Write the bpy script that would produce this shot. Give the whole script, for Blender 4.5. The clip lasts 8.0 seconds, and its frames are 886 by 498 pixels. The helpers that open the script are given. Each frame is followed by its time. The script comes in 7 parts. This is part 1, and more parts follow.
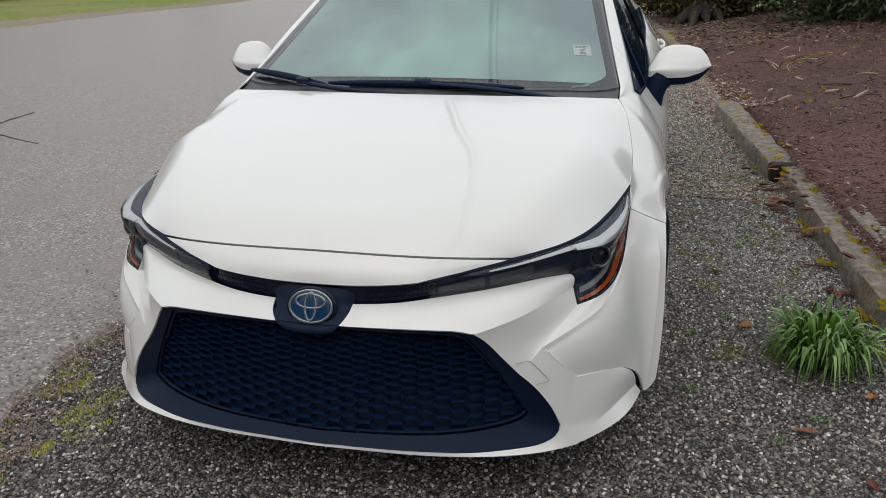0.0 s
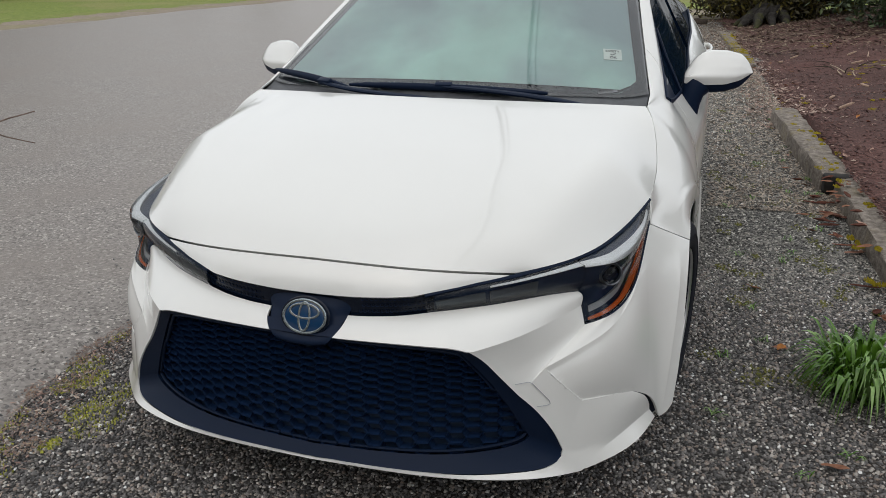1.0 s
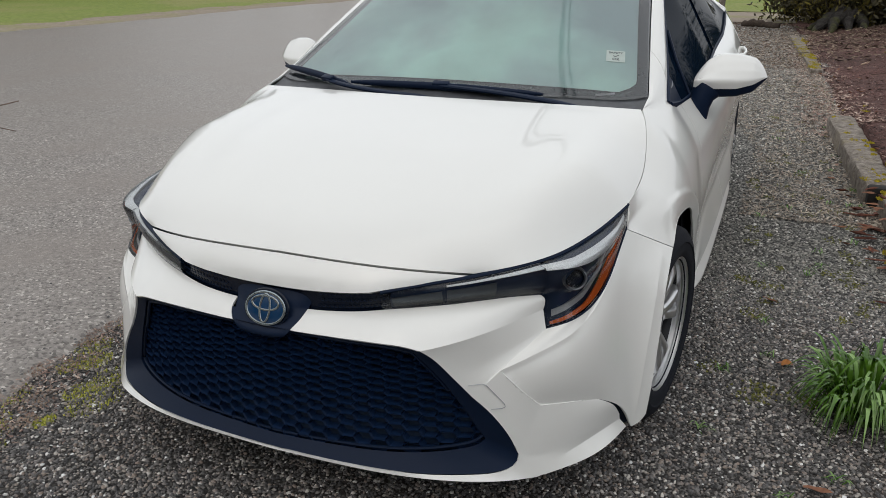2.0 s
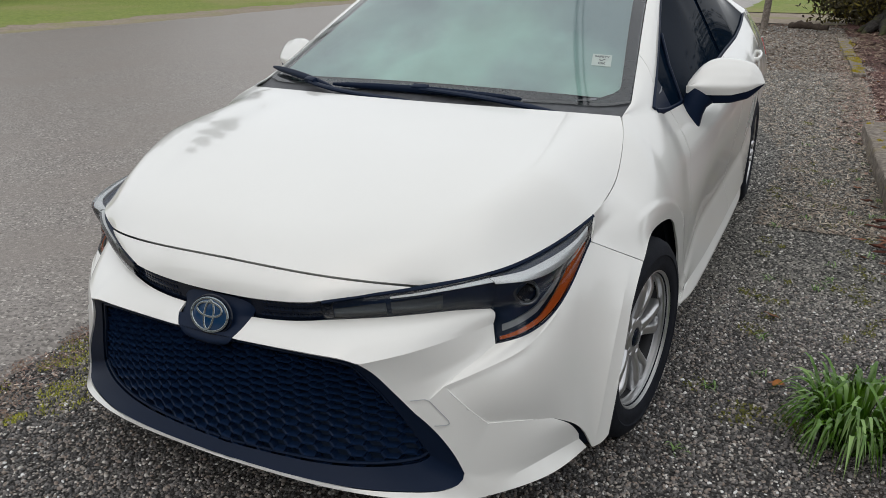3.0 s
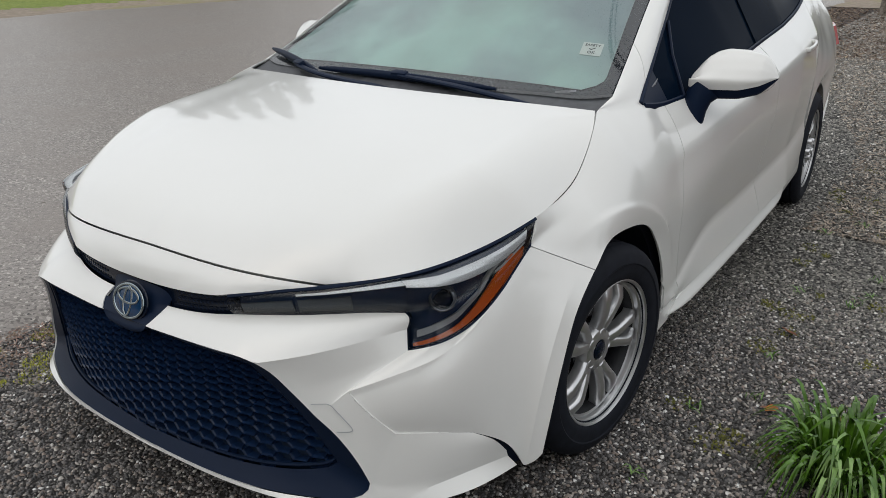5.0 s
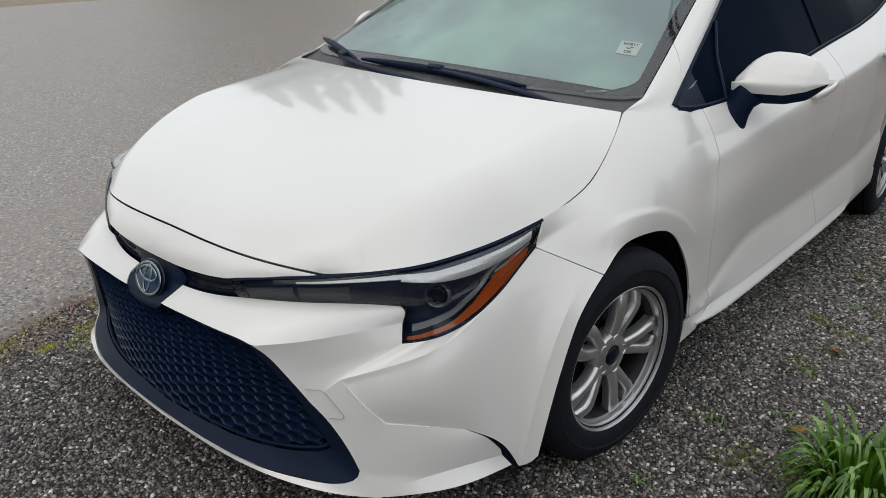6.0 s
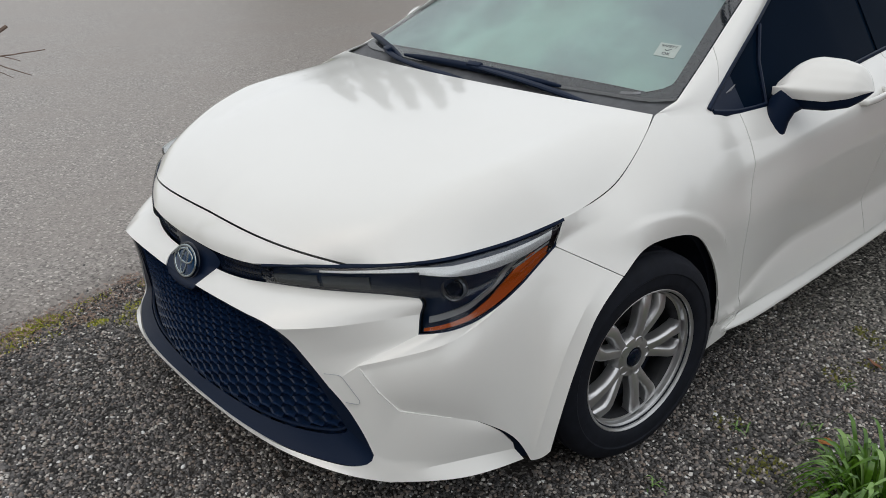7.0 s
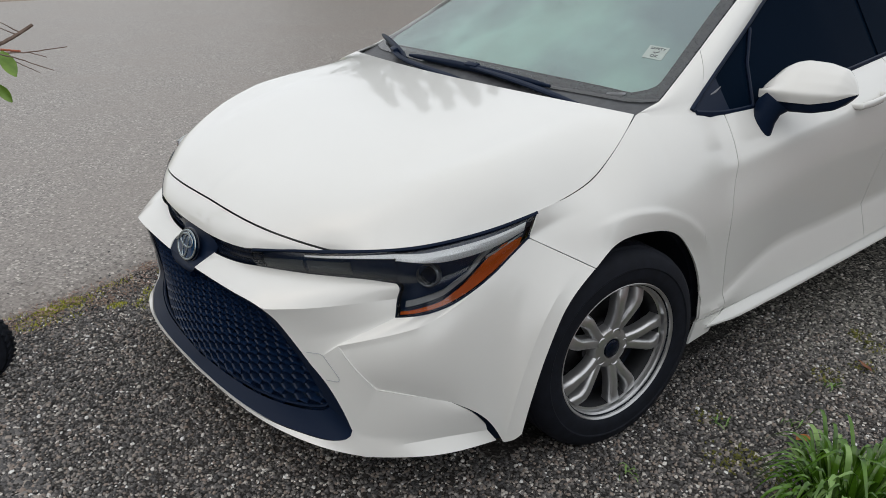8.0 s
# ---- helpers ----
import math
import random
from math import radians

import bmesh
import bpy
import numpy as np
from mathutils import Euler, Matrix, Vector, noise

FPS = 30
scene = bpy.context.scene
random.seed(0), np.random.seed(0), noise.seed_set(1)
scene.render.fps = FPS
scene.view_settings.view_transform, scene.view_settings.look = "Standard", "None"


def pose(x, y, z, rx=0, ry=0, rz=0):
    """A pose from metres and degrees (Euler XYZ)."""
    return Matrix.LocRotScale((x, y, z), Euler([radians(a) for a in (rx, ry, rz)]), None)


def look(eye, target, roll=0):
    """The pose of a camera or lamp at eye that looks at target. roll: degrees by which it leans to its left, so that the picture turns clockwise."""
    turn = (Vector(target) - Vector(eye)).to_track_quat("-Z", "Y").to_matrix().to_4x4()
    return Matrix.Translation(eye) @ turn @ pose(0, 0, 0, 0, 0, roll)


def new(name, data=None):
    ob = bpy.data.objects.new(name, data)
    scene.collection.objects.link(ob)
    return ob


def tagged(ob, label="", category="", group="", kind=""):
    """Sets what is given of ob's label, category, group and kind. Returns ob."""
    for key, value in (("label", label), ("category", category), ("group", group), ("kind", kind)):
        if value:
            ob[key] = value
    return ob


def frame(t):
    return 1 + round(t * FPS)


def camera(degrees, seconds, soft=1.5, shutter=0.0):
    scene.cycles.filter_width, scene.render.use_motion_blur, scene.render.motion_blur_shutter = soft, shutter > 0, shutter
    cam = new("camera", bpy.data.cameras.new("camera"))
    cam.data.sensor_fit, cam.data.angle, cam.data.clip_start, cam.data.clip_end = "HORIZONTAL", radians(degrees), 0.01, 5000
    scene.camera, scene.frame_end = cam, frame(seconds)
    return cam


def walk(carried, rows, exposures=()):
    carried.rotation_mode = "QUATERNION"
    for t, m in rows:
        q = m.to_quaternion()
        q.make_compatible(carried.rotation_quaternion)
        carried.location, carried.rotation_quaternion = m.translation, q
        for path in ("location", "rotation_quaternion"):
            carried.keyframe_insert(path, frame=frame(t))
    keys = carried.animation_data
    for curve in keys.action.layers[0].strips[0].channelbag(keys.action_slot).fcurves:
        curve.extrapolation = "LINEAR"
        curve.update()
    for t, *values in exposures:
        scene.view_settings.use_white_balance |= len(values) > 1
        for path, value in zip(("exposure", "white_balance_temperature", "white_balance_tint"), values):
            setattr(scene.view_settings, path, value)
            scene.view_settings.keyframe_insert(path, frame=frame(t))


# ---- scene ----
# camera and its path (axes: x to the car's left side, y to its rear, front axle at y = 0)
cam = camera(59.9, 8.0, soft=0.8)
METRES, EYE, TURN = 1.5921, 1.35, 14.0
ROWS = [
    (0.0, 0.0, 0.0, 0.0, -0.32, -20.47, 0.85),
    (0.5, 0.0472, 0.0377, 0.0027, 1.67, -20.43, 0.7),
    (1.0, 0.0812, 0.0559, 0.0009, 4.15, -20.5, 0.57),
    (1.5, 0.1558, 0.0573, -0.0032, 6.96, -20.52, 0.44),
    (3.0, 0.3688, 0.1417, -0.0025, 12.97, -20.43, 0.27),
    (3.5, 0.407, 0.1747, 0.0037, 13.93, -20.71, 0.43),
    (4.0, 0.4375, 0.2172, -0.0012, 15.21, -21.12, 0.39),
    (4.5, 0.514, 0.2552, -0.0055, 17.54, -21.42, 0.31),
    (6.0, 0.7059, 0.3305, 0.011, 28.03, -22.59, -0.33),
    (6.5, 0.7348, 0.3499, 0.0138, 30.8, -22.96, -0.55),
    (7.0, 0.769, 0.3397, 0.0243, 33.13, -23.14, -0.73),
    (7.5, 0.8168, 0.3431, 0.0282, 34.99, -23.07, -0.78),
    (8.0, 0.8859, 0.3394, 0.0309, 36.46, -22.97, -0.73),
]
walk(cam, [(t, pose(0.7345, -2.4665, EYE, 0, 0, TURN) @ pose(METRES * x, METRES * y, METRES * z, 90 + pitch, roll, yaw)) for t, x, y, z, yaw, pitch, roll in ROWS],
     exposures=[(0.0, 0.0), (8.0, 0.0)])

# overcast daylight
world = bpy.data.worlds.new("sky")
scene.world = world
world.use_nodes = True
wn = world.node_tree
wn.nodes.clear()
sky = wn.nodes.new("ShaderNodeTexSky")
sky.sky_type = "NISHITA"
sky.sun_disc = False
sky.sun_elevation, sky.sun_rotation = radians(52), radians(200)
sky.air_density, sky.dust_density, sky.ozone_density = 1.0, 6.0, 0.6
veil = wn.nodes.new("ShaderNodeMixRGB")
veil.inputs["Fac"].default_value = 0.82
veil.inputs["Color2"].default_value = (9.3, 9.55, 9.75, 1)
wbg = wn.nodes.new("ShaderNodeBackground")
wbg.inputs["Strength"].default_value = 0.113
wout = wn.nodes.new("ShaderNodeOutputWorld")
wn.links.new(sky.outputs[0], veil.inputs["Color1"])
wn.links.new(veil.outputs[0], wbg.inputs["Color"])
wn.links.new(wbg.outputs[0], wout.inputs["Surface"])
sun_data = bpy.data.lights.new("sun", "SUN")
sun_data.energy, sun_data.angle, sun_data.color = 0.32, radians(60), (1.0, 0.96, 0.90)
sun = new("sun", sun_data)
sun.matrix_world = look((2.5, -4, 11), (0, 0, 0))

# ---- materials ----
def material(name, base, rough=0.5, metal=0.0, coat=0.0, scale=0.0, vary=0.0, bump=0.0, bump_scale=200.0, spec=0.5, second=None, second_scale=3.0, second_lo=0.45, second_hi=0.65):
    """A principled material with colour variation at two scales and fine relief."""
    m = bpy.data.materials.new(name)
    m.use_nodes = True
    t = m.node_tree
    b = t.nodes["Principled BSDF"]
    b.inputs["Base Color"].default_value = (*base, 1)
    b.inputs["Roughness"].default_value = rough
    b.inputs["Metallic"].default_value = metal
    b.inputs["Coat Weight"].default_value = coat
    b.inputs["Coat Roughness"].default_value = 0.04
    b.inputs["Specular IOR Level"].default_value = spec
    geo = t.nodes.new("ShaderNodeTexCoord")
    col = None
    if vary > 0:
        n = t.nodes.new("ShaderNodeTexNoise")
        n.inputs["Scale"].default_value = scale
        n.inputs["Detail"].default_value = 6
        t.links.new(geo.outputs["Object"], n.inputs["Vector"])
        r = t.nodes.new("ShaderNodeMapRange")
        r.inputs["From Min"].default_value, r.inputs["From Max"].default_value = 0.3, 0.7
        r.inputs["To Min"].default_value, r.inputs["To Max"].default_value = 1 - vary, 1 + vary
        t.links.new(n.outputs["Fac"], r.inputs["Value"])
        mul = t.nodes.new("ShaderNodeVectorMath")
        mul.operation = "SCALE"
        mul.inputs[0].default_value = base
        t.links.new(r.outputs[0], mul.inputs["Scale"])
        col = mul.outputs[0]
    if second is not None:
        n = t.nodes.new("ShaderNodeTexNoise")
        n.inputs["Scale"].default_value = second_scale
        n.inputs["Detail"].default_value = 8
        t.links.new(geo.outputs["Object"], n.inputs["Vector"])
        r = t.nodes.new("ShaderNodeMapRange")
        r.inputs["From Min"].default_value, r.inputs["From Max"].default_value = second_lo, second_hi
        t.links.new(n.outputs["Fac"], r.inputs["Value"])
        mix = t.nodes.new("ShaderNodeMixRGB")
        mix.inputs["Color1"].default_value = (*base, 1)
        mix.inputs["Color2"].default_value = (*second, 1)
        if col is not None:
            t.links.new(col, mix.inputs["Color1"])
        t.links.new(r.outputs[0], mix.inputs["Fac"])
        col = mix.outputs[0]
    if col is not None:
        t.links.new(col, b.inputs["Base Color"])
    if bump > 0:
        n = t.nodes.new("ShaderNodeTexNoise")
        n.inputs["Scale"].default_value = bump_scale
        n.inputs["Detail"].default_value = 4
        t.links.new(geo.outputs["Object"], n.inputs["Vector"])
        bp = t.nodes.new("ShaderNodeBump")
        bp.inputs["Strength"].default_value = bump
        bp.inputs["Distance"].default_value = 0.004
        t.links.new(n.outputs["Fac"], bp.inputs["Height"])
        t.links.new(bp.outputs[0], b.inputs["Normal"])
    return m


def glass(name, tint, rough=0.0):
    m = bpy.data.materials.new(name)
    m.use_nodes = True
    b = m.node_tree.nodes["Principled BSDF"]
    b.inputs["Base Color"].default_value = (*tint, 1)
    b.inputs["Roughness"].default_value = rough
    b.inputs["Transmission Weight"].default_value = 1.0
    b.inputs["IOR"].default_value = 1.45
    return m


PAINT = material("white_paint", (0.772, 0.778, 0.757), 0.30, coat=1.0, scale=2.0, vary=0.012)
PAINT.node_tree.nodes["Principled BSDF"].inputs["Coat Roughness"].default_value = 0.05
BLACK_TRIM = material("black_trim", (0.006, 0.014, 0.036), 0.45, bump=0.05, bump_scale=900, spec=0.13)
GLOSS_BLACK = material("gloss_black", (0.003, 0.007, 0.018), 0.16, spec=0.35)
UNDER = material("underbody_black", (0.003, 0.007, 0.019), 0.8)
RUBBER = material("tyre_rubber", (0.008, 0.010, 0.016), 0.75, spec=0.22, scale=30, vary=0.25, bump=0.1, bump_scale=500)
ALLOY = material("silver_alloy", (0.60, 0.605, 0.615), 0.34, metal=0.9, coat=0.2, scale=8, vary=0.05)
# Steel base darkened for the shade between the wheel spokes.
STEEL = material("shade_dark_steel", (0.030, 0.030, 0.033), 0.5, metal=0.8, scale=40, vary=0.2)
CHROME = material("chrome", (0.75, 0.77, 0.78), 0.12, metal=1.0)
BLUE = material("badge_blue", (0.004, 0.035, 0.10), 0.18, coat=0.45)
AMBER = material("amber_reflector", (0.58, 0.105, 0.012), 0.25, coat=1.0)
RED_LENS = material("red_lens", (0.30, 0.012, 0.012), 0.2, coat=1.0)
LAMP_DARK = material("lamp_dark_bezel", (0.004, 0.017, 0.052), 0.28)
LAMP_GREY = material("lamp_grey_reflector", (0.105, 0.118, 0.138), 0.3, metal=0.5)
LAMP_LIGHT = material("lamp_light_guide", (0.74, 0.76, 0.79), 0.30, coat=0.3, scale=400, vary=0.2)
SIDE_GLASS = material("tinted_side_glass", (0.003, 0.008, 0.018), 0.04, spec=0.22)
SIDE_GLASS.node_tree.nodes["Principled BSDF"].inputs["IOR"].default_value = 1.05
FRIT = material("black_glass_border", (0.030, 0.035, 0.043), 0.16, coat=0.5, scale=60, vary=0.2)
STICKER = material("pale_sticker", (0.80, 0.88, 0.85), 0.5, scale=40, vary=0.05)
COVER_GREY = material("pale_grey_plastic", (0.20, 0.21, 0.23), 0.5, scale=40, vary=0.1)
INK = material("dark_ink", (0.02, 0.05, 0.06), 0.5)


# ---- mesh tools ----
def mesh_object(name, verts, faces, mat, parent=None, label="", smooth=True, sharp=None):
    me = bpy.data.meshes.new(name)
    me.from_pydata([tuple(v) for v in verts], [], [tuple(f) for f in faces])
    me.materials.append(mat)
    if smooth:
        me.polygons.foreach_set("use_smooth", [True] * len(me.polygons))
        if sharp is not None:
            me.set_sharp_from_angle(angle=radians(sharp))
    ob = new(name, me)
    if parent is not None:
        ob.parent = parent
    if label:
        ob["label"] = label
    return ob


def part(name, bm, mat, parent, label="", smooth=True, sharp=35):
    me = bpy.data.meshes.new(name)
    bm.to_mesh(me)
    bm.free()
    me.materials.append(mat)
    if smooth:
        me.polygons.foreach_set("use_smooth", [True] * len(me.polygons))
        me.set_sharp_from_angle(angle=radians(sharp))
    ob = new(name, me)
    if parent is not None:
        ob.parent = parent
    if label:
        ob["label"] = label
    return ob


def resample(p, n):
    p = np.asarray(p, float)
    d = np.r_[0, np.cumsum(np.linalg.norm(np.diff(p, axis=0), axis=1))]
    s = np.linspace(0, d[-1], n)
    return np.stack([np.interp(s, d, p[:, k]) for k in range(3)], 1)


def spline(pts, n):
    """A smooth curve through a few points, sampled n times at even steps."""
    p = np.asarray(pts, float)
    if len(p) == 2:
        return p[0] + np.linspace(0, 1, n)[:, None] * (p[1] - p[0])
    d = np.sqrt(np.linalg.norm(np.diff(p, axis=0), axis=1))
    t = np.r_[0, np.cumsum(d)]
    tan = np.zeros_like(p)
    for i in range(1, len(p) - 1):
        a, b = (p[i] - p[i - 1]) / (t[i] - t[i - 1]), (p[i + 1] - p[i]) / (t[i + 1] - t[i])
        w = (t[i + 1] - t[i]) / (t[i + 1] - t[i - 1])
        tan[i] = a * w + b * (1 - w)
    tan[0] = 1.5 * (p[1] - p[0]) / (t[1] - t[0]) - 0.5 * tan[1]
    tan[-1] = 1.5 * (p[-1] - p[-2]) / (t[-1] - t[-2]) - 0.5 * tan[-2]
    out = []
    for i in range(len(p) - 1):
        h = t[i + 1] - t[i]
        for s in np.linspace(0, 1, 24, endpoint=False):
            a, b = 2 * s ** 3 - 3 * s ** 2 + 1, s ** 3 - 2 * s ** 2 + s
            out.append(a * p[i] + b * h * tan[i] + (1 - a) * p[i + 1] + (s ** 3 - s ** 2) * h * tan[i + 1])
    out.append(p[-1])
    return resample(out, n)


def chain(n, *runs):
    """Several smooth runs joined with corners between them, sampled n times."""
    pts = [spline(runs[0], 60)]
    for r in runs[1:]:
        pts.append(spline(r, 60)[1:])
    return resample(np.concatenate(pts), n)


def coons(top, bottom, left, right):
    """The surface between four boundary curves: top and bottom run left to right, left and right run top to bottom."""
    n, m = len(top), len(left)
    u, v = np.linspace(0, 1, n)[None, :, None], np.linspace(0, 1, m)[:, None, None]
    a = (1 - v) * top[None] + v * bottom[None]
    b = (1 - u) * left[:, None] + u * right[:, None]
    c = (1 - u) * (1 - v) * top[0] + u * (1 - v) * top[-1] + (1 - u) * v * bottom[0] + u * v * bottom[-1]
    return a + b - c


def net(rows, n, m):
    """A smooth surface through rows of section points."""
    secs = [spline(r, n) for r in rows]
    return np.stack([spline([s[j] for s in secs], m) for j in range(n)], 1)


def sheet(grids, out=(0, 0, 1), mirror=False, both=False, rim=0.0, thick=0.0, soften=0, weld=0.0008, roll=0.0, each=False):
    """One bmesh from surface grids: welded, its normals turned towards out, optionally mirrored, with edges folded in."""
    bm = bmesh.new()
    o = Vector(out)
    for g in grids:
        m, n = g.shape[:2]
        turn = each and np.cross(g[1:, :-1] - g[:-1, :-1], g[:-1, 1:] - g[:-1, :-1]).sum((0, 1)) @ np.array(out) > 0
        vs = [[bm.verts.new(g[i, j]) for j in range(n)] for i in range(m)]
        for i in range(m - 1):
            for j in range(n - 1):
                ring = (vs[i][j], vs[i][j + 1], vs[i + 1][j + 1], vs[i + 1][j])
                bm.faces.new(ring[::-1] if turn else ring)
    if both:
        dup = bmesh.ops.duplicate(bm, geom=bm.verts[:] + bm.faces[:])
        for v in dup["geom"]:
            if isinstance(v, bmesh.types.BMVert):
                v.co.x = -v.co.x
        bmesh.ops.reverse_faces(bm, faces=[f for f in dup["geom"] if isinstance(f, bmesh.types.BMFace)])
    bmesh.ops.remove_doubles(bm, verts=bm.verts[:], dist=weld)
    bmesh.ops.dissolve_degenerate(bm, dist=0.0004, edges=bm.edges[:])
    if not each:
        bmesh.ops.recalc_face_normals(bm, faces=bm.faces[:])
    bm.normal_update()
    if not each and sum((f.normal.dot(o) * f.calc_area() for f in bm.faces), 0.0) < 0:
        bmesh.ops.reverse_faces(bm, faces=bm.faces[:])
        bm.normal_update()
    for k in range(soften):
        inner = [v for v in bm.verts if not v.is_boundary]
        bmesh.ops.smooth_vert(bm, verts=inner, factor=0.5, use_axis_x=True, use_axis_y=True, use_axis_z=True)
    bm.normal_update()
    for depth, slide in ((roll, 0.5), (rim, 0.0)):
        if depth <= 0:
            continue
        edges = [e for e in bm.edges if e.is_boundary]
        normals = {}
        for e in edges:
            for v in e.verts:
                normals[v] = v.normal.copy()
        ex = bmesh.ops.extrude_edge_only(bm, edges=edges)
        near = {tuple(round(c, 6) for c in v.co): nrm for v, nrm in normals.items()}
        for v in [g for g in ex["geom"] if isinstance(g, bmesh.types.BMVert)]:
            nrm = near.get(tuple(round(c, 6) for c in v.co))
            if nrm is not None:
                v.co -= nrm * depth
    if thick > 0:
        bmesh.ops.solidify(bm, geom=bm.faces[:], thickness=thick)
    if mirror:
        for v in bm.verts:
            v.co.x = -v.co.x
        bmesh.ops.reverse_faces(bm, faces=bm.faces[:])
    return bm


def box(bm, c, s, rot=None, bevel=0.0):
    m = Matrix.Translation(c) @ (rot.to_4x4() if rot is not None else Matrix.Identity(4)) @ Matrix.Diagonal((*s, 1))
    r = bmesh.ops.create_cube(bm, size=1, matrix=m)
    if bevel > 0:
        es = list({e for v in r["verts"] for e in v.link_edges})
        bmesh.ops.bevel(bm, geom=es, offset=bevel, segments=2, profile=0.5, affect="EDGES", clamp_overlap=True)


def tube(bm, pts, radii, sides=8, cap=True):
    """A tapered round bar along points."""
    pts = [Vector(p) for p in pts]
    whole = (pts[-1] - pts[0]).normalized()
    ref = Vector((1, 0, 0)) if abs(whole.z) > 0.85 else Vector((0, 0, 1))
    rings = []
    for i, p in enumerate(pts):
        d = (pts[min(i + 1, len(pts) - 1)] - pts[max(i - 1, 0)]).normalized()
        a = d.cross(ref)
        if a.length < 0.05:
            a = d.cross(Vector((0.3, 1, 0.2)))
        a.normalize()
        b = d.cross(a)
        r = radii[i] if hasattr(radii, "__len__") else radii
        ra, rb = r if hasattr(r, "__len__") else (r, r)
        rings.append([bm.verts.new(p + a * ra * math.cos(6.28319 * k / sides) + b * rb * math.sin(6.28319 * k / sides)) for k in range(sides)])
    for q, w in zip(rings, rings[1:]):
        for k in range(sides):
            bm.faces.new((q[k], q[(k + 1) % sides], w[(k + 1) % sides], w[k]))
    if cap:
        bm.faces.new(rings[0][::-1])
        bm.faces.new(rings[-1])
    return bm


def lathe(profile, steps=64):
    """A turned body about the x axis: profile points are (x, radius)."""
    bm = bmesh.new()
    rings = []
    for k in range(steps):
        a = 2 * math.pi * k / steps
        rings.append([bm.verts.new((x, r * math.cos(a), r * math.sin(a))) for x, r in profile])
    for k in range(steps):
        p, q = rings[k], rings[(k + 1) % steps]
        for i in range(len(profile) - 1):
            bm.faces.new((p[i], p[i + 1], q[i + 1], q[i]))
    bmesh.ops.remove_doubles(bm, verts=bm.verts[:], dist=1e-5)
    bmesh.ops.recalc_face_normals(bm, faces=bm.faces[:])
    return bm


def at(grid, u, v):
    """The point of a surface grid at u (along) and v (down), both 0 to 1."""
    m, n = grid.shape[:2]
    a, b = min(max(v, 0), 1) * (m - 1), min(max(u, 0), 1) * (n - 1)
    i, j = min(int(a), m - 2), min(int(b), n - 2)
    a, b = a - i, b - j
    return (grid[i, j] * (1 - a) + grid[i + 1, j] * a) * (1 - b) + (grid[i, j + 1] * (1 - a) + grid[i + 1, j + 1] * a) * b


def band(grid, lo, hi, u0, u1, n=24, m=5):
    return np.array([[at(grid, u, lo(u) + (hi(u) - lo(u)) * k / (m - 1)) for u in np.linspace(u0, u1, n)] for k in range(m)])


def fair(grid, rows):
    """A grid relaxed to even bending inside its fixed edge, held lightly to its first shape."""
    g = grid.copy()
    for k in range(rows):
        lap = np.zeros_like(g)
        lap[1:-1, 1:-1] = 0.25 * (g[:-2, 1:-1] + g[2:, 1:-1] + g[1:-1, :-2] + g[1:-1, 2:]) - g[1:-1, 1:-1]
        g[2:-2, 2:-2] -= 0.35 * (0.25 * (lap[1:-3, 2:-2] + lap[3:-1, 2:-2] + lap[2:-2, 1:-3] + lap[2:-2, 3:-1]) - lap[2:-2, 2:-2])
        g[1:-1, 1:-1] += 0.1 * lap[1:-1, 1:-1]
    return g

# ---- the parked car ----
car = tagged(new("car"), "white compact sedan parked on gravel beside the road", "car")
HI, NT, HB = (0.290, -0.812, 0.583), (0.607, -0.607, 0.592), (0.631, -0.630, 0.516)
GC, GB, N2 = (0.407, -0.868, 0.524), (0.612, -0.752, 0.230), (0.618, -0.614, 0.558)
TIP, CC, FT, FE = (0.559, -0.751, 0.448), (0.645, -0.698, 0.344), (0.754, -0.553, 0.307), (0.815, -0.425, 0.170)
G2, HO, HS, SA = (0.509, -0.801, 0.392), (0.741, -0.405, 0.617), (0.747, -0.305, 0.682), (0.857, -0.166, 0.598)
AB, FB, LX, LE = (0.862, -0.398, 0.198), (0.797, -0.470, 0.226), (0.652, -0.736, 0.166), (0.814, -0.446, 0.177)
HT, HC, HR = (0.742, -0.272, 0.742), (0.475, -0.711, 0.665), (0.685, 0.158, 0.917)

# hood
hood_mid = spline([(0, -0.805, 0.682), (0, -0.770, 0.715), (0, -0.700, 0.756), (0, -0.550, 0.812), (0, -0.350, 0.864), (0, -0.120, 0.905), (0, 0.062, 0.931)], 41)
hood_edge = chain(41, [HC, (0.577, -0.642, 0.681), (0.640, -0.552, 0.690), (0.698, -0.405, 0.710), HT], [HT, (0.7455, -0.170, 0.760), (0.744, -0.075, 0.788), (0.732, 0.015, 0.838), (0.712, 0.095, 0.888), HR])
us = np.linspace(0, 1, 25)
rows = []
for c, e, v in zip(hood_mid, hood_edge, np.linspace(0, 1, 41)):
    py = 3.4 - 1.2 * v
    pz = 3.0 + 6.0 * math.sin(math.pi * min(1.0, v * 1.02)) ** (1.4 if v < 0.5 else 0.6)
    ridge = math.sin(math.pi * min(1, v * 1.02)) * (0.014 * np.exp(-((us - 0.83) / 0.09) ** 2) - 0.005 * np.exp(-((us - 0.64) / 0.09) ** 2))
    lip = 0.0045 * (1 - us ** 8) * max(0.0, 1 - v / 0.2)
    rows.append(np.stack([e[0] * us, c[1] + (e[1] - c[1]) * us ** py, c[2] + (e[2] - c[2]) * us ** pz + ridge + lip], 1))
hood_grid = np.stack(rows)
hood_grid += (fair(hood_grid, 90) - hood_grid) * np.clip(1.2 - np.linspace(0, 1, 41) / 0.30, 0, 1)[:, None, None]
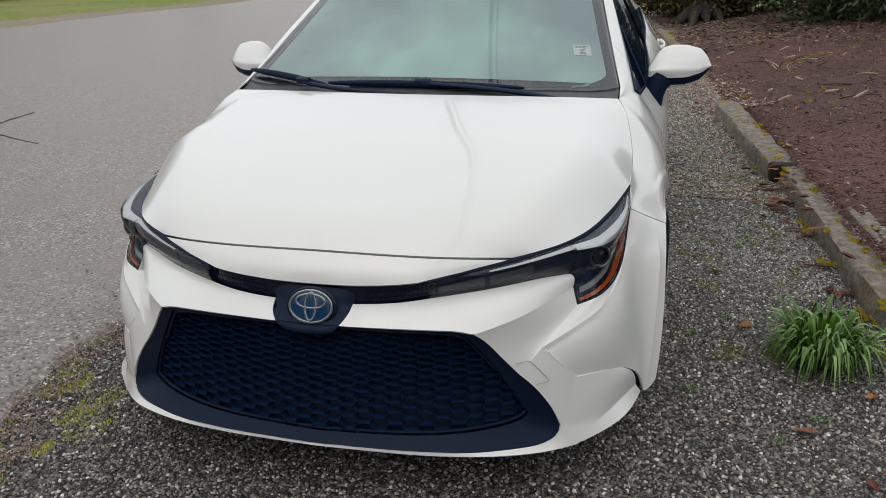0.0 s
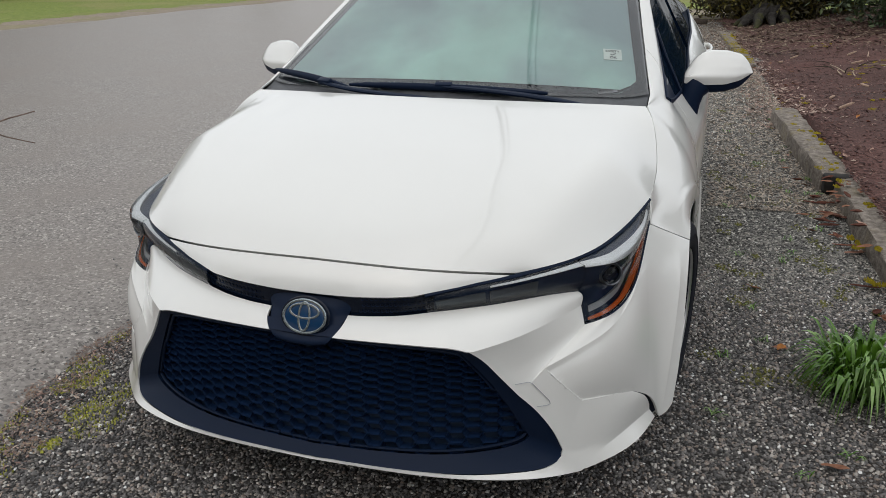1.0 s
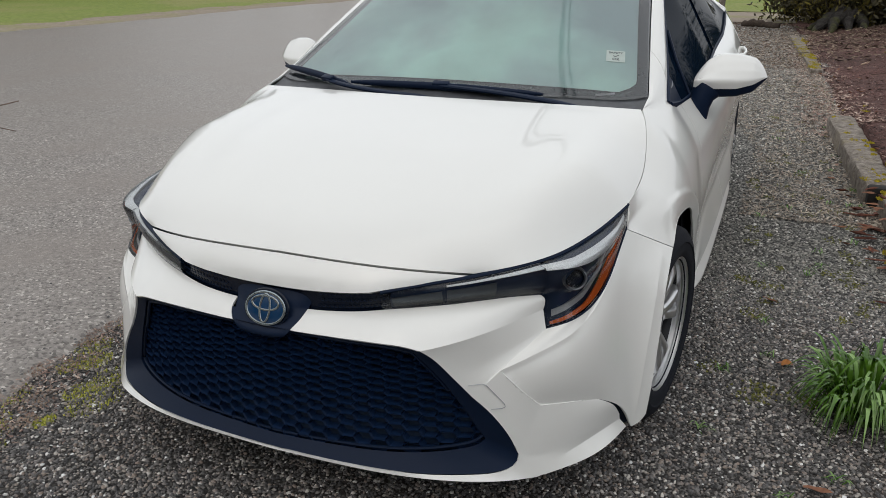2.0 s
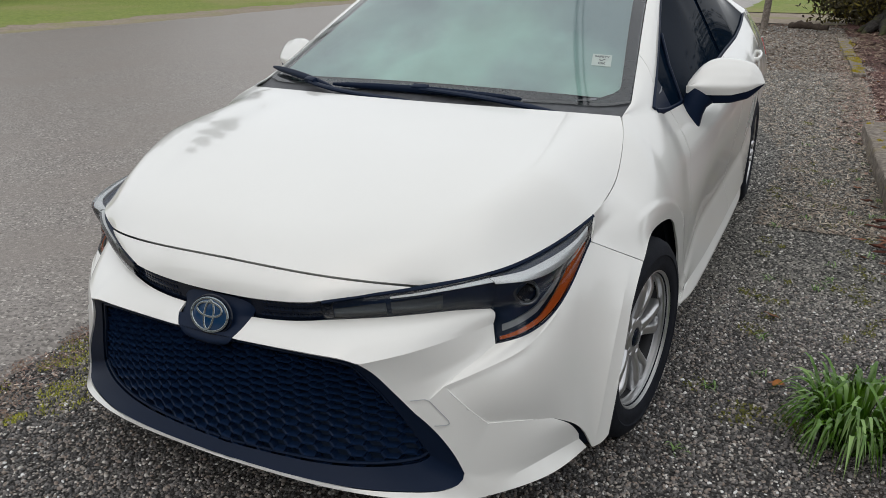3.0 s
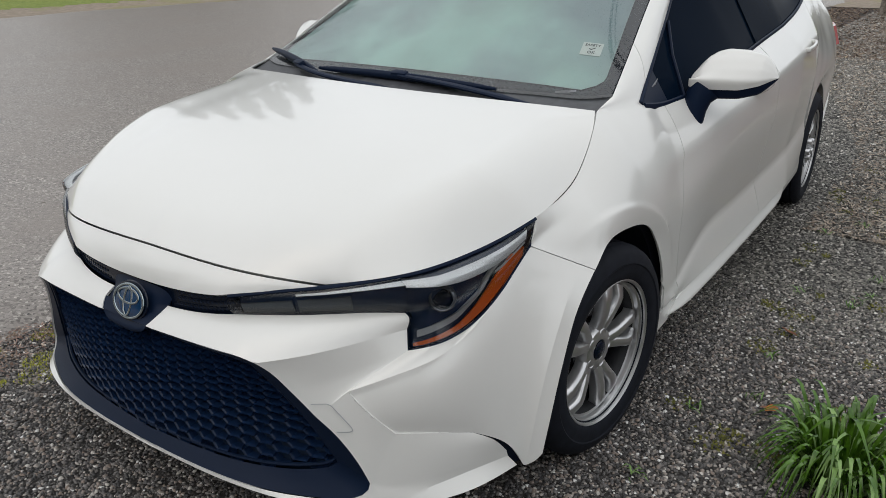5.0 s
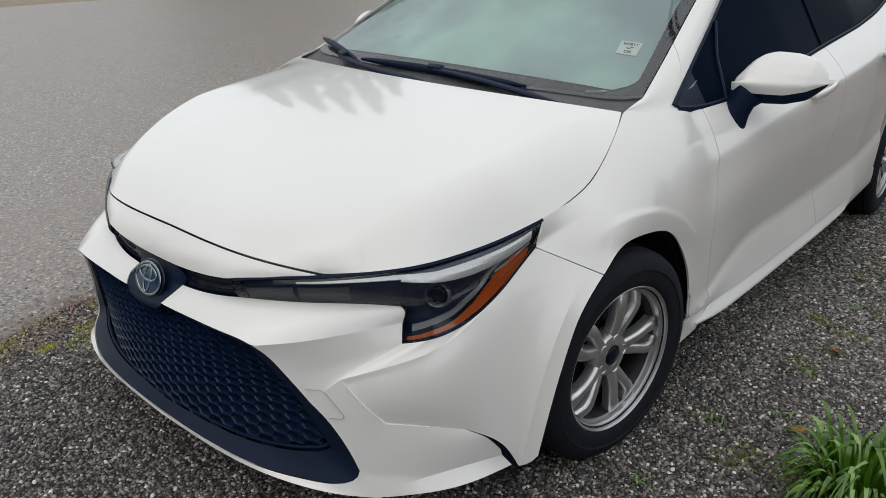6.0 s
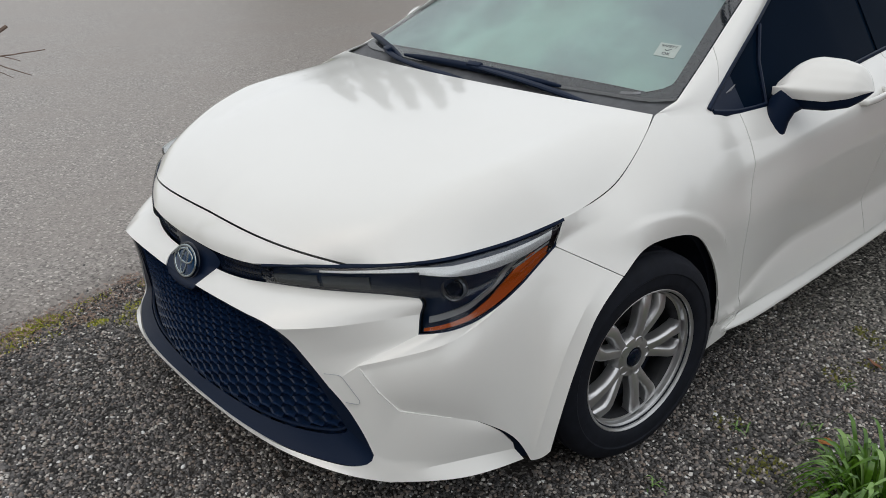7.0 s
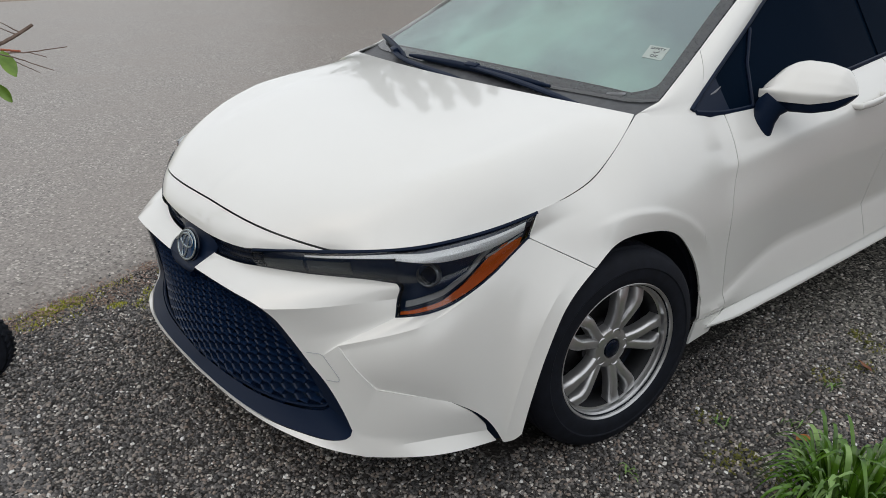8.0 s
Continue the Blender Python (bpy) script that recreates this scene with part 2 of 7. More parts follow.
part("hood", sheet([hood_grid], (0, 0, 1), both=True, rim=0.03, roll=0.002), PAINT, car)

# painted nose panel under the hood's lip
nose_top = spline([tuple(p + np.array((0, -0.002, -0.005))) for p in hood_grid[0][::4]], 30)
nose_low = chain(30, [(0, -0.852, 0.614), (0.10, -0.850, 0.616), (0.20, -0.843, 0.623), (0.262, -0.833, 0.630)], [(0.262, -0.833, 0.630), (0.37, -0.782, 0.648), (0.478, -0.716, 0.657)])
nose = coons(nose_top, nose_low, spline([nose_top[0], (0, -0.838, 0.648), nose_low[0]], 9), spline([nose_top[-1], nose_low[-1]], 9))
part("nose_panel", sheet([nose], (0, -1, 0), both=True, rim=0.03, roll=0.002), PAINT, car)

# front bumper
strip_low = spline([(0, -0.852, 0.560), (0.09, -0.850, 0.566), (0.165, -0.845, 0.571), (0.23, -0.832, 0.576), HI], 20)
lamp_low = spline([HI, (0.35, -0.787, 0.588), (0.42, -0.750, 0.592), (0.482, -0.708, 0.595), (0.547, -0.657, 0.596), NT], 24)
lamp_out = [HB, (0.677, -0.606, 0.531), (0.712, -0.552, 0.548), (0.732, -0.486, 0.575), HO]
lamp_out2 = [HO, (0.744, -0.355, 0.650), HS]
g_top = spline([(0, -0.905, 0.528), (0.16, -0.899, 0.532), (0.306, -0.890, 0.536), (0.372, -0.879, 0.534), GC], 30)
g_side = spline([GC, (0.432, -0.847, 0.497), (0.470, -0.822, 0.444), G2], 16)
g_side2 = spline([G2, (0.551, -0.780, 0.343), (0.589, -0.764, 0.285), GB], 16)
g_low = spline([GB, (0.607, -0.760, 0.208), (0.578, -0.787, 0.195), (0.47, -0.840, 0.190), (0.357, -0.878, 0.191), (0.20, -0.899, 0.189), (0, -0.906, 0.187)], 40)
lip_low = spline([LX, (0.573, -0.804, 0.177), (0.45, -0.858, 0.182), (0.30, -0.890, 0.183), (0, -0.908, 0.1815)], 40)
K1 = spline([GC, (0.50, -0.785, 0.538), N2], 20)
K2 = [TIP, (0.622, -0.692, 0.474), (0.686, -0.622, 0.503), (0.709, -0.577, 0.521), (0.732, -0.515, 0.556), HO]
grids = []
top = np.concatenate([strip_low, lamp_low[1:]])
low = np.concatenate([g_top, K1[1:]])
w = np.concatenate([np.linspace(0, 0.46, 20), np.linspace(0.46, 1, 24)[1:]])
top = resample(np.concatenate([[(0.101, -0.8487, 0.5665)], top[top[:, 0] > 0.112]]), 44)
low = resample(np.concatenate([[(0.082, -0.9015, 0.5305)], low[low[:, 0] > 0.095]]), 44)
brow = coons(top, low, spline([top[0], (0.097, -0.880, 0.550), low[0]], 10), spline([NT, (0.619, -0.607, 0.583), N2], 10))
swell_u = np.sin(math.pi * np.clip((np.linspace(0, 1, 44) - 0.25) / 0.75, 0, 1)) ** 1.2
brow = brow + np.sin(math.pi * np.linspace(0, 1, 10))[:, None, None] * swell_u[None, :, None] * 0.005 * np.array((0.35, -0.6, 0.7))
grids.append(brow)
GM = tuple(g_side[9])
grids.append(coons(K1, spline([GM, (0.555, -0.728, 0.482), HB], 20), g_side[:10], spline([N2, HB], 10)))
grids.append(coons(spline([GM, (0.555, -0.728, 0.482), HB], 20), spline([G2, TIP], 20), g_side[9:], spline([HB, TIP], 7)))
wing = spline([GB, (0.645, -0.722, 0.215), (0.72, -0.632, 0.229), FB], 44)
ledge_foot = spline([LX, (0.690, -0.682, 0.194), (0.735, -0.605, 0.206), (0.798, -0.465, 0.208)], 44)
grids.append(coons(spline([G2, TIP], 20), spline([GB, CC], 20), g_side2, spline([TIP, (0.606, -0.731, 0.396), CC], 16)))
grids.append(coons(spline([CC, (0.70, -0.640, 0.334), FT], 44), wing, spline([CC, GB], 20), spline([FT, (0.784, -0.510, 0.274), FB], 20)))
grids.append(coons(spline(lamp_out, 24), spline(K2, 24), spline([HB, TIP], 12), np.repeat(np.array([HO]), 12, 0)))
side_top = np.concatenate([spline(K2, 30), spline(lamp_out2, 10)[1:], spline([HS, (0.800, -0.235, 0.640), SA], 16)[1:]])
side_low = np.concatenate([spline([CC, (0.70, -0.640, 0.334), FT], 44), spline([FT, (0.80, -0.475, 0.250), FE], 16)[1:], spline([FE, (0.842, -0.411, 0.180), AB], 8)[1:]])
flank = coons(resample(side_top, 70), resample(side_low, 70), spline([TIP, (0.606, -0.733, 0.396), CC], 32), spline([SA, (0.866, -0.262, 0.530), (0.870, -0.335, 0.410), (0.868, -0.378, 0.290), AB], 32))
flank = fair(flank, 200)
fv = np.linspace(0, 1, 32)[:, None, None]
peak = 1 - 0.055 - 0.075 * fv
fu = np.where(np.arange(70)[None, :, None] <= 62, np.arange(70)[None, :, None] / 62 * peak, peak + (1 - peak) * (np.arange(70)[None, :, None] - 62) / 7)
flank = np.array([np.stack([np.interp(fu[k, :, 0], np.linspace(0, 1, 70), flank[k, :, c]) for c in range(3)], 1) for k in range(32)])
sink = 0.004 * np.clip(1 - fu / 0.52, 0, 1) ** 1.3 * np.clip(fv / 0.10, 0, 1) * np.array((-0.35, 0.95, 0.0))
edge_flare = np.where(fu <= peak, np.clip((fu - peak + 0.28) / 0.28, 0, 1) ** 1.3, (1 - fu) / (1 - peak)) * np.clip(fv / 0.30, 0, 1)
edge_turn = np.clip((fu - peak) / (1 - peak), 0, 1) * np.clip(fv / 0.30, 0, 1)
flank = flank + edge_flare * np.array((0.0085, -0.0065, 0.0)) + edge_turn * np.array((-0.006, 0.0, 0.0))
recess = flank + sink
grids.append(recess)
for a, b in ((flank[:, 0], recess[:, 0]), (flank[-1, :38], recess[-1, :38])):
    grids.append(np.stack([a, a + 0.33 * (b - a), a + 0.67 * (b - a), b]))
lip_edge = flank[:, -1]
grids.append(np.stack([lip_edge, lip_edge + np.array((-0.012, 0.002, 0)), lip_edge + np.array((-0.04, 0.004, 0))]))
grids.append(coons(g_low, lip_low, spline([GB, LX], 6), spline([(0, -0.906, 0.187), (0, -0.908, 0.1815)], 6)))
grids.append(coons(wing, ledge_foot, spline([GB, LX], 6), spline([FB, tuple(ledge_foot[-1])], 6)))
grids.append(coons(ledge_foot, spline([LX, (0.764, -0.600, 0.175), LE], 44), np.repeat(np.array([LX]), 6, 0), spline([tuple(ledge_foot[-1]), LE], 6)))
part("front_bumper", sheet(grids, (0.5, -1, 0), both=True, rim=0.006, weld=0.0015, each=True), PAINT, car, sharp=15)

# lower valance and fog openings, black
part("valance", sheet([coons(lip_low, lip_low + np.array((0, 0.25, -0.02)), spline([lip_low[0], lip_low[0] + np.array((0, 0.25, -0.02))], 4), spline([lip_low[-1], lip_low[-1] + np.array((0, 0.25, -0.02))], 4))], (0, 0, -1), both=True), UNDER, car)
for flip in (False, True):
    vent = coons(spline([(0.74, -0.575, 0.318), (0.80, -0.475, 0.262), (0.830, -0.415, 0.170)], 10), spline([(0.74, -0.575, 0.290), (0.765, -0.515, 0.220), (0.785, -0.460, 0.150)], 10), spline([(0.74, -0.575, 0.318), (0.74, -0.575, 0.290)], 3), spline([(0.830, -0.415, 0.170), (0.785, -0.460, 0.150)], 3)) + np.array((-0.012, 0.022, 0.0))
    part("bumper_vent", sheet([vent], (1, -1, 0), mirror=flip), BLACK_TRIM, car, "black vent slit")

# fenders
wing_top = [(0.7470, -0.170, 0.7585), (0.7455, -0.072, 0.7872), (0.7336, 0.0155, 0.8375), (0.7136, 0.0955, 0.888), (0.689, 0.164, 0.919)]
arch_front = [(0.868, -0.085, 0.642), (0.874, 0.030, 0.648), (0.877, 0.155, 0.620)]
belt_start = (0.7625, 0.496, 0.886)
f_front = chain(30, [HT, (0.750, -0.288, 0.712), HS], [HS, (0.800, -0.235, 0.640), SA]) + np.array((0.0005, 0.002, 0.0015))
f_top = chain(70, wing_top, [wing_top[-1], (0.711, 0.250, 0.9180), (0.7385, 0.352, 0.9130), (0.750, 0.420, 0.902), belt_start])
f_top = resample(np.concatenate([spline([tuple(f_front[0]), wing_top[0]], 6)[:-1], f_top]), 70)
f_low = spline([tuple(f_front[-1])] + arch_front + [(0.878, 0.245, 0.540), (0.878, 0.300, 0.450), (0.8775, 0.322, 0.365), (0.8755, 0.322, 0.290)], 58)
f_low = np.concatenate([f_low, spline([tuple(f_low[-1]), (0.8755, 0.462, 0.290)], 13)[1:]])


def ease(y, ys, vs):
    """A smooth curve through a few stations."""
    ys, vs = np.asarray(ys, float), np.asarray(vs, float)
    tan = np.gradient(vs, ys)
    k = int(np.clip(np.searchsorted(ys, y) - 1, 0, len(ys) - 2))
    h = ys[k + 1] - ys[k]
    f = (y - ys[k]) / h
    a = 2 * f ** 3 - 3 * f ** 2 + 1
    return a * vs[k] + (f ** 3 - 2 * f ** 2 + f) * h * tan[k] + (1 - a) * vs[k + 1] + (f ** 3 - f ** 2) * h * tan[k + 1]


# the car's side: belt, shoulder crease, widest point, lower crease and foot at stations along y
SIDE_Y = (0.42, 0.74, 1.12, 1.49, 1.85, 2.20, 2.43)
SIDE = {
    "xb": (0.758, 0.788, 0.787, 0.773, 0.772, 0.772, 0.762), "zb": (0.885, 0.898, 0.934, 0.964, 1.000, 1.040, 1.080),
    "xs": (0.845, 0.868, 0.877, 0.877, 0.875, 0.872, 0.868), "zs": (0.750, 0.797, 0.830, 0.860, 0.885, 0.905, 0.915),
    "xm": (0.8705, 0.880, 0.884, 0.886, 0.888, 0.889, 0.889), "zm": (0.610, 0.660, 0.690, 0.710, 0.730, 0.745, 0.750),
    "xl": (0.8735, 0.857, 0.854, 0.855, 0.862, 0.874, 0.884), "zl": (0.330, 0.418, 0.424, 0.430, 0.450, 0.490, 0.540),
    "x0": (0.8745, 0.889, 0.893, 0.893, 0.893, 0.890, 0.886), "z0": (0.288, 0.298, 0.302, 0.304, 0.306, 0.312, 0.330)}


def side_section(y):
    """The side's section at y, from the belt down to the sill gap."""
    v = {k: ease(y, SIDE_Y, c) for k, c in SIDE.items()}
    top = spline([(v["xb"], y, v["zb"]), (0.5 * (v["xb"] + v["xs"]) + 0.005, y, 0.5 * (v["zb"] + v["zs"]) + 0.004), (v["xs"], y, v["zs"])], 10)
    mid = spline([(v["xs"], y, v["zs"]), (v["xs"] + 0.0045, y, v["zs"] - 0.035), (v["xm"], y, v["zm"]), (0.55 * v["xm"] + 0.45 * v["xl"], y, 0.5 * (v["zm"] + v["zl"])), (v["xl"], y, v["zl"])], 17)
    low = spline([(v["xl"], y, v["zl"]), (v["xl"] + 0.010, y, v["zl"] - 0.028), (v["x0"], y, v["z0"])], 10)
    return np.concatenate([top, mid[1:], low[1:]])


SIDE_GRID = np.stack([side_section(y) for y in np.linspace(0.42, 2.44, 140)])


def side_at(rows, y):
    """Points of the side by row and y."""
    k = np.clip((y - 0.42) / 2.02 * 139, 0, 138.999)
    a = k.astype(int)
    b = (k - a)[:, None]
    return SIDE_GRID[a, rows] * (1 - b) + SIDE_GRID[a + 1, rows] * b


def side_panel(front, rear, n):
    """A panel of the side between two seams given as y by height."""
    cols, rows = [], np.arange(35)
    for f in np.linspace(0, 1, n):
        y = np.full(35, float(np.interp(0.6, *front)) * (1 - f) + float(np.interp(0.6, *rear)) * f)
        for turn in range(4):
            z = side_at(rows, y)[:, 2]
            y = np.interp(z, *front) * (1 - f) + np.interp(z, *rear) * f
        cols.append(side_at(rows, y))
    return np.stack(cols, 1)


SEAM_A = ((0.288, 0.35, 0.42, 0.50, 0.58, 0.656, 0.70, 0.745, 0.79, 0.83, 0.89), (0.468, 0.459, 0.448, 0.440, 0.438, 0.444, 0.454, 0.467, 0.474, 0.479, 0.490))
SEAM_B = ((0.29, 0.40, 0.52, 0.66, 0.80, 0.97), (1.420, 1.415, 1.425, 1.452, 1.478, 1.500))
SEAM_C = ((0.29, 0.60, 0.90, 1.0, 1.08), (2.270, 2.325, 2.380, 2.415, 2.425))
shift = lambda seam, d: (seam[0], tuple(q + d for q in seam[1]))
f_back = side_panel(shift(SEAM_A, -0.003), shift(SEAM_A, 0.2), 2)[:, 0]
f_top = resample(np.concatenate([f_top[:-8], [f_back[0]]]), 70)


def fender_section(y):
    """Height and breadth of the fender at one y, from its upper edge to the flank."""
    t = np.array([np.interp(y, f_top[:, 1], f_top[:, k]) for k in range(3)])
    e = np.array((ease(y, (-0.30, -0.17, -0.085, 0.03, 0.155, 0.30, 0.44), (0.833, 0.857, 0.865, 0.8700, 0.8725, 0.8740, 0.8735)), y, 0.595))
    slope = radians(ease(y, (-0.30, -0.10, 0.10, 0.25, 0.35, 0.46), (44, 42, 37, 37, 44, 50)))
    reach = np.linalg.norm(e - t)
    p1, p2 = t + reach * 0.38 * np.array((math.cos(slope), 0, -math.sin(slope))), e + reach * 0.40 * np.array((-0.06, 0, 1.0))
    q = np.linspace(0, 1, 80)[:, None]
    run = (1 - q) ** 3 * t + 3 * (1 - q) ** 2 * q * p1 + 3 * (1 - q) * q ** 2 * p2 + q ** 3 * e
    return run[::-1, 2], run[::-1, 0]


def fender_x(y, z):
    a = float(np.interp(z, *fender_section(y)))
    w = min(1.0, max(0.0, (y - 0.26) / 0.18))
    w = w * w * (3 - 2 * w)
    if w > 0:
        sec = side_at(np.arange(35), np.full(35, max(y, 0.42)))[::-1]
        a += w * (float(np.interp(z, sec[:, 2], sec[:, 0])) - a)
    return a


def arch_band(y, z):
    """How far the flat band round the wheel arch stands out."""
    ring = math.hypot((y + 0.008) / 1.02, z - 0.297) - 0.352
    fade = min(1.0, max(0.0, (z - 0.40) / 0.18)) * min(1.0, max(0.0, (y + 0.17) / 0.12))
    rise = min(1.0, max(0.0, (0.068 - ring) / 0.012))
    return fade * (0.005 * rise - 0.012 * min(1.0, max(0.0, (0.056 - ring) / 0.056)))


# columns stand nearly upright over the arch, then fan out to the door seam
knots = [0] + [int(np.argmin(np.abs(f_low[:50, 1] - q))) for q in (0.0, 0.10, 0.20, 0.25)] + [52, 57, 69]
place = np.interp(np.linspace(0, 1, 70), (0, 0.30, 0.42, 0.55, 0.64, 0.78, 0.84, 1), knots)
f_low = np.stack([np.interp(place, np.arange(70), f_low[:, k]) for k in range(3)], 1)
vv, uu = np.linspace(0, 1, 35)[:, None, None], np.linspace(0, 1, 70)
ruled = f_top[None] * (1 - vv) + f_low[None] * vv
left, right = resample(f_front, 35) - ruled[:, 0], resample(f_back, 35) - ruled[:, -1]
wl, wr = np.clip(1 - uu / 0.22, 0, 1), np.clip((uu - 0.5) / 0.5, 0, 1)
fender = ruled + left[:, None] * (wl ** 2 * (3 - 2 * wl))[None, :, None] + right[:, None] * (wr ** 2 * (3 - 2 * wr))[None, :, None]
shape = np.array([[fender_x(fender[a, b, 1], fender[a, b, 2]) for b in range(70)] for a in range(35)])
front_gap = fender[:, 0, 0] - shape[:, 0]
near_front = np.clip(1 - np.linspace(0, 1, 70) / 0.20, 0, 1)
fender[:, :, 0] = shape + front_gap[:, None] * (near_front ** 2 * (3 - 2 * near_front))[None, :]
fender[:, :, 0] += np.array([[arch_band(fender[a, b, 1], fender[a, b, 2]) for b in range(70)] for a in range(35)])
fender[0] = f_top
fender = np.transpose(fender, (1, 0, 2))
low_end = np.array((0.8755, 0.462, 0.290))
arch_end = np.array((0.8755, 0.322, 0.290))
low_corner = coons(spline([tuple(arch_end), tuple(low_end)], 8), spline([(0.872, 0.300, 0.222), (0.874, 0.405, 0.232)], 8), spline([tuple(arch_end), (0.872, 0.300, 0.222)], 6), spline([tuple(low_end), (0.874, 0.405, 0.232)], 6)) + np.array((0, 0, -0.003))
for flip in (False, True):
    arch = np.concatenate([fender[:59, -1], low_corner[1:, 0]])
    part("arch_lip", sheet([np.stack([arch + np.array((0.0005, 0, 0)), arch + np.array((-0.002, 0, -0.0005)), arch + np.array((-0.005, 0, 0.0))])], (0, 0, -1), mirror=flip), PAINT, car)

# doors
front_door = side_panel(SEAM_A, shift(SEAM_B, -0.002), 30)
rear_door = side_panel(shift(SEAM_B, 0.002), SEAM_C, 26)
for flip in (False, True):
    for grid, h in ((front_door, Vector((0.874, 1.225, 0.855))), (rear_door, Vector((0.868, 2.10, 0.905)))):
        door = part("door", sheet([grid], (1, 0, 0), mirror=flip, rim=0.03, roll=0.002, weld=0.0002), PAINT, car, sharp=50)
        s = -1 if flip else 1
        bm = bmesh.new()
        tube(bm, [(s * (h.x - 0.018), h.y - 0.105, h.z - 0.010), (s * (h.x + 0.016), h.y - 0.092, h.z - 0.008), (s * (h.x + 0.026), h.y - 0.03, h.z - 0.002), (s * (h.x + 0.026), h.y + 0.04, h.z + 0.003), (s * (h.x + 0.018), h.y + 0.098, h.z + 0.007), (s * (h.x - 0.018), h.y + 0.110, h.z + 0.008)], [(0.008, 0.010), (0.009, 0.012), (0.008, 0.013), (0.008, 0.013), (0.009, 0.012), (0.008, 0.010)], 12)
        part("door_handle", bm, PAINT, door)

# rear quarters, sills, tail
RA = [(0.872, 2.70 + 0.352 * math.cos(a), 0.295 + 0.352 * math.sin(a)) for a in np.radians([185, 150, 118, 90, 60, 28, -12])]
quarter = net([
    [(0.762, 2.428, 1.080), (0.868, 2.386, 0.912), (0.888, 2.36, 0.745), RA[0]],
    [(0.752, 2.60, 1.088), (0.856, 2.50, 0.918), (0.894, 2.48, 0.750), RA[1]],
    [(0.742, 2.76, 1.088), (0.846, 2.64, 0.922), (0.900, 2.62, 0.750), RA[2]],
    [(0.730, 2.90, 1.082), (0.834, 2.80, 0.922), (0.903, 2.74, 0.745), RA[3]],
    [(0.715, 3.10, 1.072), (0.822, 3.02, 0.922), (0.898, 2.94, 0.740), RA[4]],
    [(0.690, 3.32, 1.050), (0.796, 3.28, 0.918), (0.875, 3.16, 0.730), RA[5]],
    [(0.645, 3.52, 1.005), (0.730, 3.52, 0.905), (0.800, 3.46, 0.700), (0.840, 3.16, 0.215)]], 20, 40)
for flip in (False, True):
    part("rear_quarter", sheet([quarter], (1, 0, 0), mirror=flip, rim=0.03), PAINT, car)
    prof = [(-0.020, 0.0), (-0.006, -0.003), (0.017, -0.033), (0.018, -0.041), (0.000, -0.050), (-0.11, -0.075)]
    stations = ((0.380, 0.452, 0.15, 0.283), (0.50, 0.55, 0.75, 0.289), (0.72, 0.75, 1.0, 0.294), (1.1, 1.1, 1.05, 0.297), (1.5, 1.5, 1.0, 0.299), (1.78, 1.78, 0.8, 0.303), (1.90, 1.90, 0.2, 0.308))
    runs = [spline([(0.886 + (dx + 0.006) * k - 0.006, ya if q > 1 else yb, zt + dz * (0.6 + 0.4 * k)) for ya, yb, k, zt in stations], 30) for q, (dx, dz) in enumerate(prof)]
    sill = np.concatenate([np.stack([a + (b - a) * f for f in (0, 0.08, 0.5, 0.92)]) for a, b in zip(runs, runs[1:])] + [runs[-1][None]])
    rocker = net([[(x, y, 0.303 + lift), (x + 0.001, y, 0.27), (x - 0.006, y, 0.238), (x - 0.05, y, 0.225)] for x, y, lift in ((0.878, 1.86, 0.0), (0.880, 2.05, 0.004), (0.882, 2.22, 0.012), (0.882, 2.35, 0.02))], 12, 10)
    part("rear_rocker", sheet([rocker], (1, 0, 0), mirror=flip, rim=0.01), PAINT, car)
    part("sill", sheet([sill], (1, 0, -0.2), mirror=flip, rim=0.01), PAINT, car)
tail = net([
    [(0, 3.60, 1.000), (0.40, 3.575, 1.000), (0.645, 3.522, 1.003), (0.735, 3.52, 0.905)],
    [(0, 3.68, 0.86), (0.45, 3.655, 0.86), (0.70, 3.57, 0.84), (0.80, 3.46, 0.70)],
    [(0, 3.71, 0.55), (0.45, 3.68, 0.55), (0.76, 3.54, 0.52), (0.845, 3.34, 0.45)],
    [(0, 3.68, 0.26), (0.45, 3.65, 0.26), (0.74, 3.50, 0.25), (0.84, 3.17, 0.215)]], 24, 24)
part("rear_bumper", sheet([tail], (0, 1, 0), both=True, rim=0.02), PAINT, car)
deck = net([
    [(0, 2.92, 1.098), (0.40, 2.92, 1.096), (0.730, 2.905, 1.085)],
    [(0, 3.25, 1.088), (0.40, 3.24, 1.086), (0.696, 3.28, 1.056)],
    [(0, 3.60, 1.003), (0.40, 3.575, 1.003), (0.645, 3.522, 1.006)]], 16, 16)
part("trunk_lid", sheet([deck], (0, 0, 1), both=True, rim=0.02), PAINT, car)
for flip in (False, True):
    lens = net([[(0.50, 3.640, 0.90), (0.60, 3.606, 0.904), (0.730, 3.525, 0.900), (0.810, 3.330, 0.890)], [(0.50, 3.685, 0.80), (0.62, 3.650, 0.796), (0.765, 3.550, 0.785), (0.852, 3.300, 0.790)]], 20, 8)
    part("tail_lamp", sheet([lens + np.array((0.004, 0.008, 0))], (1, 1, 0), mirror=flip, rim=0.02), RED_LENS, car, "red tail lamp lens")

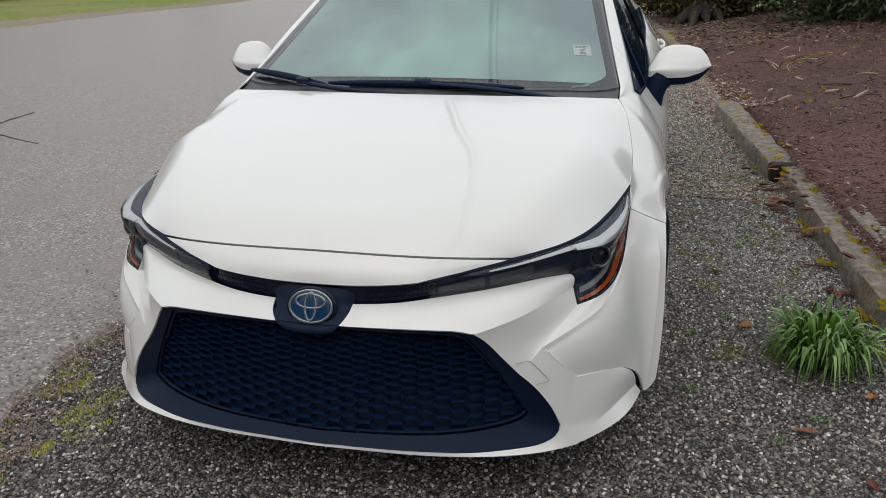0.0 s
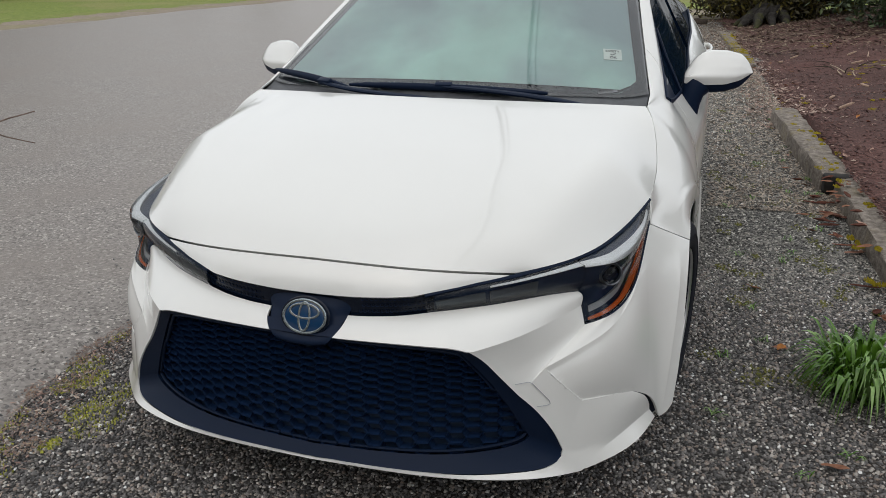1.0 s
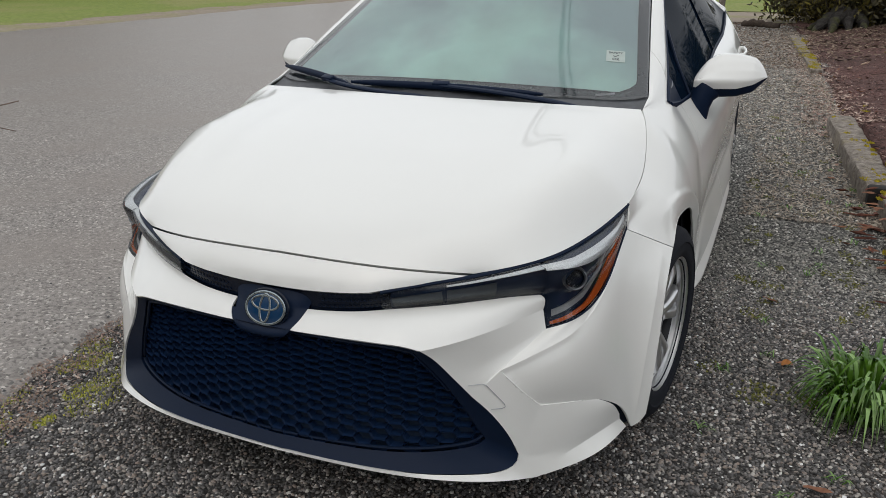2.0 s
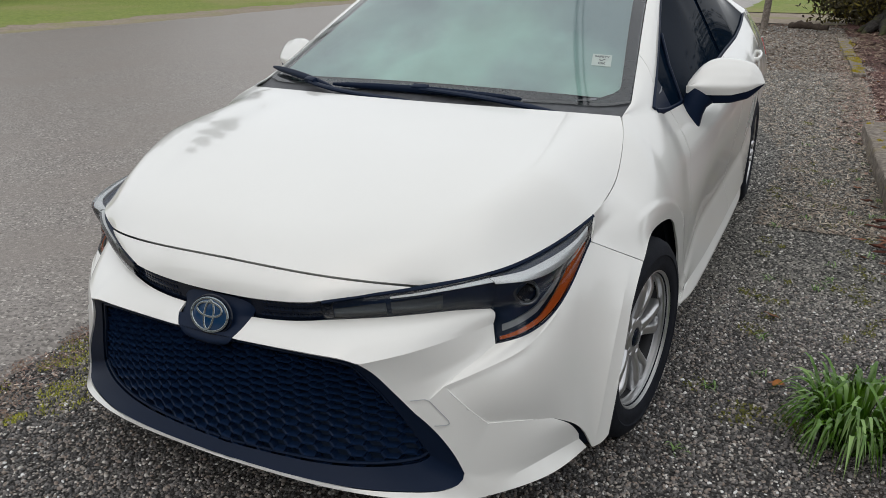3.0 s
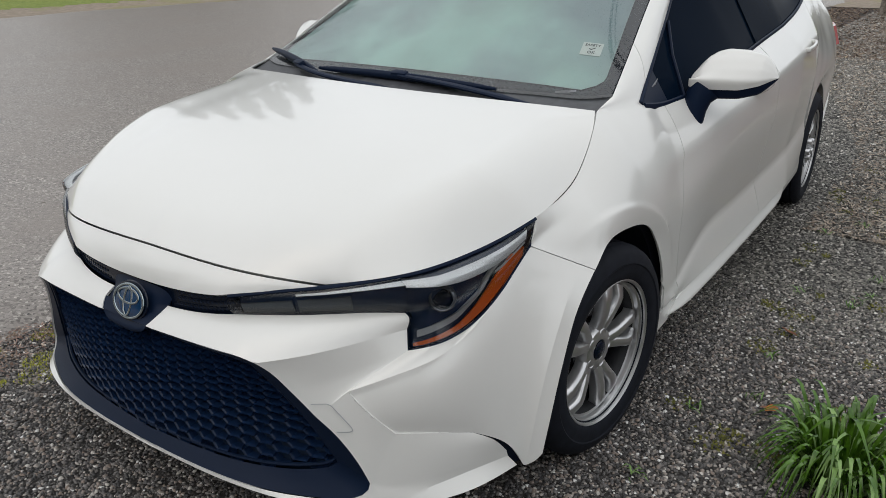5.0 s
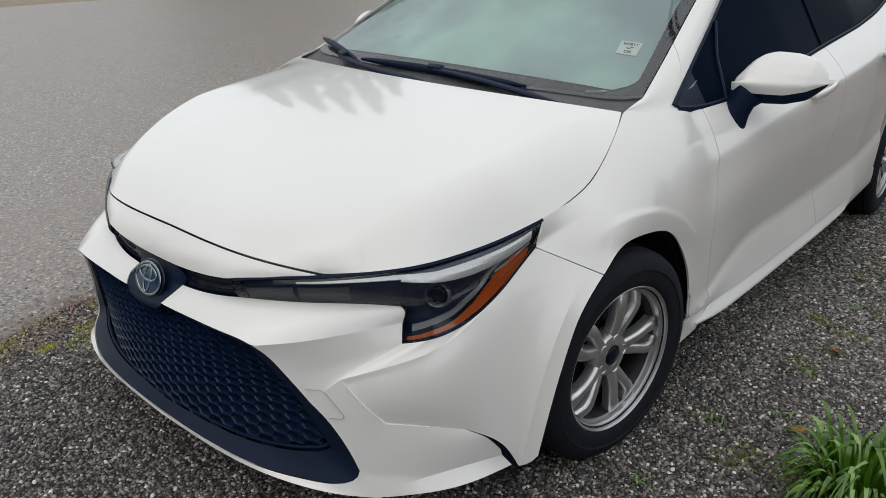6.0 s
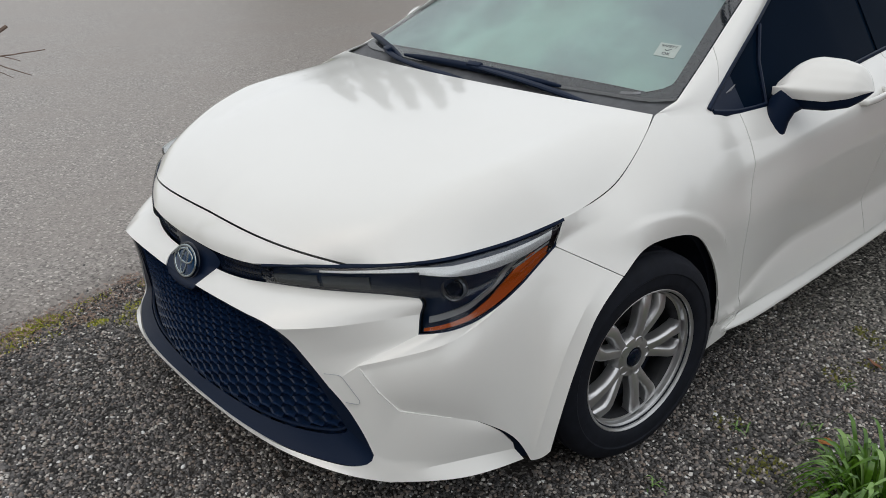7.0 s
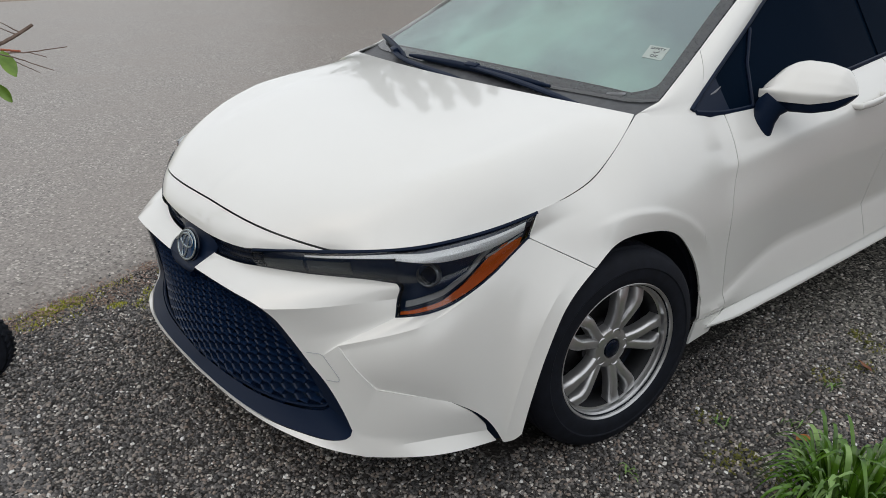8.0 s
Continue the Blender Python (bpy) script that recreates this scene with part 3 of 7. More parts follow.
# roof, pillars, glass
glass_low = spline([(0, 0.135, 0.940), (0.25, 0.150, 0.938), (0.50, 0.195, 0.934), (0.62, 0.225, 0.932), (0.686, 0.262, 0.940)], 30)
glass_side = spline([(0.686, 0.262, 0.940), (0.655, 0.430, 1.024), (0.620, 0.610, 1.118), (0.585, 0.800, 1.215), (0.545, 1.010, 1.312)], 30)
glass_top = spline([(0, 0.945, 1.372), (0.25, 0.955, 1.366), (0.45, 0.985, 1.340), (0.545, 1.010, 1.312)], 30)
glass_mid = spline([(0, 0.135, 0.940), (0, 0.40, 1.088), (0, 0.70, 1.250), (0, 0.945, 1.372)], 30)
screen = coons(glass_low, glass_top, glass_mid, glass_side)
pillar_out = [(0.742, 0.352, 0.915), (0.706, 0.510, 1.005), (0.660, 0.715, 1.108), (0.615, 0.905, 1.205), (0.580, 1.120, 1.305)]
roof = net([
    [(0, 0.952, 1.376), (0.25, 0.962, 1.370), (0.45, 0.992, 1.344), (0.545, 1.016, 1.316), (0.580, 1.120, 1.300)],
    [(0, 1.25, 1.412), (0.25, 1.25, 1.406), (0.45, 1.26, 1.382), (0.545, 1.27, 1.352), (0.585, 1.30, 1.325)],
    [(0, 1.60, 1.422), (0.25, 1.60, 1.416), (0.45, 1.60, 1.392), (0.545, 1.60, 1.360), (0.588, 1.60, 1.332)],
    [(0, 2.00, 1.398), (0.25, 2.00, 1.392), (0.44, 2.00, 1.368), (0.535, 1.99, 1.338), (0.580, 1.98, 1.312)],
    [(0, 2.28, 1.350), (0.25, 2.28, 1.344), (0.42, 2.28, 1.322), (0.515, 2.27, 1.292), (0.565, 2.26, 1.262)]], 30, 30)
part("roof", sheet([roof], (0, 0, 1), both=True, rim=0.02), PAINT, car)
for flip in (False, True):
    k0 = int(np.argmin(np.linalg.norm(fender[:, 0] - np.array(wing_top[-1]), axis=1)))
    k1 = int(np.argmin(np.linalg.norm(fender[:, 0] - np.array((0.7385, 0.352, 0.9130)), axis=1)))
    shared = fender[k0:k1 + 1, 0]
    outer = np.concatenate([shared, spline([tuple(shared[-1])] + pillar_out[1:], 34)[1:]])
    inner = np.concatenate([spline([tuple(shared[0]), (0.690, 0.215, 0.930), tuple(glass_side[0] + np.array((0.004, 0, 0)))], 6)[:-1], glass_side + np.array((0.004, 0, 0))])
    inner = resample(inner, 80)
    inner = np.stack([np.interp(np.linspace(0, 1, len(outer)), np.linspace(0, 1, 80), inner[:, q]) for q in range(3)], 1)
    bulge = np.array((0.012, -0.006, 0.012))
    apillar = coons(inner, outer, np.repeat(shared[:1], 7, 0), spline([inner[-1], (inner[-1] + outer[-1]) / 2 + bulge, outer[-1]], 7))
    mid = np.sin(np.linspace(0, math.pi, 7))[:, None, None] * np.linspace(0, 1, len(outer))[None, :, None] ** 0.5 * 0.010
    apillar = apillar + mid * np.array((0.6, -0.3, 0.7))
    k2 = (k1 - k0) + 3
    part("fender", sheet([fender, apillar[:, :k2 + 1]], (1, 0, 0), mirror=flip, rim=0.006), PAINT, car)
    part("rocker_corner", sheet([low_corner], (1, 0, 0), mirror=flip, rim=0.008), PAINT, car)
    apillar = apillar[:, k2:] + np.array((0.0002, 0.0015, 0.0008))
    part("pillar", sheet([apillar], (1, -1, 1), mirror=flip, rim=0.012), PAINT, car)
    cpillar = net([[(0.565, 2.262, 1.262), (0.625, 2.31, 1.20), (0.758, 2.425, 1.083)], [(0.530, 2.285, 1.288), (0.625, 2.48, 1.19), (0.744, 2.74, 1.090)], [(0.505, 2.30, 1.288), (0.610, 2.60, 1.175), (0.718, 2.92, 1.084)]], 16, 12)
    part("pillar", sheet([cpillar], (1, 0, 1), mirror=flip, rim=0.012), PAINT, car)
    top_edge = spline([(0.580, 1.120, 1.300), (0.588, 1.60, 1.332), (0.580, 1.98, 1.312), (0.565, 2.262, 1.262), (0.625, 2.31, 1.20)], 20)
    top_run = np.concatenate([spline(pillar_out, 20), top_edge[1:]]) + np.array((-0.004, 0, -0.004))
    belt = spline([(0.745, 0.362, 0.905), (0.758, 0.50, 0.890), (0.783, 0.75, 0.903), (0.782, 1.12, 0.938), (0.768, 1.50, 0.969), (0.767, 1.85, 1.002), (0.767, 2.20, 1.044), (0.757, 2.41, 1.083)], 60)
    side = coons(resample(top_run, 60), belt, spline([top_run[0], belt[0]], 12), spline([top_run[-1], belt[-1]], 12))
    part("side_window", sheet([side], (1, 0, 0), mirror=flip, rim=0.01), SIDE_GLASS, car, "dark tinted side glass")
    s = -1 if flip else 1
    sail = part("sail_panel", sheet([band(side, lambda u: 0.0, lambda u: 1.0, 0.0, 0.078, 8, 14) + np.array((0.004, 0, 0.002))], (1, 0, 0), mirror=flip, rim=0.004), BLACK_TRIM, car, "matt black mirror sail panel")
    bm = bmesh.new()
    tube(bm, [(s * 0.733, 0.452, 0.944), (s * 0.732, 0.478, 0.950), (s * 0.728, 0.508, 0.960)], [0.0015, 0.0035, 0.0012], 8)
    part("sail_clip", bm, COVER_GREY, sail, "pale plastic clip")
    bm = bmesh.new()
    tube(bm, [(s * (p[0] + 0.004), p[1], p[2] - 0.003) for p in belt], [(0.006, 0.011)] * len(belt), 8)
    part("belt_moulding", bm, BLACK_TRIM, car, "black rubber window moulding")
    bm = bmesh.new()
    tube(bm, [(s * (p[0] + 0.003), p[1], p[2]) for p in top_run[::2]], [(0.007, 0.009)] * len(top_run[::2]), 8)
    part("window_moulding", bm, BLACK_TRIM, car, "black rubber window moulding")
    part("pillar_trim", sheet([band(side, lambda u: 0.0, lambda u: 1.0, 0.545, 0.585, 6, 14) + np.array((0.005, 0, 0.002))], (1, 0, 0), mirror=flip, rim=0.004), SIDE_GLASS, car, "gloss black door pillar")
    bm = bmesh.new()
    tube(bm, [(s * 0.664, 0.735, 1.105), (s * 0.712, 0.665, 1.010), (s * 0.776, 0.625, 0.893)], [(0.006, 0.010)] * 3, 8)
    part("quarter_bar", bm, BLACK_TRIM, car, "black quarter window bar")
rear_glass = net([[(0, 2.285, 1.352), (0.25, 2.285, 1.346), (0.42, 2.285, 1.324), (0.512, 2.29, 1.292)], [(0, 2.62, 1.225), (0.30, 2.62, 1.220), (0.52, 2.62, 1.200), (0.612, 2.62, 1.176)], [(0, 2.93, 1.099), (0.35, 2.93, 1.097), (0.60, 2.925, 1.092), (0.716, 2.92, 1.085)]], 20, 20)
part("rear_window", sheet([rear_glass], (0, 1, 1), both=True, rim=0.01), SIDE_GLASS, car, "dark tinted rear glass")

# windscreen: clear pane, black border, pale film of mist and painted sky reflection
MIST_SKY = material("misted_film", (0.56, 0.79, 0.75), 0.6, scale=2.2, vary=0.18, second=(0.37, 0.49, 0.52), second_scale=1.5, second_lo=0.38, second_hi=0.56)


def clear(name, ior, drops=0.0, tint=(0.93, 0.95, 0.95)):
    """Clear gloss; drops gives it beads of rain in patches."""
    m = bpy.data.materials.new(name)
    m.use_nodes = True
    t = m.node_tree
    t.nodes.clear()
    tr, gl, fr, mx, ou = (t.nodes.new(k) for k in ("ShaderNodeBsdfTransparent", "ShaderNodeBsdfGlossy", "ShaderNodeFresnel", "ShaderNodeMixShader", "ShaderNodeOutputMaterial"))
    tr.inputs["Color"].default_value = (*tint, 1)
    gl.inputs["Roughness"].default_value = 0.04
    fr.inputs["IOR"].default_value = ior
    if drops > 0:
        tc = t.nodes.new("ShaderNodeTexCoord")
        vo = t.nodes.new("ShaderNodeTexVoronoi")
        vo.inputs["Scale"].default_value = 200
        no = t.nodes.new("ShaderNodeTexNoise")
        no.inputs["Scale"].default_value = 3.0
        no.inputs["Detail"].default_value = 6
        cap = t.nodes.new("ShaderNodeMapRange")
        cap.inputs["From Min"].default_value, cap.inputs["From Max"].default_value = 0.42, 0.10
        patch = t.nodes.new("ShaderNodeMapRange")
        patch.inputs["From Min"].default_value, patch.inputs["From Max"].default_value = 0.44, 0.66
        mul = t.nodes.new("ShaderNodeMath")
        mul.operation = "MULTIPLY"
        bp = t.nodes.new("ShaderNodeBump")
        bp.inputs["Strength"].default_value = drops
        bp.inputs["Distance"].default_value = 0.002
        t.links.new(tc.outputs["Object"], vo.inputs["Vector"])
        t.links.new(tc.outputs["Object"], no.inputs["Vector"])
        t.links.new(vo.outputs["Distance"], cap.inputs["Value"])
        t.links.new(no.outputs["Fac"], patch.inputs["Value"])
        t.links.new(cap.outputs[0], mul.inputs[0])
        t.links.new(patch.outputs[0], mul.inputs[1])
        t.links.new(mul.outputs[0], bp.inputs["Height"])
        t.links.new(bp.outputs[0], gl.inputs["Normal"])
        t.links.new(bp.outputs[0], fr.inputs["Normal"])
    t.links.new(fr.outputs[0], mx.inputs[0])
    t.links.new(tr.outputs[0], mx.inputs[1])
    t.links.new(gl.outputs[0], mx.inputs[2])
    t.links.new(mx.outputs[0], ou.inputs["Surface"])
    return m


SCREEN = clear("wet_windscreen_glass", 2.0, 0.55)
LENS = clear("wet_lamp_lens", 1.48, 0.2)
nrm_in = np.array((0, 0.5, -0.85))
windscreen = part("windscreen", sheet([screen], (0, -1, 1), both=True), SCREEN, car, "clear laminated windscreen glass")
windscreen.visible_shadow = False
part("glass_border", sheet([screen + nrm_in * 0.010], (0, -1, 1), both=True, rim=0.02), FRIT, windscreen, "black printed glass border")


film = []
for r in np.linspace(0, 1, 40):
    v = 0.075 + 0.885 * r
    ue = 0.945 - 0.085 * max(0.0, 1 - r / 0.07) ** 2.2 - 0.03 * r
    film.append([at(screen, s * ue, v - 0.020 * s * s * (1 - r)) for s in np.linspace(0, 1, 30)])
# Opaque film: its pale and grey tones hold reflected sky as well as mist.
part("misted_film", sheet([np.array(film) + nrm_in * 0.005], (0, -1, 1), both=True), MIST_SKY, windscreen, "opaque pale green film for mist and reflected sky")

bm = bmesh.new()
box(bm, (0, 0, 0), (0.062, 0.011, 0.0012), None, 0.0003)
bm.transform(Matrix.Translation((0.556, 0.236, 0.9445)) @ Euler((0.48, -0.10, 0.22)).to_matrix().to_4x4())
part("plate_bar", bm, COVER_GREY, windscreen, "small pale identification plate")

# cowl, in black plastic
cowl_front = np.array([(x, y, z - 0.016) for x, y, z in hood_grid[-1]])
cowl_front[:, 1] += 0.004
cowl = coons(cowl_front, spline([tuple(p) for p in (glass_low + np.array((0, 0.03, 0.004)))[::3]] + [tuple(glass_low[-1] + np.array((0, 0.03, 0.004)))], 25), spline([cowl_front[0], glass_low[0] + np.array((0, 0.03, 0.004))], 8), spline([cowl_front[-1], glass_low[-1] + np.array((0, 0.03, 0.004))], 8))
COWL = material("cowl_plastic", (0.055, 0.058, 0.065), 0.45, scale=40, vary=0.3, bump=0.15, bump_scale=400)
part("cowl_panel", sheet([cowl], (0, 0, 1), both=True, rim=0.02), COWL, car, "dark plastic cowl panel")


def wiper(pivot, elbow, mid, ends, lift):
    w = tagged(new("wiper"), "black windscreen wiper arm and blade resting on glass")
    bm = bmesh.new()
    pts = [Vector(pivot) + Vector((0, 0, 0.012)), Vector(elbow) + Vector((0, -0.004, lift)), Vector(mid) + Vector((0, -0.004, lift * 0.8))]
    tube(bm, spline(pts, 16), [(0.008 + 0.010 * min(1, k / 3) - 0.008 * k / 15, 0.005 + 0.004 * min(1, k / 3) - 0.002 * k / 15) for k in range(16)], 10)
    arm = part("wiper_arm", bm, BLACK_TRIM, car, "black wiper arm")
    bm = bmesh.new()
    tube(bm, [Vector(pivot) + Vector((0, 0, -0.01)), Vector(pivot) + Vector((0, 0, 0.010)), Vector(pivot) + Vector((0, 0, 0.015))], [0.011, 0.010, 0.005], 14)
    part("pivot_cap", bm, BLACK_TRIM, arm)
    bm = bmesh.new()
    a, b = Vector(ends[0]), Vector(ends[1])
    line = [a.lerp(b, k / 11) + Vector((0, 0, 0.010 + 0.004 * math.sin(math.pi * k / 11))) for k in range(12)]
    tube(bm, line, [(0.005 + 0.006 * math.sin(math.pi * k / 11) ** 0.5, 0.005 + 0.008 * math.sin(math.pi * k / 11) ** 0.5) for k in range(12)], 10)
    part("wiper_blade", bm, BLACK_TRIM, arm, "black rubber wiper blade")
    bm = bmesh.new()
    box(bm, Vector(mid) + Vector((0, 0, 0.018)), (0.06, 0.022, 0.020), Euler((0.4, 0, math.atan2(b.y - a.y, b.x - a.x))).to_matrix(), 0.004)
    part("blade_clip", bm, BLACK_TRIM, arm)
    bpy.data.objects.remove(w)


wiper((0.500, 0.132, 0.905), (0.28, 0.130, 0.925), (0.018, 0.148, 0.941), ((-0.325, 0.148, 0.940), (0.375, 0.146, 0.937)), 0.018)
wiper((0.040, 0.098, 0.905), (-0.30, 0.112, 0.923), (-0.420, 0.150, 0.939), ((-0.690, 0.290, 0.963), (-0.315, 0.125, 0.932)), 0.017)

# sticker inside the glass
def on_glass(x, y):
    """Where on the windscreen's grid the point over (x, y) lies."""
    m, n = screen.shape[:2]
    flat = np.array([(p[0] - x) ** 2 + (p[1] - y) ** 2 for row in screen for p in row])
    k = int(np.argmin(flat))
    return (k % n) / (n - 1), (k // n) / (m - 1)


su, sv = on_glass(0.551, 0.437)
g_u = Vector(at(screen, su + 0.03, sv) - at(screen, su - 0.03, sv)).normalized()
g_v = Vector(at(screen, su, sv + 0.03) - at(screen, su, sv - 0.03)).normalized()
g_n = g_u.cross(g_v).normalized()
g_v = g_n.cross(g_u)
st_c = Vector(at(screen, su, sv)) - g_n * 0.0022
st_m = Matrix((g_u, g_v, g_n)).transposed().to_4x4()
st_m.translation = st_c
bm = bmesh.new()
box(bm, (0, 0, 0), (0.063, 0.063, 0.001))
bm.transform(st_m)
sticker = part("sticker", bm, STICKER, windscreen, "pale square inspection sticker")


def lettering(text, size, m, mat, parent, name):
    cu = bpy.data.curves.new(name, "FONT")
    cu.body, cu.size, cu.align_x, cu.align_y, cu.extrude = text, size, "CENTER", "CENTER", 0.0004
    tmp = bpy.data.objects.new(name, cu)
    me = bpy.data.meshes.new_from_object(tmp)
    bpy.data.objects.remove(tmp)
    me.materials.append(mat)
    ob = new(name, me)
    me.transform(m)
    ob.parent = parent
    return ob


lettering("SAFETY", 0.0145, st_m @ pose(0, 0.018, 0.0012), INK, windscreen, "sticker_text")
lettering("OK", 0.0165, st_m @ pose(0.001, -0.018, 0.0012), INK, windscreen, "sticker_text")
bm = bmesh.new()
box(bm, (-0.0045, -0.0015, 0.0012), (0.009, 0.0028, 0.0006), Euler((0, 0, -0.8)).to_matrix())
box(bm, (0.0045, 0.0012, 0.0012), (0.016, 0.0028, 0.0006), Euler((0, 0, 0.7)).to_matrix())
bm.transform(st_m)
part("sticker_tick", bm, INK, windscreen)

# grille
inner_top = spline([(0, -0.893, 0.519), (0.20, -0.889, 0.522), (0.34, -0.876, 0.522), (0.385, -0.862, 0.512)], 30)
inner_side = spline([(0.385, -0.862, 0.512), (0.440, -0.825, 0.432), (0.490, -0.795, 0.345), (0.530, -0.770, 0.262)], 32)
inner_low = spline([(0.530, -0.770, 0.262), (0.515, -0.778, 0.248), (0.44, -0.815, 0.232), (0.30, -0.856, 0.219), (0, -0.885, 0.210)], 40)
side_all = resample(np.concatenate([g_side, g_side2[1:]]), 32)
sur = [coons(g_top, inner_top, spline([g_top[0], inner_top[0]], 5), spline([g_top[-1], inner_top[-1]], 5)),
       coons(side_all, inner_side, spline([side_all[0], inner_side[0]], 5), spline([side_all[-1], inner_side[-1]], 5)),
       coons(g_low, inner_low, spline([g_low[0], inner_low[0]], 5), spline([g_low[-1], inner_low[-1]], 5))]
sur = [g + np.array((0, 0.004, 0)) for g in sur]
grille = part("grille", sheet(sur, (0, -1, 0), both=True, rim=0.03, weld=0.0015), BLACK_TRIM, car, "black radiator grille surround")
poly = np.concatenate([inner_top, inner_side[1:], inner_low[1:]])[:, [0, 2]]


def inside(x, z, grow):
    x = max(abs(x) - grow, 0.001)
    hit, n = False, len(poly)
    for i in range(n):
        (x1, z1), (x2, z2) = poly[i], poly[(i + 1) % n]
        if (z1 > z) != (z2 > z) and x < (x2 - x1) * (z - z1) / (z2 - z1) + x1:
            hit = not hit
    return hit


def bow(z):
    return float(np.interp(z, (0.22, 0.262, 0.345, 0.43, 0.51), (0.44, 0.438, 0.41, 0.35, 0.21)))


verts, faces = [], []
zr, row = 0.205, 0
while zr < 0.535:
    up = (zr - 0.205) / 0.32
    hh = 0.0190 - 0.0095 * min(1.0, up * 1.6)
    for k in range(-9, 10):
        cx, w = 0.080 * (k + 0.5 * (row % 2)), 0.0247
        if not inside(cx, min(0.516, max(0.214, zr)), 0.012):
            continue
        ring = [(-1.0, 0.0), (-0.62, 1.0), (0.62, 1.0), (1.0, 0.0), (0.62, -1.0), (-0.62, -1.0)]
        n0 = len(verts)
        for sx, back in ((1.0, 0.003), (0.955, 0.0), (0.91, 0.003), (0.86, 0.022)):
            for px, pz in ring:
                x, z = cx + px * w * sx, zr + pz * hh * (sx if sx == 1 else 1 - (1 - sx) * 1.5)
                verts.append((x, -0.879 + bow(z) * x * x + back, z))
        for lay in (0, 6, 12):
            for q in range(6):
                r = (q + 1) % 6
                faces.append((n0 + lay + q, n0 + lay + r, n0 + lay + 6 + r, n0 + lay + 6 + q))
    zr += hh
    row += 1
MESHBLACK = material("grille_mesh_black", (0.006, 0.019, 0.056), 0.30, spec=0.42)
mesh_object("honeycomb", verts, faces, MESHBLACK, grille, "black honeycomb grille mesh", smooth=False)["kind"] = "stuff"
rim_bm = bmesh.new()
rim_line = np.concatenate([inner_low[::-1], inner_side[::-1][1:], inner_top[::-1][1:]]) * np.array((0.985, 1, 1)) + np.array((0, 0.010, 0.0))
rim_line = np.concatenate([rim_line, rim_line[::-1][1:] * np.array((-1, 1, 1))])
tube(rim_bm, [(p[0], p[1], p[2] + (0.006 if p[2] < 0.4 else -0.004)) for p in rim_line], 0.0045, 6)
part("mesh_frame", rim_bm, BLACK_TRIM, grille, "narrow black frame round the mesh")
back = np.stack([np.stack([np.array((x * w, -0.858 + bow(z) * x * x * w * w, z)) for x in np.linspace(-0.58, 0.58, 20)]) for z, w in ((0.53, 0.74), (0.40, 0.90), (0.30, 1.0), (0.19, 1.0))])
part("grille_backing", sheet([back], (0, -1, 0)), material("grille_back_navy", (0.008, 0.022, 0.050), 0.5), grille)
# upper black strip
strip_top = spline([tuple(p) for p in nose_low[:20:3]] + [(0.300, -0.813, 0.632)], 26)
strip_bot = spline([tuple(p) for p in strip_low[::4]] + [(0.300, -0.808, 0.584)], 26)
sg = coons(strip_top + np.array((0, 0.010, 0.004)), strip_bot + np.array((0, 0.010, -0.004)), spline([strip_top[0] + np.array((0, 0.010, 0.004)), strip_bot[0] + np.array((0, 0.010, -0.004))], 8), spline([strip_top[-1] + np.array((0, 0.010, 0.004)), strip_bot[-1] + np.array((0, 0.010, -0.004))], 8))
strip = part("upper_grille", sheet([sg], (0, -1, 0), both=True, rim=0.01), GLOSS_BLACK, car, "black upper grille strip")
verts, faces = [], []
for s in (-1, 1):
    for i in range(16):
        for j in range(3):
            p = at(sg, 0.42 + 0.56 * (i + 0.5 * (j % 2)) / 16, 0.22 + 0.27 * j)
            n0 = len(verts)
            for sc, bk in ((1.0, -0.003), (0.7, -0.001)):
                for a in range(6):
                    verts.append((s * (p[0] + 0.0052 * sc * math.cos(a * math.pi / 3)), p[1] + bk, p[2] + 0.0040 * sc * math.sin(a * math.pi / 3)))
            for q in range(6):
                r = (q + 1) % 6
                faces.append((n0 + q, n0 + r, n0 + 6 + r, n0 + 6 + q))
mesh_object("strip_mesh", verts, faces, BLACK_TRIM, strip, smooth=False)["kind"] = "stuff"

# emblem on its black shield
shield = []
S_Z = (0.4985, 0.502, 0.508, 0.516, 0.5305, 0.549, 0.567, 0.585, 0.606)
for z in np.linspace(0.606, 0.4985, 28):
    w = float(np.interp(z, S_Z, (0.014, 0.040, 0.058, 0.071, 0.0815, 0.092, 0.102, 0.108, 0.110)))
    ye = float(np.interp(z, S_Z, (-0.896, -0.9000, -0.9030, -0.9030, -0.8985, -0.8720, -0.8455, -0.8380, -0.8320)))
    yc = float(np.interp(z, S_Z, (-0.899, -0.9050, -0.9080, -0.9050, -0.8910, -0.8790, -0.8680, -0.8570, -0.8400)))
    shield.append([(w * q, yc + (ye - yc) * abs(q) ** 3, z) for q in np.linspace(-1, 1, 29)])
emblem = part("emblem_shield", sheet([np.array(shield)], (0, -1, 0), rim=0.03), BLACK_TRIM, car, "black badge housing")
EC = Vector((0.006, -0.884, 0.567))
tilt = Matrix.Rotation(radians(-20), 4, "X")


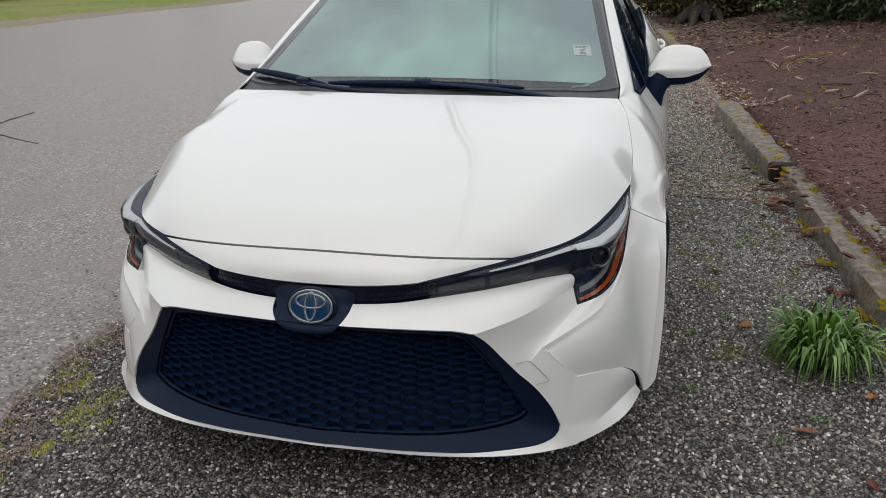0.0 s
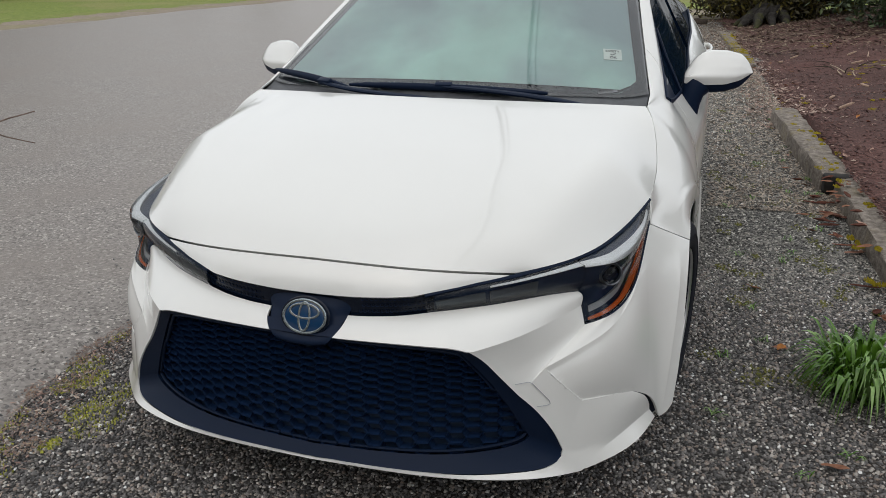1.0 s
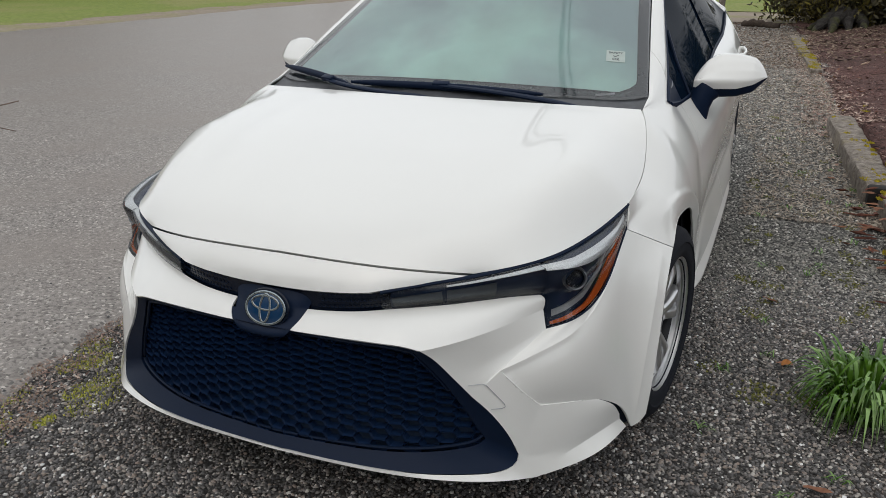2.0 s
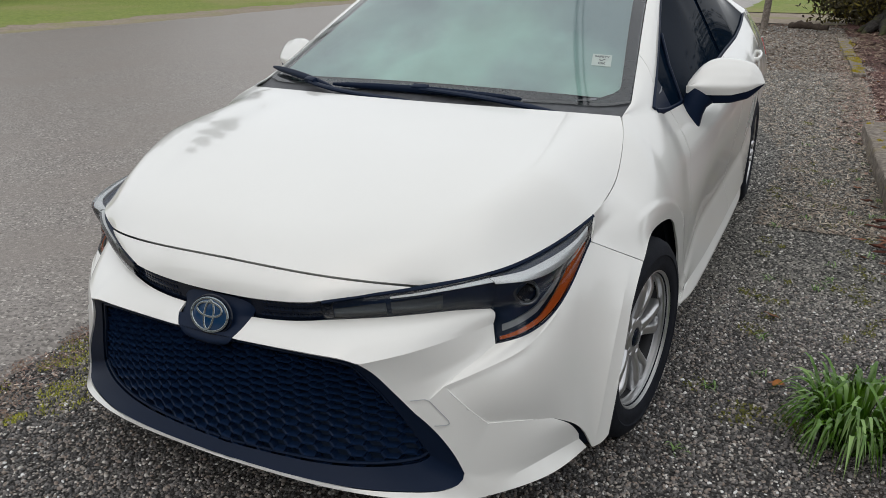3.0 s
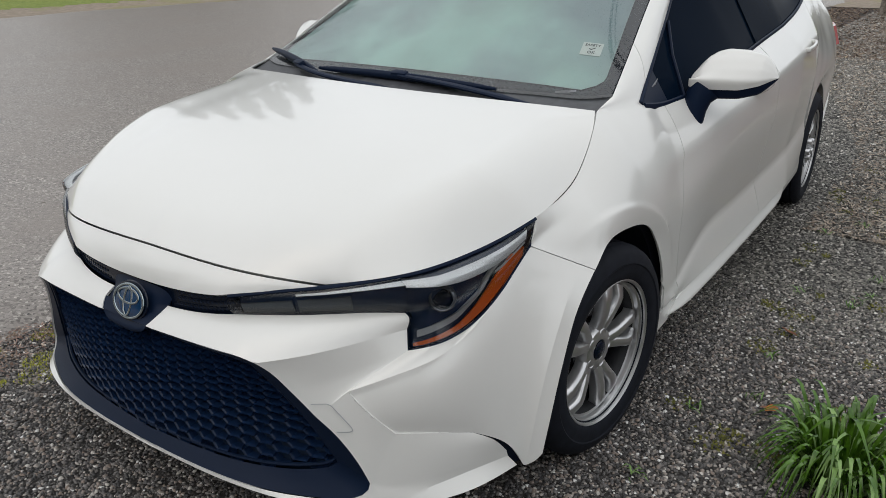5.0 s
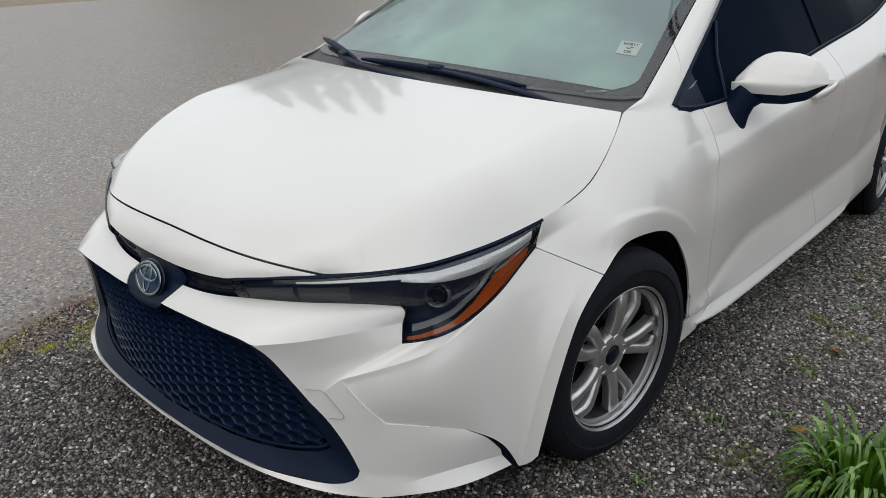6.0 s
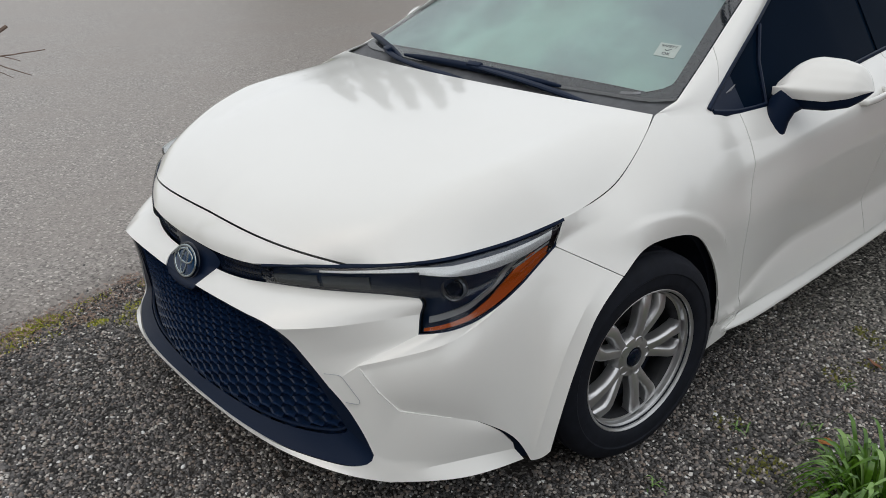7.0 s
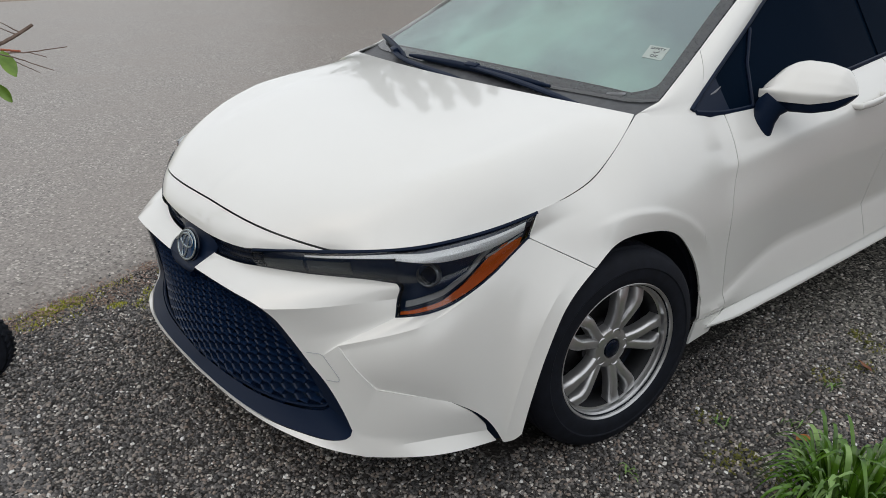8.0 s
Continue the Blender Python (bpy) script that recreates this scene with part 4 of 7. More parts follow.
def oval(c, rx, rz, r, depth=0.0, n=48):
    bm = bmesh.new()
    pts = [(c[0] + rx * math.cos(6.28319 * k / n), depth, c[1] + rz * math.sin(6.28319 * k / n)) for k in range(n)]
    rings = []
    for k, p in enumerate(pts):
        d = Vector(pts[(k + 1) % n]) - Vector(pts[k - 1])
        d.normalize()
        o = Vector((d.z, 0, -d.x))
        rings.append([bm.verts.new(Vector(p) + o * r * math.cos(a) + Vector((0, 0.6 * r * math.sin(a), 0))) for a in np.linspace(0, 2 * math.pi, 8, endpoint=False)])
    for k in range(n):
        p, q = rings[k], rings[(k + 1) % n]
        for i in range(8):
            bm.faces.new((p[i], p[(i + 1) % 8], q[(i + 1) % 8], q[i]))
    bm.transform(Matrix.Translation(EC) @ tilt)
    return bm


bm = bmesh.new()
bmesh.ops.create_uvsphere(bm, u_segments=40, v_segments=16, radius=1)
for v in bm.verts:
    v.co = Vector((v.co.x * 0.055, v.co.z * 0.006, v.co.y * 0.040))
bm.transform(Matrix.Translation(EC) @ tilt)
disc = part("badge", bm, BLUE, emblem, "blue oval badge with chrome rings")
part("badge_bezel", oval((0, 0), 0.0585, 0.0435, 0.0055, 0.004), GLOSS_BLACK, emblem)
BADGE_RING = material("badge_ring", (0.36, 0.41, 0.43), 0.22, metal=0.9)
part("badge_ring", oval((0, 0), 0.054, 0.039, 0.0034, -0.003), BADGE_RING, disc)
part("badge_ring", oval((0, 0.013), 0.037, 0.017, 0.0028, -0.006), BADGE_RING, disc)
part("badge_ring", oval((0, 0.000), 0.014, 0.034, 0.0028, -0.006), BADGE_RING, disc)

# headlamps
lt_a = chain(40, [(0.285, -0.826, 0.626), (0.37, -0.784, 0.642), (0.470, -0.724, 0.655)], [(0.470, -0.724, 0.655), (0.545, -0.672, 0.668), (0.600, -0.616, 0.676)])
lt_b = spline([(0.600, -0.616, 0.676), (0.640, -0.555, 0.682), (0.698, -0.409, 0.703), (0.741, -0.275, 0.736)], 36)
lens_a = coons(lt_a, resample(lamp_low, 40), spline([lt_a[0], (0.288, -0.826, 0.605), HI], 16), spline([lt_a[-1], (0.616, -0.618, 0.660), (0.618, -0.615, 0.625), NT], 16))
lo_b = resample(np.concatenate([spline(lamp_out, 40), spline(lamp_out2, 12)[1:]]), 36)
lens_b = coons(lt_b, lo_b, chain(24, [lt_a[-1], (0.616, -0.618, 0.660), (0.618, -0.615, 0.625), NT], [NT, (0.619, -0.607, 0.583), N2, HB]), spline([lt_b[-1], (0.748, -0.290, 0.712), HS], 24))
vv, uu = np.linspace(0, 1, 24)[:, None, None], np.linspace(0, 1, 36)[None, :, None]
swell = np.minimum(1, vv / 0.16) ** 0.8 * np.clip((1 - vv) / 0.80, 0, 1) ** 1.2 * np.sin(math.pi * np.clip(0.25 + uu * 0.75, 0, 1)) ** 0.9 * np.minimum(1, uu / 0.15 + 0.3)
lens_b = lens_b + swell * np.array((0.036, -0.020, 0.020))
vv, uu = np.linspace(0, 1, 16)[:, None, None], np.linspace(0, 1, 40)[None, :, None]
lens_a = lens_a + np.minimum(1, vv / 0.2) * np.clip((1 - vv) / 0.8, 0, 1) * np.clip(uu, 0, 1) ** 2 * 0.25 * np.array((0.034, -0.020, 0.016))


def inset(grid, depth):
    """The surface moved inward along a direction that turns smoothly along it."""
    a, b = (np.array((0.25, -0.93, 0.25)), np.array((0.45, -0.85, 0.28))) if grid is lens_a else (np.array((0.45, -0.85, 0.28)), np.array((0.92, -0.25, 0.30)))
    u = np.linspace(0, 1, grid.shape[1])[None, :, None]
    return grid - (a * (1 - u) + b * u) * depth


in_a, in_b = inset(lens_a, 0.022), inset(lens_b, 0.026)
mid_a, mid_b = inset(lens_a, 0.014), inset(lens_b, 0.016)
LAMP_GUIDE = material("lamp_guide_grey", (0.36, 0.38, 0.41), 0.35, coat=0.3)
for flip in (False, True):
    s = -1 if flip else 1
    lamp = part("headlamp", sheet([in_a, in_b], (1, -1, 0), mirror=flip, weld=0.004), LAMP_DARK, car, "dark headlamp with amber side reflector")
    lens = part("lens", sheet([lens_a, lens_b], (1, -1, 0), mirror=flip, weld=0.0015, rim=0.006), LENS, lamp, "clear plastic lens")
    lens.visible_shadow = False
    frame_bm = bmesh.new()
    edge = np.concatenate([lamp_low, spline([NT, (0.619, -0.607, 0.583), N2, HB], 10)[1:], spline(lamp_out, 24)[1:], spline(lamp_out2, 10)[1:], spline([HS, lt_b[-1]], 6)[1:]])
    tube(frame_bm, [(s * p[0], p[1] + 0.003, p[2]) for p in edge], 0.0028, 6)
    tube(frame_bm, [(s * p[0], p[1] + 0.006, p[2] + 0.003) for p in np.concatenate([lt_a, lt_b[1:]])], 0.0055, 6)
    part("lens_seal", frame_bm, BLACK_TRIM, lamp)
    part("reflector", sheet([band(inset(lens_b, 0.006), lambda u: float(np.interp(u, (0.03, 0.3, 0.45, 0.60, 0.76, 0.93), (0.925, 0.890, 0.79, 0.585, 0.46, 0.72))), lambda u: 0.965, 0.03, 0.93, 30)], (1, -1, 0), mirror=flip, thick=0.004), AMBER, lamp, "amber side reflector")
    guide = lambda u: float(np.interp(u, (0.05, 0.3, 0.45, 0.58, 0.70), (0.79, 0.735, 0.62, 0.40, 0.25)))
    part("light_guide", sheet([band(mid_b, guide, lambda u: guide(u) + 0.085 + 0.10 * max(0, u - 0.4), 0.05, 0.70, 30)], (1, -1, 0), mirror=flip, thick=0.006), LAMP_GUIDE, lamp, "grey light guide")
    part("upper_band", sheet([band(inset(lens_b, 0.006), lambda u: 0.045 + 0.04 * min(1, u / 0.2) + 0.08 * u * u, lambda u: float(np.interp(u, (0, 0.15, 0.3, 0.6, 0.93), (0.14, 0.215, 0.27, 0.35, 0.46))), 0.0, 0.93)], (0, 0, 1), mirror=flip, thick=0.003), LAMP_LIGHT, lamp, "silver upper lamp band")
    part("upper_band", sheet([band(inset(lens_a, 0.006), lambda u: 0.13 - 0.05 * u, lambda u: 0.17 + 0.03 * u, 0.40, 1.0)], (0, 0, 1), mirror=flip, thick=0.003), LAMP_LIGHT, lamp, "silver upper lamp band")
    part("lower_trim", sheet([band(inset(lens_b, 0.008), lambda u: 0.40 + 0.12 * u, lambda u: 0.43 + 0.14 * u, 0.60, 0.92)], (0, 0, 1), mirror=flip, thick=0.003), LAMP_GUIDE, lamp, "grey lamp trim")
    for q in range(2):
        part("lamp_cell", sheet([band(mid_a, lambda u: 0.36, lambda u: 0.86, 0.06 + 0.33 * q, 0.36 + 0.33 * q, 12)], (0, -1, 0), mirror=flip, thick=0.004), LAMP_GREY, lamp, "grey reflector cell")
    bm = lathe([(0.004, 0.0), (0.003, 0.014), (-0.002, 0.022), (-0.004, 0.0235)], 32)
    turn = Vector((0.45, -0.88, 0.12)).to_track_quat("X", "Z").to_matrix().to_4x4()
    pc = at(in_b, 0.20, 0.40)
    bm.transform(Matrix.Translation(pc + np.array((0.004, -0.012, 0.0))) @ turn)
    ring = lathe([(0.006, 0.0240), (0.008, 0.0265), (0.004, 0.0300), (-0.012, 0.0300), (-0.012, 0.0240), (0.006, 0.0240)], 32)
    ring.transform(Matrix.Translation(pc + np.array((0.004, -0.012, 0.0))) @ turn)
    if flip:
        for b in (bm, ring):
            for v in b.verts:
                v.co.x = -v.co.x
            bmesh.ops.reverse_faces(b, faces=b.faces[:])
    part("projector", bm, GLOSS_BLACK, lamp, "round projector lens")
    part("projector_ring", ring, LAMP_GREY, lamp)

# tow-eye cover line on the bumper
COVER = [(0.499, -0.8035, 0.4235), (0.526, -0.7815, 0.4225), (0.534, -0.7770, 0.4180), (0.574, -0.7595, 0.3680), (0.576, -0.7600, 0.3600), (0.570, -0.7650, 0.3580), (0.548, -0.7800, 0.3585)]
bm = bmesh.new()
tube(bm, resample([tuple(np.array(p) + np.array((0.0012, -0.0020, 0.0004))) for p in COVER], 40), 0.0009, 5)
part("tow_eye_seam", bm, LAMP_GUIDE, car, "thin tow-eye cover seam")

# door mirrors
M_S = (0.0, 0.05, 0.14, 0.24, 0.36, 0.60, 0.82, 0.93, 1.0)
M_TOP = (0.962, 0.984, 1.012, 1.029, 1.037, 1.034, 1.020, 0.992, 0.958)
M_UP = (0.957, 0.972, 0.992, 1.004, 1.010, 1.010, 1.003, 0.982, 0.957)
M_DN = (0.946, 0.947, 0.947, 0.946, 0.945, 0.944, 0.947, 0.953, 0.956)
M_CUT = (0.926, 0.924, 0.923, 0.922, 0.921, 0.921, 0.934, 0.948, 0.955)
M_LOW = (0.904, 0.898, 0.893, 0.890, 0.888, 0.890, 0.905, 0.932, 0.952)
M_DEP = (0.034, 0.044, 0.053, 0.058, 0.058, 0.056, 0.044, 0.024, 0.006)


def mirror_grid(section, n):
    out = []
    for f in np.linspace(0, 1, 44):
        v = {k: float(np.interp(f, M_S, c)) for k, c in (("top", M_TOP), ("up", M_UP), ("dn", M_DN), ("cut", M_CUT), ("low", M_LOW), ("dep", M_DEP))}
        x, y = 0.786 + 0.237 * f, 0.660 + 0.095 * f
        row = resample([(x, y + v["dep"] * d, v[a] + e * v["dep"]) for d, a, e in section], n)
        row[1:-1] = (row[:-2] + 2 * row[1:-1] + row[2:]) / 4
        out.append(row)
    g = np.array(out)
    for k in range(2):
        g[1:-1] = (g[:-2] + 2 * g[1:-1] + g[2:]) / 4
    return g


CAP = [(1.0, "top", -0.10), (0.75, "top", 0.0), (0.45, "top", -0.04), (-0.02, "up", 0.04), (-0.16, "up", -0.10), (-0.55, "up", -0.5), (-0.94, "dn", 0.16), (-0.97, "dn", 0.0), (-0.88, "cut", 0.0)]
BASE = [(-0.82, "cut", -0.02), (-0.78, "cut", -0.06), (-0.62, "low", 0.06), (-0.45, "low", 0.0), (1.0, "low", 0.10)]
for s in (1, -1):
    cap_g, base_g = mirror_grid(CAP, 34), mirror_grid(BASE, 14)
    inner = np.repeat((cap_g[0].mean(0) + np.array((0.004, 0.006, -0.004)))[None], 34, 0)
    cap_g = np.concatenate([inner[None], (inner * 0.4 + cap_g[0] * 0.6)[None] + np.array((-0.003, 0, 0)), cap_g])
    base_g = np.concatenate([base_g[:1], base_g[:1], base_g])
    mirror = part("door_mirror", sheet([cap_g], (0, -0.3, 1), mirror=s < 0, rim=0.003), PAINT, car, "white door mirror cap on black stalk", sharp=60)
    part("mirror_base", sheet([base_g], (0, -0.3, -1), mirror=s < 0), BLACK_TRIM, mirror, "black mirror underside", sharp=60)
    part("mirror_glass", sheet([np.stack([cap_g[:, 0], (cap_g[:, 0] + base_g[:, -1]) / 2, base_g[:, -1]]) + np.array((0, -0.004, 0))], (0, 1, 0), mirror=s < 0), CHROME, mirror, "mirror glass")
    bm = bmesh.new()
    tube(bm, [(s * 0.832, 0.655, 0.918), (s * 0.818, 0.642, 0.893), (s * 0.812, 0.634, 0.856), (s * 0.812, 0.632, 0.815), (s * 0.812, 0.632, 0.804)], [(0.044, 0.050), (0.037, 0.042), (0.034, 0.037), (0.030, 0.032), (0.015, 0.016)], 14)
    part("mirror_stalk", bm, BLACK_TRIM, mirror, "black mirror stalk")

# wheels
# Barrel near black: shade behind the spokes is put into its colour.
BARREL = material("shade_dark_barrel", (0.014, 0.015, 0.018), 0.6, metal=0.3, scale=30, vary=0.3)
TYRE = [(-0.090, 0.200), (-0.098, 0.235), (-0.100, 0.262), (-0.094, 0.288), (-0.080, 0.304), (-0.060, 0.311), (-0.056, 0.304), (-0.050, 0.304), (-0.046, 0.312), (-0.022, 0.3135), (-0.019, 0.305), (-0.012, 0.305), (-0.009, 0.3138),
        (0.012, 0.3138), (0.015, 0.305), (0.021, 0.305), (0.024, 0.3135), (0.048, 0.312), (0.052, 0.304), (0.058, 0.304), (0.062, 0.311), (0.080, 0.304), (0.094, 0.288), (0.100, 0.266), (0.1012, 0.262), (0.0985, 0.258), (0.099, 0.236), (0.096, 0.218), (0.088, 0.208), (0.080, 0.200)]
RIM = [(-0.085, 0.203), (-0.075, 0.190), (0.000, 0.172), (0.038, 0.173), (0.050, 0.178), (0.058, 0.183), (0.060, 0.190), (0.072, 0.1915), (0.076, 0.1965), (0.088, 0.198), (0.092, 0.203), (0.090, 0.2075), (0.082, 0.207)]


def spoke(bm, base, swing, lean):
    rings = []
    for k in range(11):
        f = k / 10
        r = 0.030 + 0.154 * f
        a = base + swing * (0.30 + 0.80 * f ** 0.75) - lean * 0.5 * max(0, f - 0.70) ** 1.3
        w = 0.0182 - 0.0030 * math.sin(math.pi * min(1, f * 1.05)) + 0.004 * max(0, f - 0.75) * 4
        top = 0.050 + 0.024 * math.sin(math.pi * 0.5 * min(1, f * 1.25)) - 0.055 * max(0, f - 0.82) ** 1.0
        c, d = Vector((0, math.cos(a), math.sin(a))), Vector((0, -math.sin(a), math.cos(a)))
        p = c * r
        rings.append([bm.verts.new(p + d * (w * q) + Vector((top - h, 0, 0))) for q, h in ((-1.12, 0.034), (-1.04, 0.013), (-0.96, 0.0075), (-0.72, 0.0012), (-0.60, 0.0), (0.60, 0.0), (0.72, 0.0012), (0.96, 0.0075), (1.04, 0.013), (1.12, 0.034))])
    for p, q in zip(rings, rings[1:]):
        for i in range(9):
            bm.faces.new((p[i], p[i + 1], q[i + 1], q[i]))


def wheel_meshes():
    tyre = lathe([(u, 0.2 + 0.94 * (r - 0.2)) for u, r in TYRE], 96)
    rim = lathe(RIM[5:], 80)
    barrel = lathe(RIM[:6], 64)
    arms = []
    for k in range(10):
        bm = bmesh.new()
        spoke(bm, 2 * math.pi * (k // 2) / 5 + 0.30, 0.245 * (1 - 2 * (k % 2)), 1 - 2 * (k % 2))
        bmesh.ops.recalc_face_normals(bm, faces=bm.faces[:])
        if sum(f.normal.x * f.calc_area() for f in bm.faces) < 0:
            bmesh.ops.reverse_faces(bm, faces=bm.faces[:])
        arms.append(bm)
    pocket = lathe([(0.028, 0.0), (0.030, 0.0110), (0.056, 0.0122), (0.0610, 0.0136), (0.0612, 0.0150), (0.056, 0.0180), (0.030, 0.0200)], 20)
    hub = lathe([(0.015, 0.066), (0.046, 0.064), (0.057, 0.057), (0.0615, 0.040), (0.060, 0.029), (0.050, 0.028)], 40)
    me = bpy.data.meshes.new("hub_tmp")
    hub.to_mesh(me)
    rim.from_mesh(me)
    bpy.data.meshes.remove(me)
    bmesh.ops.recalc_face_normals(rim, faces=rim.faces[:])
    cap = lathe([(0.066, 0.0), (0.066, 0.021), (0.063, 0.026), (0.050, 0.028)], 32)
    disc = lathe([(0.026, 0.030), (0.026, 0.080), (0.010, 0.082), (0.010, 0.138), (0.002, 0.138), (0.002, 0.030)], 48)
    nut = lathe([(0.056, 0.0), (0.056, 0.005), (0.053, 0.0075), (0.020, 0.008)], 6)
    # Near-black disc added for the shaded depth behind the spokes.
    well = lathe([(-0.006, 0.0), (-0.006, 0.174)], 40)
    return tyre, rim, cap, disc, nut, well, pocket, barrel, arms


def wheel(x, y, spin, steer=0.0):
    flip = Matrix.Diagonal((-1 if x < 0 else 1, 1, 1, 1))
    t, r, c, d, n, w, pk, br, arms = wheel_meshes()
    rot = Matrix.Translation((x, y, 0.297)) @ Matrix.Rotation(radians(steer), 4, "Z") @ flip @ Matrix.Rotation(spin, 4, "X")
    for b in (r, w, br, *arms):
        b.transform(Matrix.Diagonal((1, 1.03, 1.03, 1)))
    for b in (t, r, c, d, n, w, pk, br, *arms):
        b.transform(rot)
        if x < 0:
            bmesh.ops.reverse_faces(b, faces=b.faces[:])
    rim = part("wheel", r, ALLOY, car, "silver ten-spoke alloy wheel", sharp=40)
    for b in arms:
        part("spoke", b, ALLOY, rim, sharp=40)
    part("rim_barrel", br, BARREL, rim, "inner rim barrel, coloured dark for shade behind spokes")
    part("tyre", t, RUBBER, rim, "black rubber tyre")
    part("hub_cap", c, GLOSS_BLACK, rim, "black hub cap")
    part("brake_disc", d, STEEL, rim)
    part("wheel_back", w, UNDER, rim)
    for nm, b, mat in (("lug_nut", n, STEEL), ("lug_pocket", pk, ALLOY)):
        me = bpy.data.meshes.new(nm)
        b.transform(rot.inverted())
        b.to_mesh(me)
        b.free()
        me.materials.append(mat)
        me.polygons.foreach_set("use_smooth", [nm == "lug_pocket"] * len(me.polygons))
        for k in range(5):
            a = 2 * math.pi * k / 5 + 0.30
            ob = new(nm, me)
            ob.parent = rim
            ob.matrix_local = rot @ Matrix.Translation((0, 0.046 * math.cos(a), 0.046 * math.sin(a)))


for x, y, sp, st in ((0.765, -0.008, -0.27, -7), (-0.765, -0.008, 0.9, -7), (0.792, 2.70, 0.5, 0), (-0.792, 2.70, 0.2, 0)):
    wheel(x, y, sp, st)

# wheel housings and the dark underbody that close the shell
for s in (1, -1):
    for yc in (0.0, 2.70):
        arc = np.array([[(s * (x + 0.10 * (x - 0.50) * min(1.0, max(0.0, 2 * math.cos(a)))), yc - 0.01 + 0.362 * math.cos(a), 0.297 + 0.362 * math.sin(a)) for a in np.linspace(-0.25, math.pi + 0.25, 30)] for x in (0.80, 0.70, 0.50)])
        part("wheel_housing", sheet([arc], (0, 0, -1)), UNDER, car)
        bm = bmesh.new()
        bmesh.ops.create_circle(bm, cap_ends=True, segments=40, radius=0.37, matrix=Matrix.Translation((s * 0.50, yc, 0.32)) @ Matrix.Rotation(math.pi / 2, 4, "Y"))
        part("housing_wall", bm, UNDER, car)
bm = bmesh.new()
box(bm, (0, 1.36, 0.23), (1.50, 2.02, 0.10))
box(bm, (0, 0.0, 0.36), (0.98, 1.40, 0.34))
box(bm, (0, 2.95, 0.42), (0.98, 1.20, 0.36))
box(bm, (0, -0.28, 0.54), (0.90, 0.50, 0.16))
box(bm, (0, 1.36, 0.56), (1.50, 1.70, 0.56))
part("underbody", bm, UNDER, car)
liner = [hood_grid + np.array((0, 0.012, -0.034)), fender + np.array((-0.035, 0.01, -0.01))]
part("hood_liner", sheet([liner[0] * np.array((0.995, 1, 1))], (0, 0, 1), both=True), UNDER, car)
for flip in (False, True):
    part("fender_liner", sheet([liner[1]], (1, 0, 0), mirror=flip), UNDER, car)
    part("door_liner", sheet([np.concatenate([front_door, rear_door], 1) + np.array((-0.035, 0, 0))], (1, 0, 0), mirror=flip), UNDER, car)

# the car stands turned a trifle, so that its far front corner lies a little further forward
for ob in car.children_recursive:
    if ob.type == "MESH" and ob.data.users == 1 and ob.matrix_local == Matrix.Identity(4):
        for v in ob.data.vertices:
            if v.co.y > 1.9:
                f = min(1.0, (v.co.y - 1.9) / 1.5)
                v.co.x *= 1 - 0.060 * f * (2 - f)
            if v.co.x < 0 and v.co.y < 1.6:
                v.co.x *= 1 + 0.015 * min(1.0, 1.6 - v.co.y)
            if v.co.x < 0 and v.co.y < 0.1 and (v.co.y < -0.33 or v.co.z > 0.62):
                f = min(1.0, (0.1 - v.co.y) / 0.6)
                v.co.y += 0.030 * v.co.x * f * f * (3 - 2 * f)


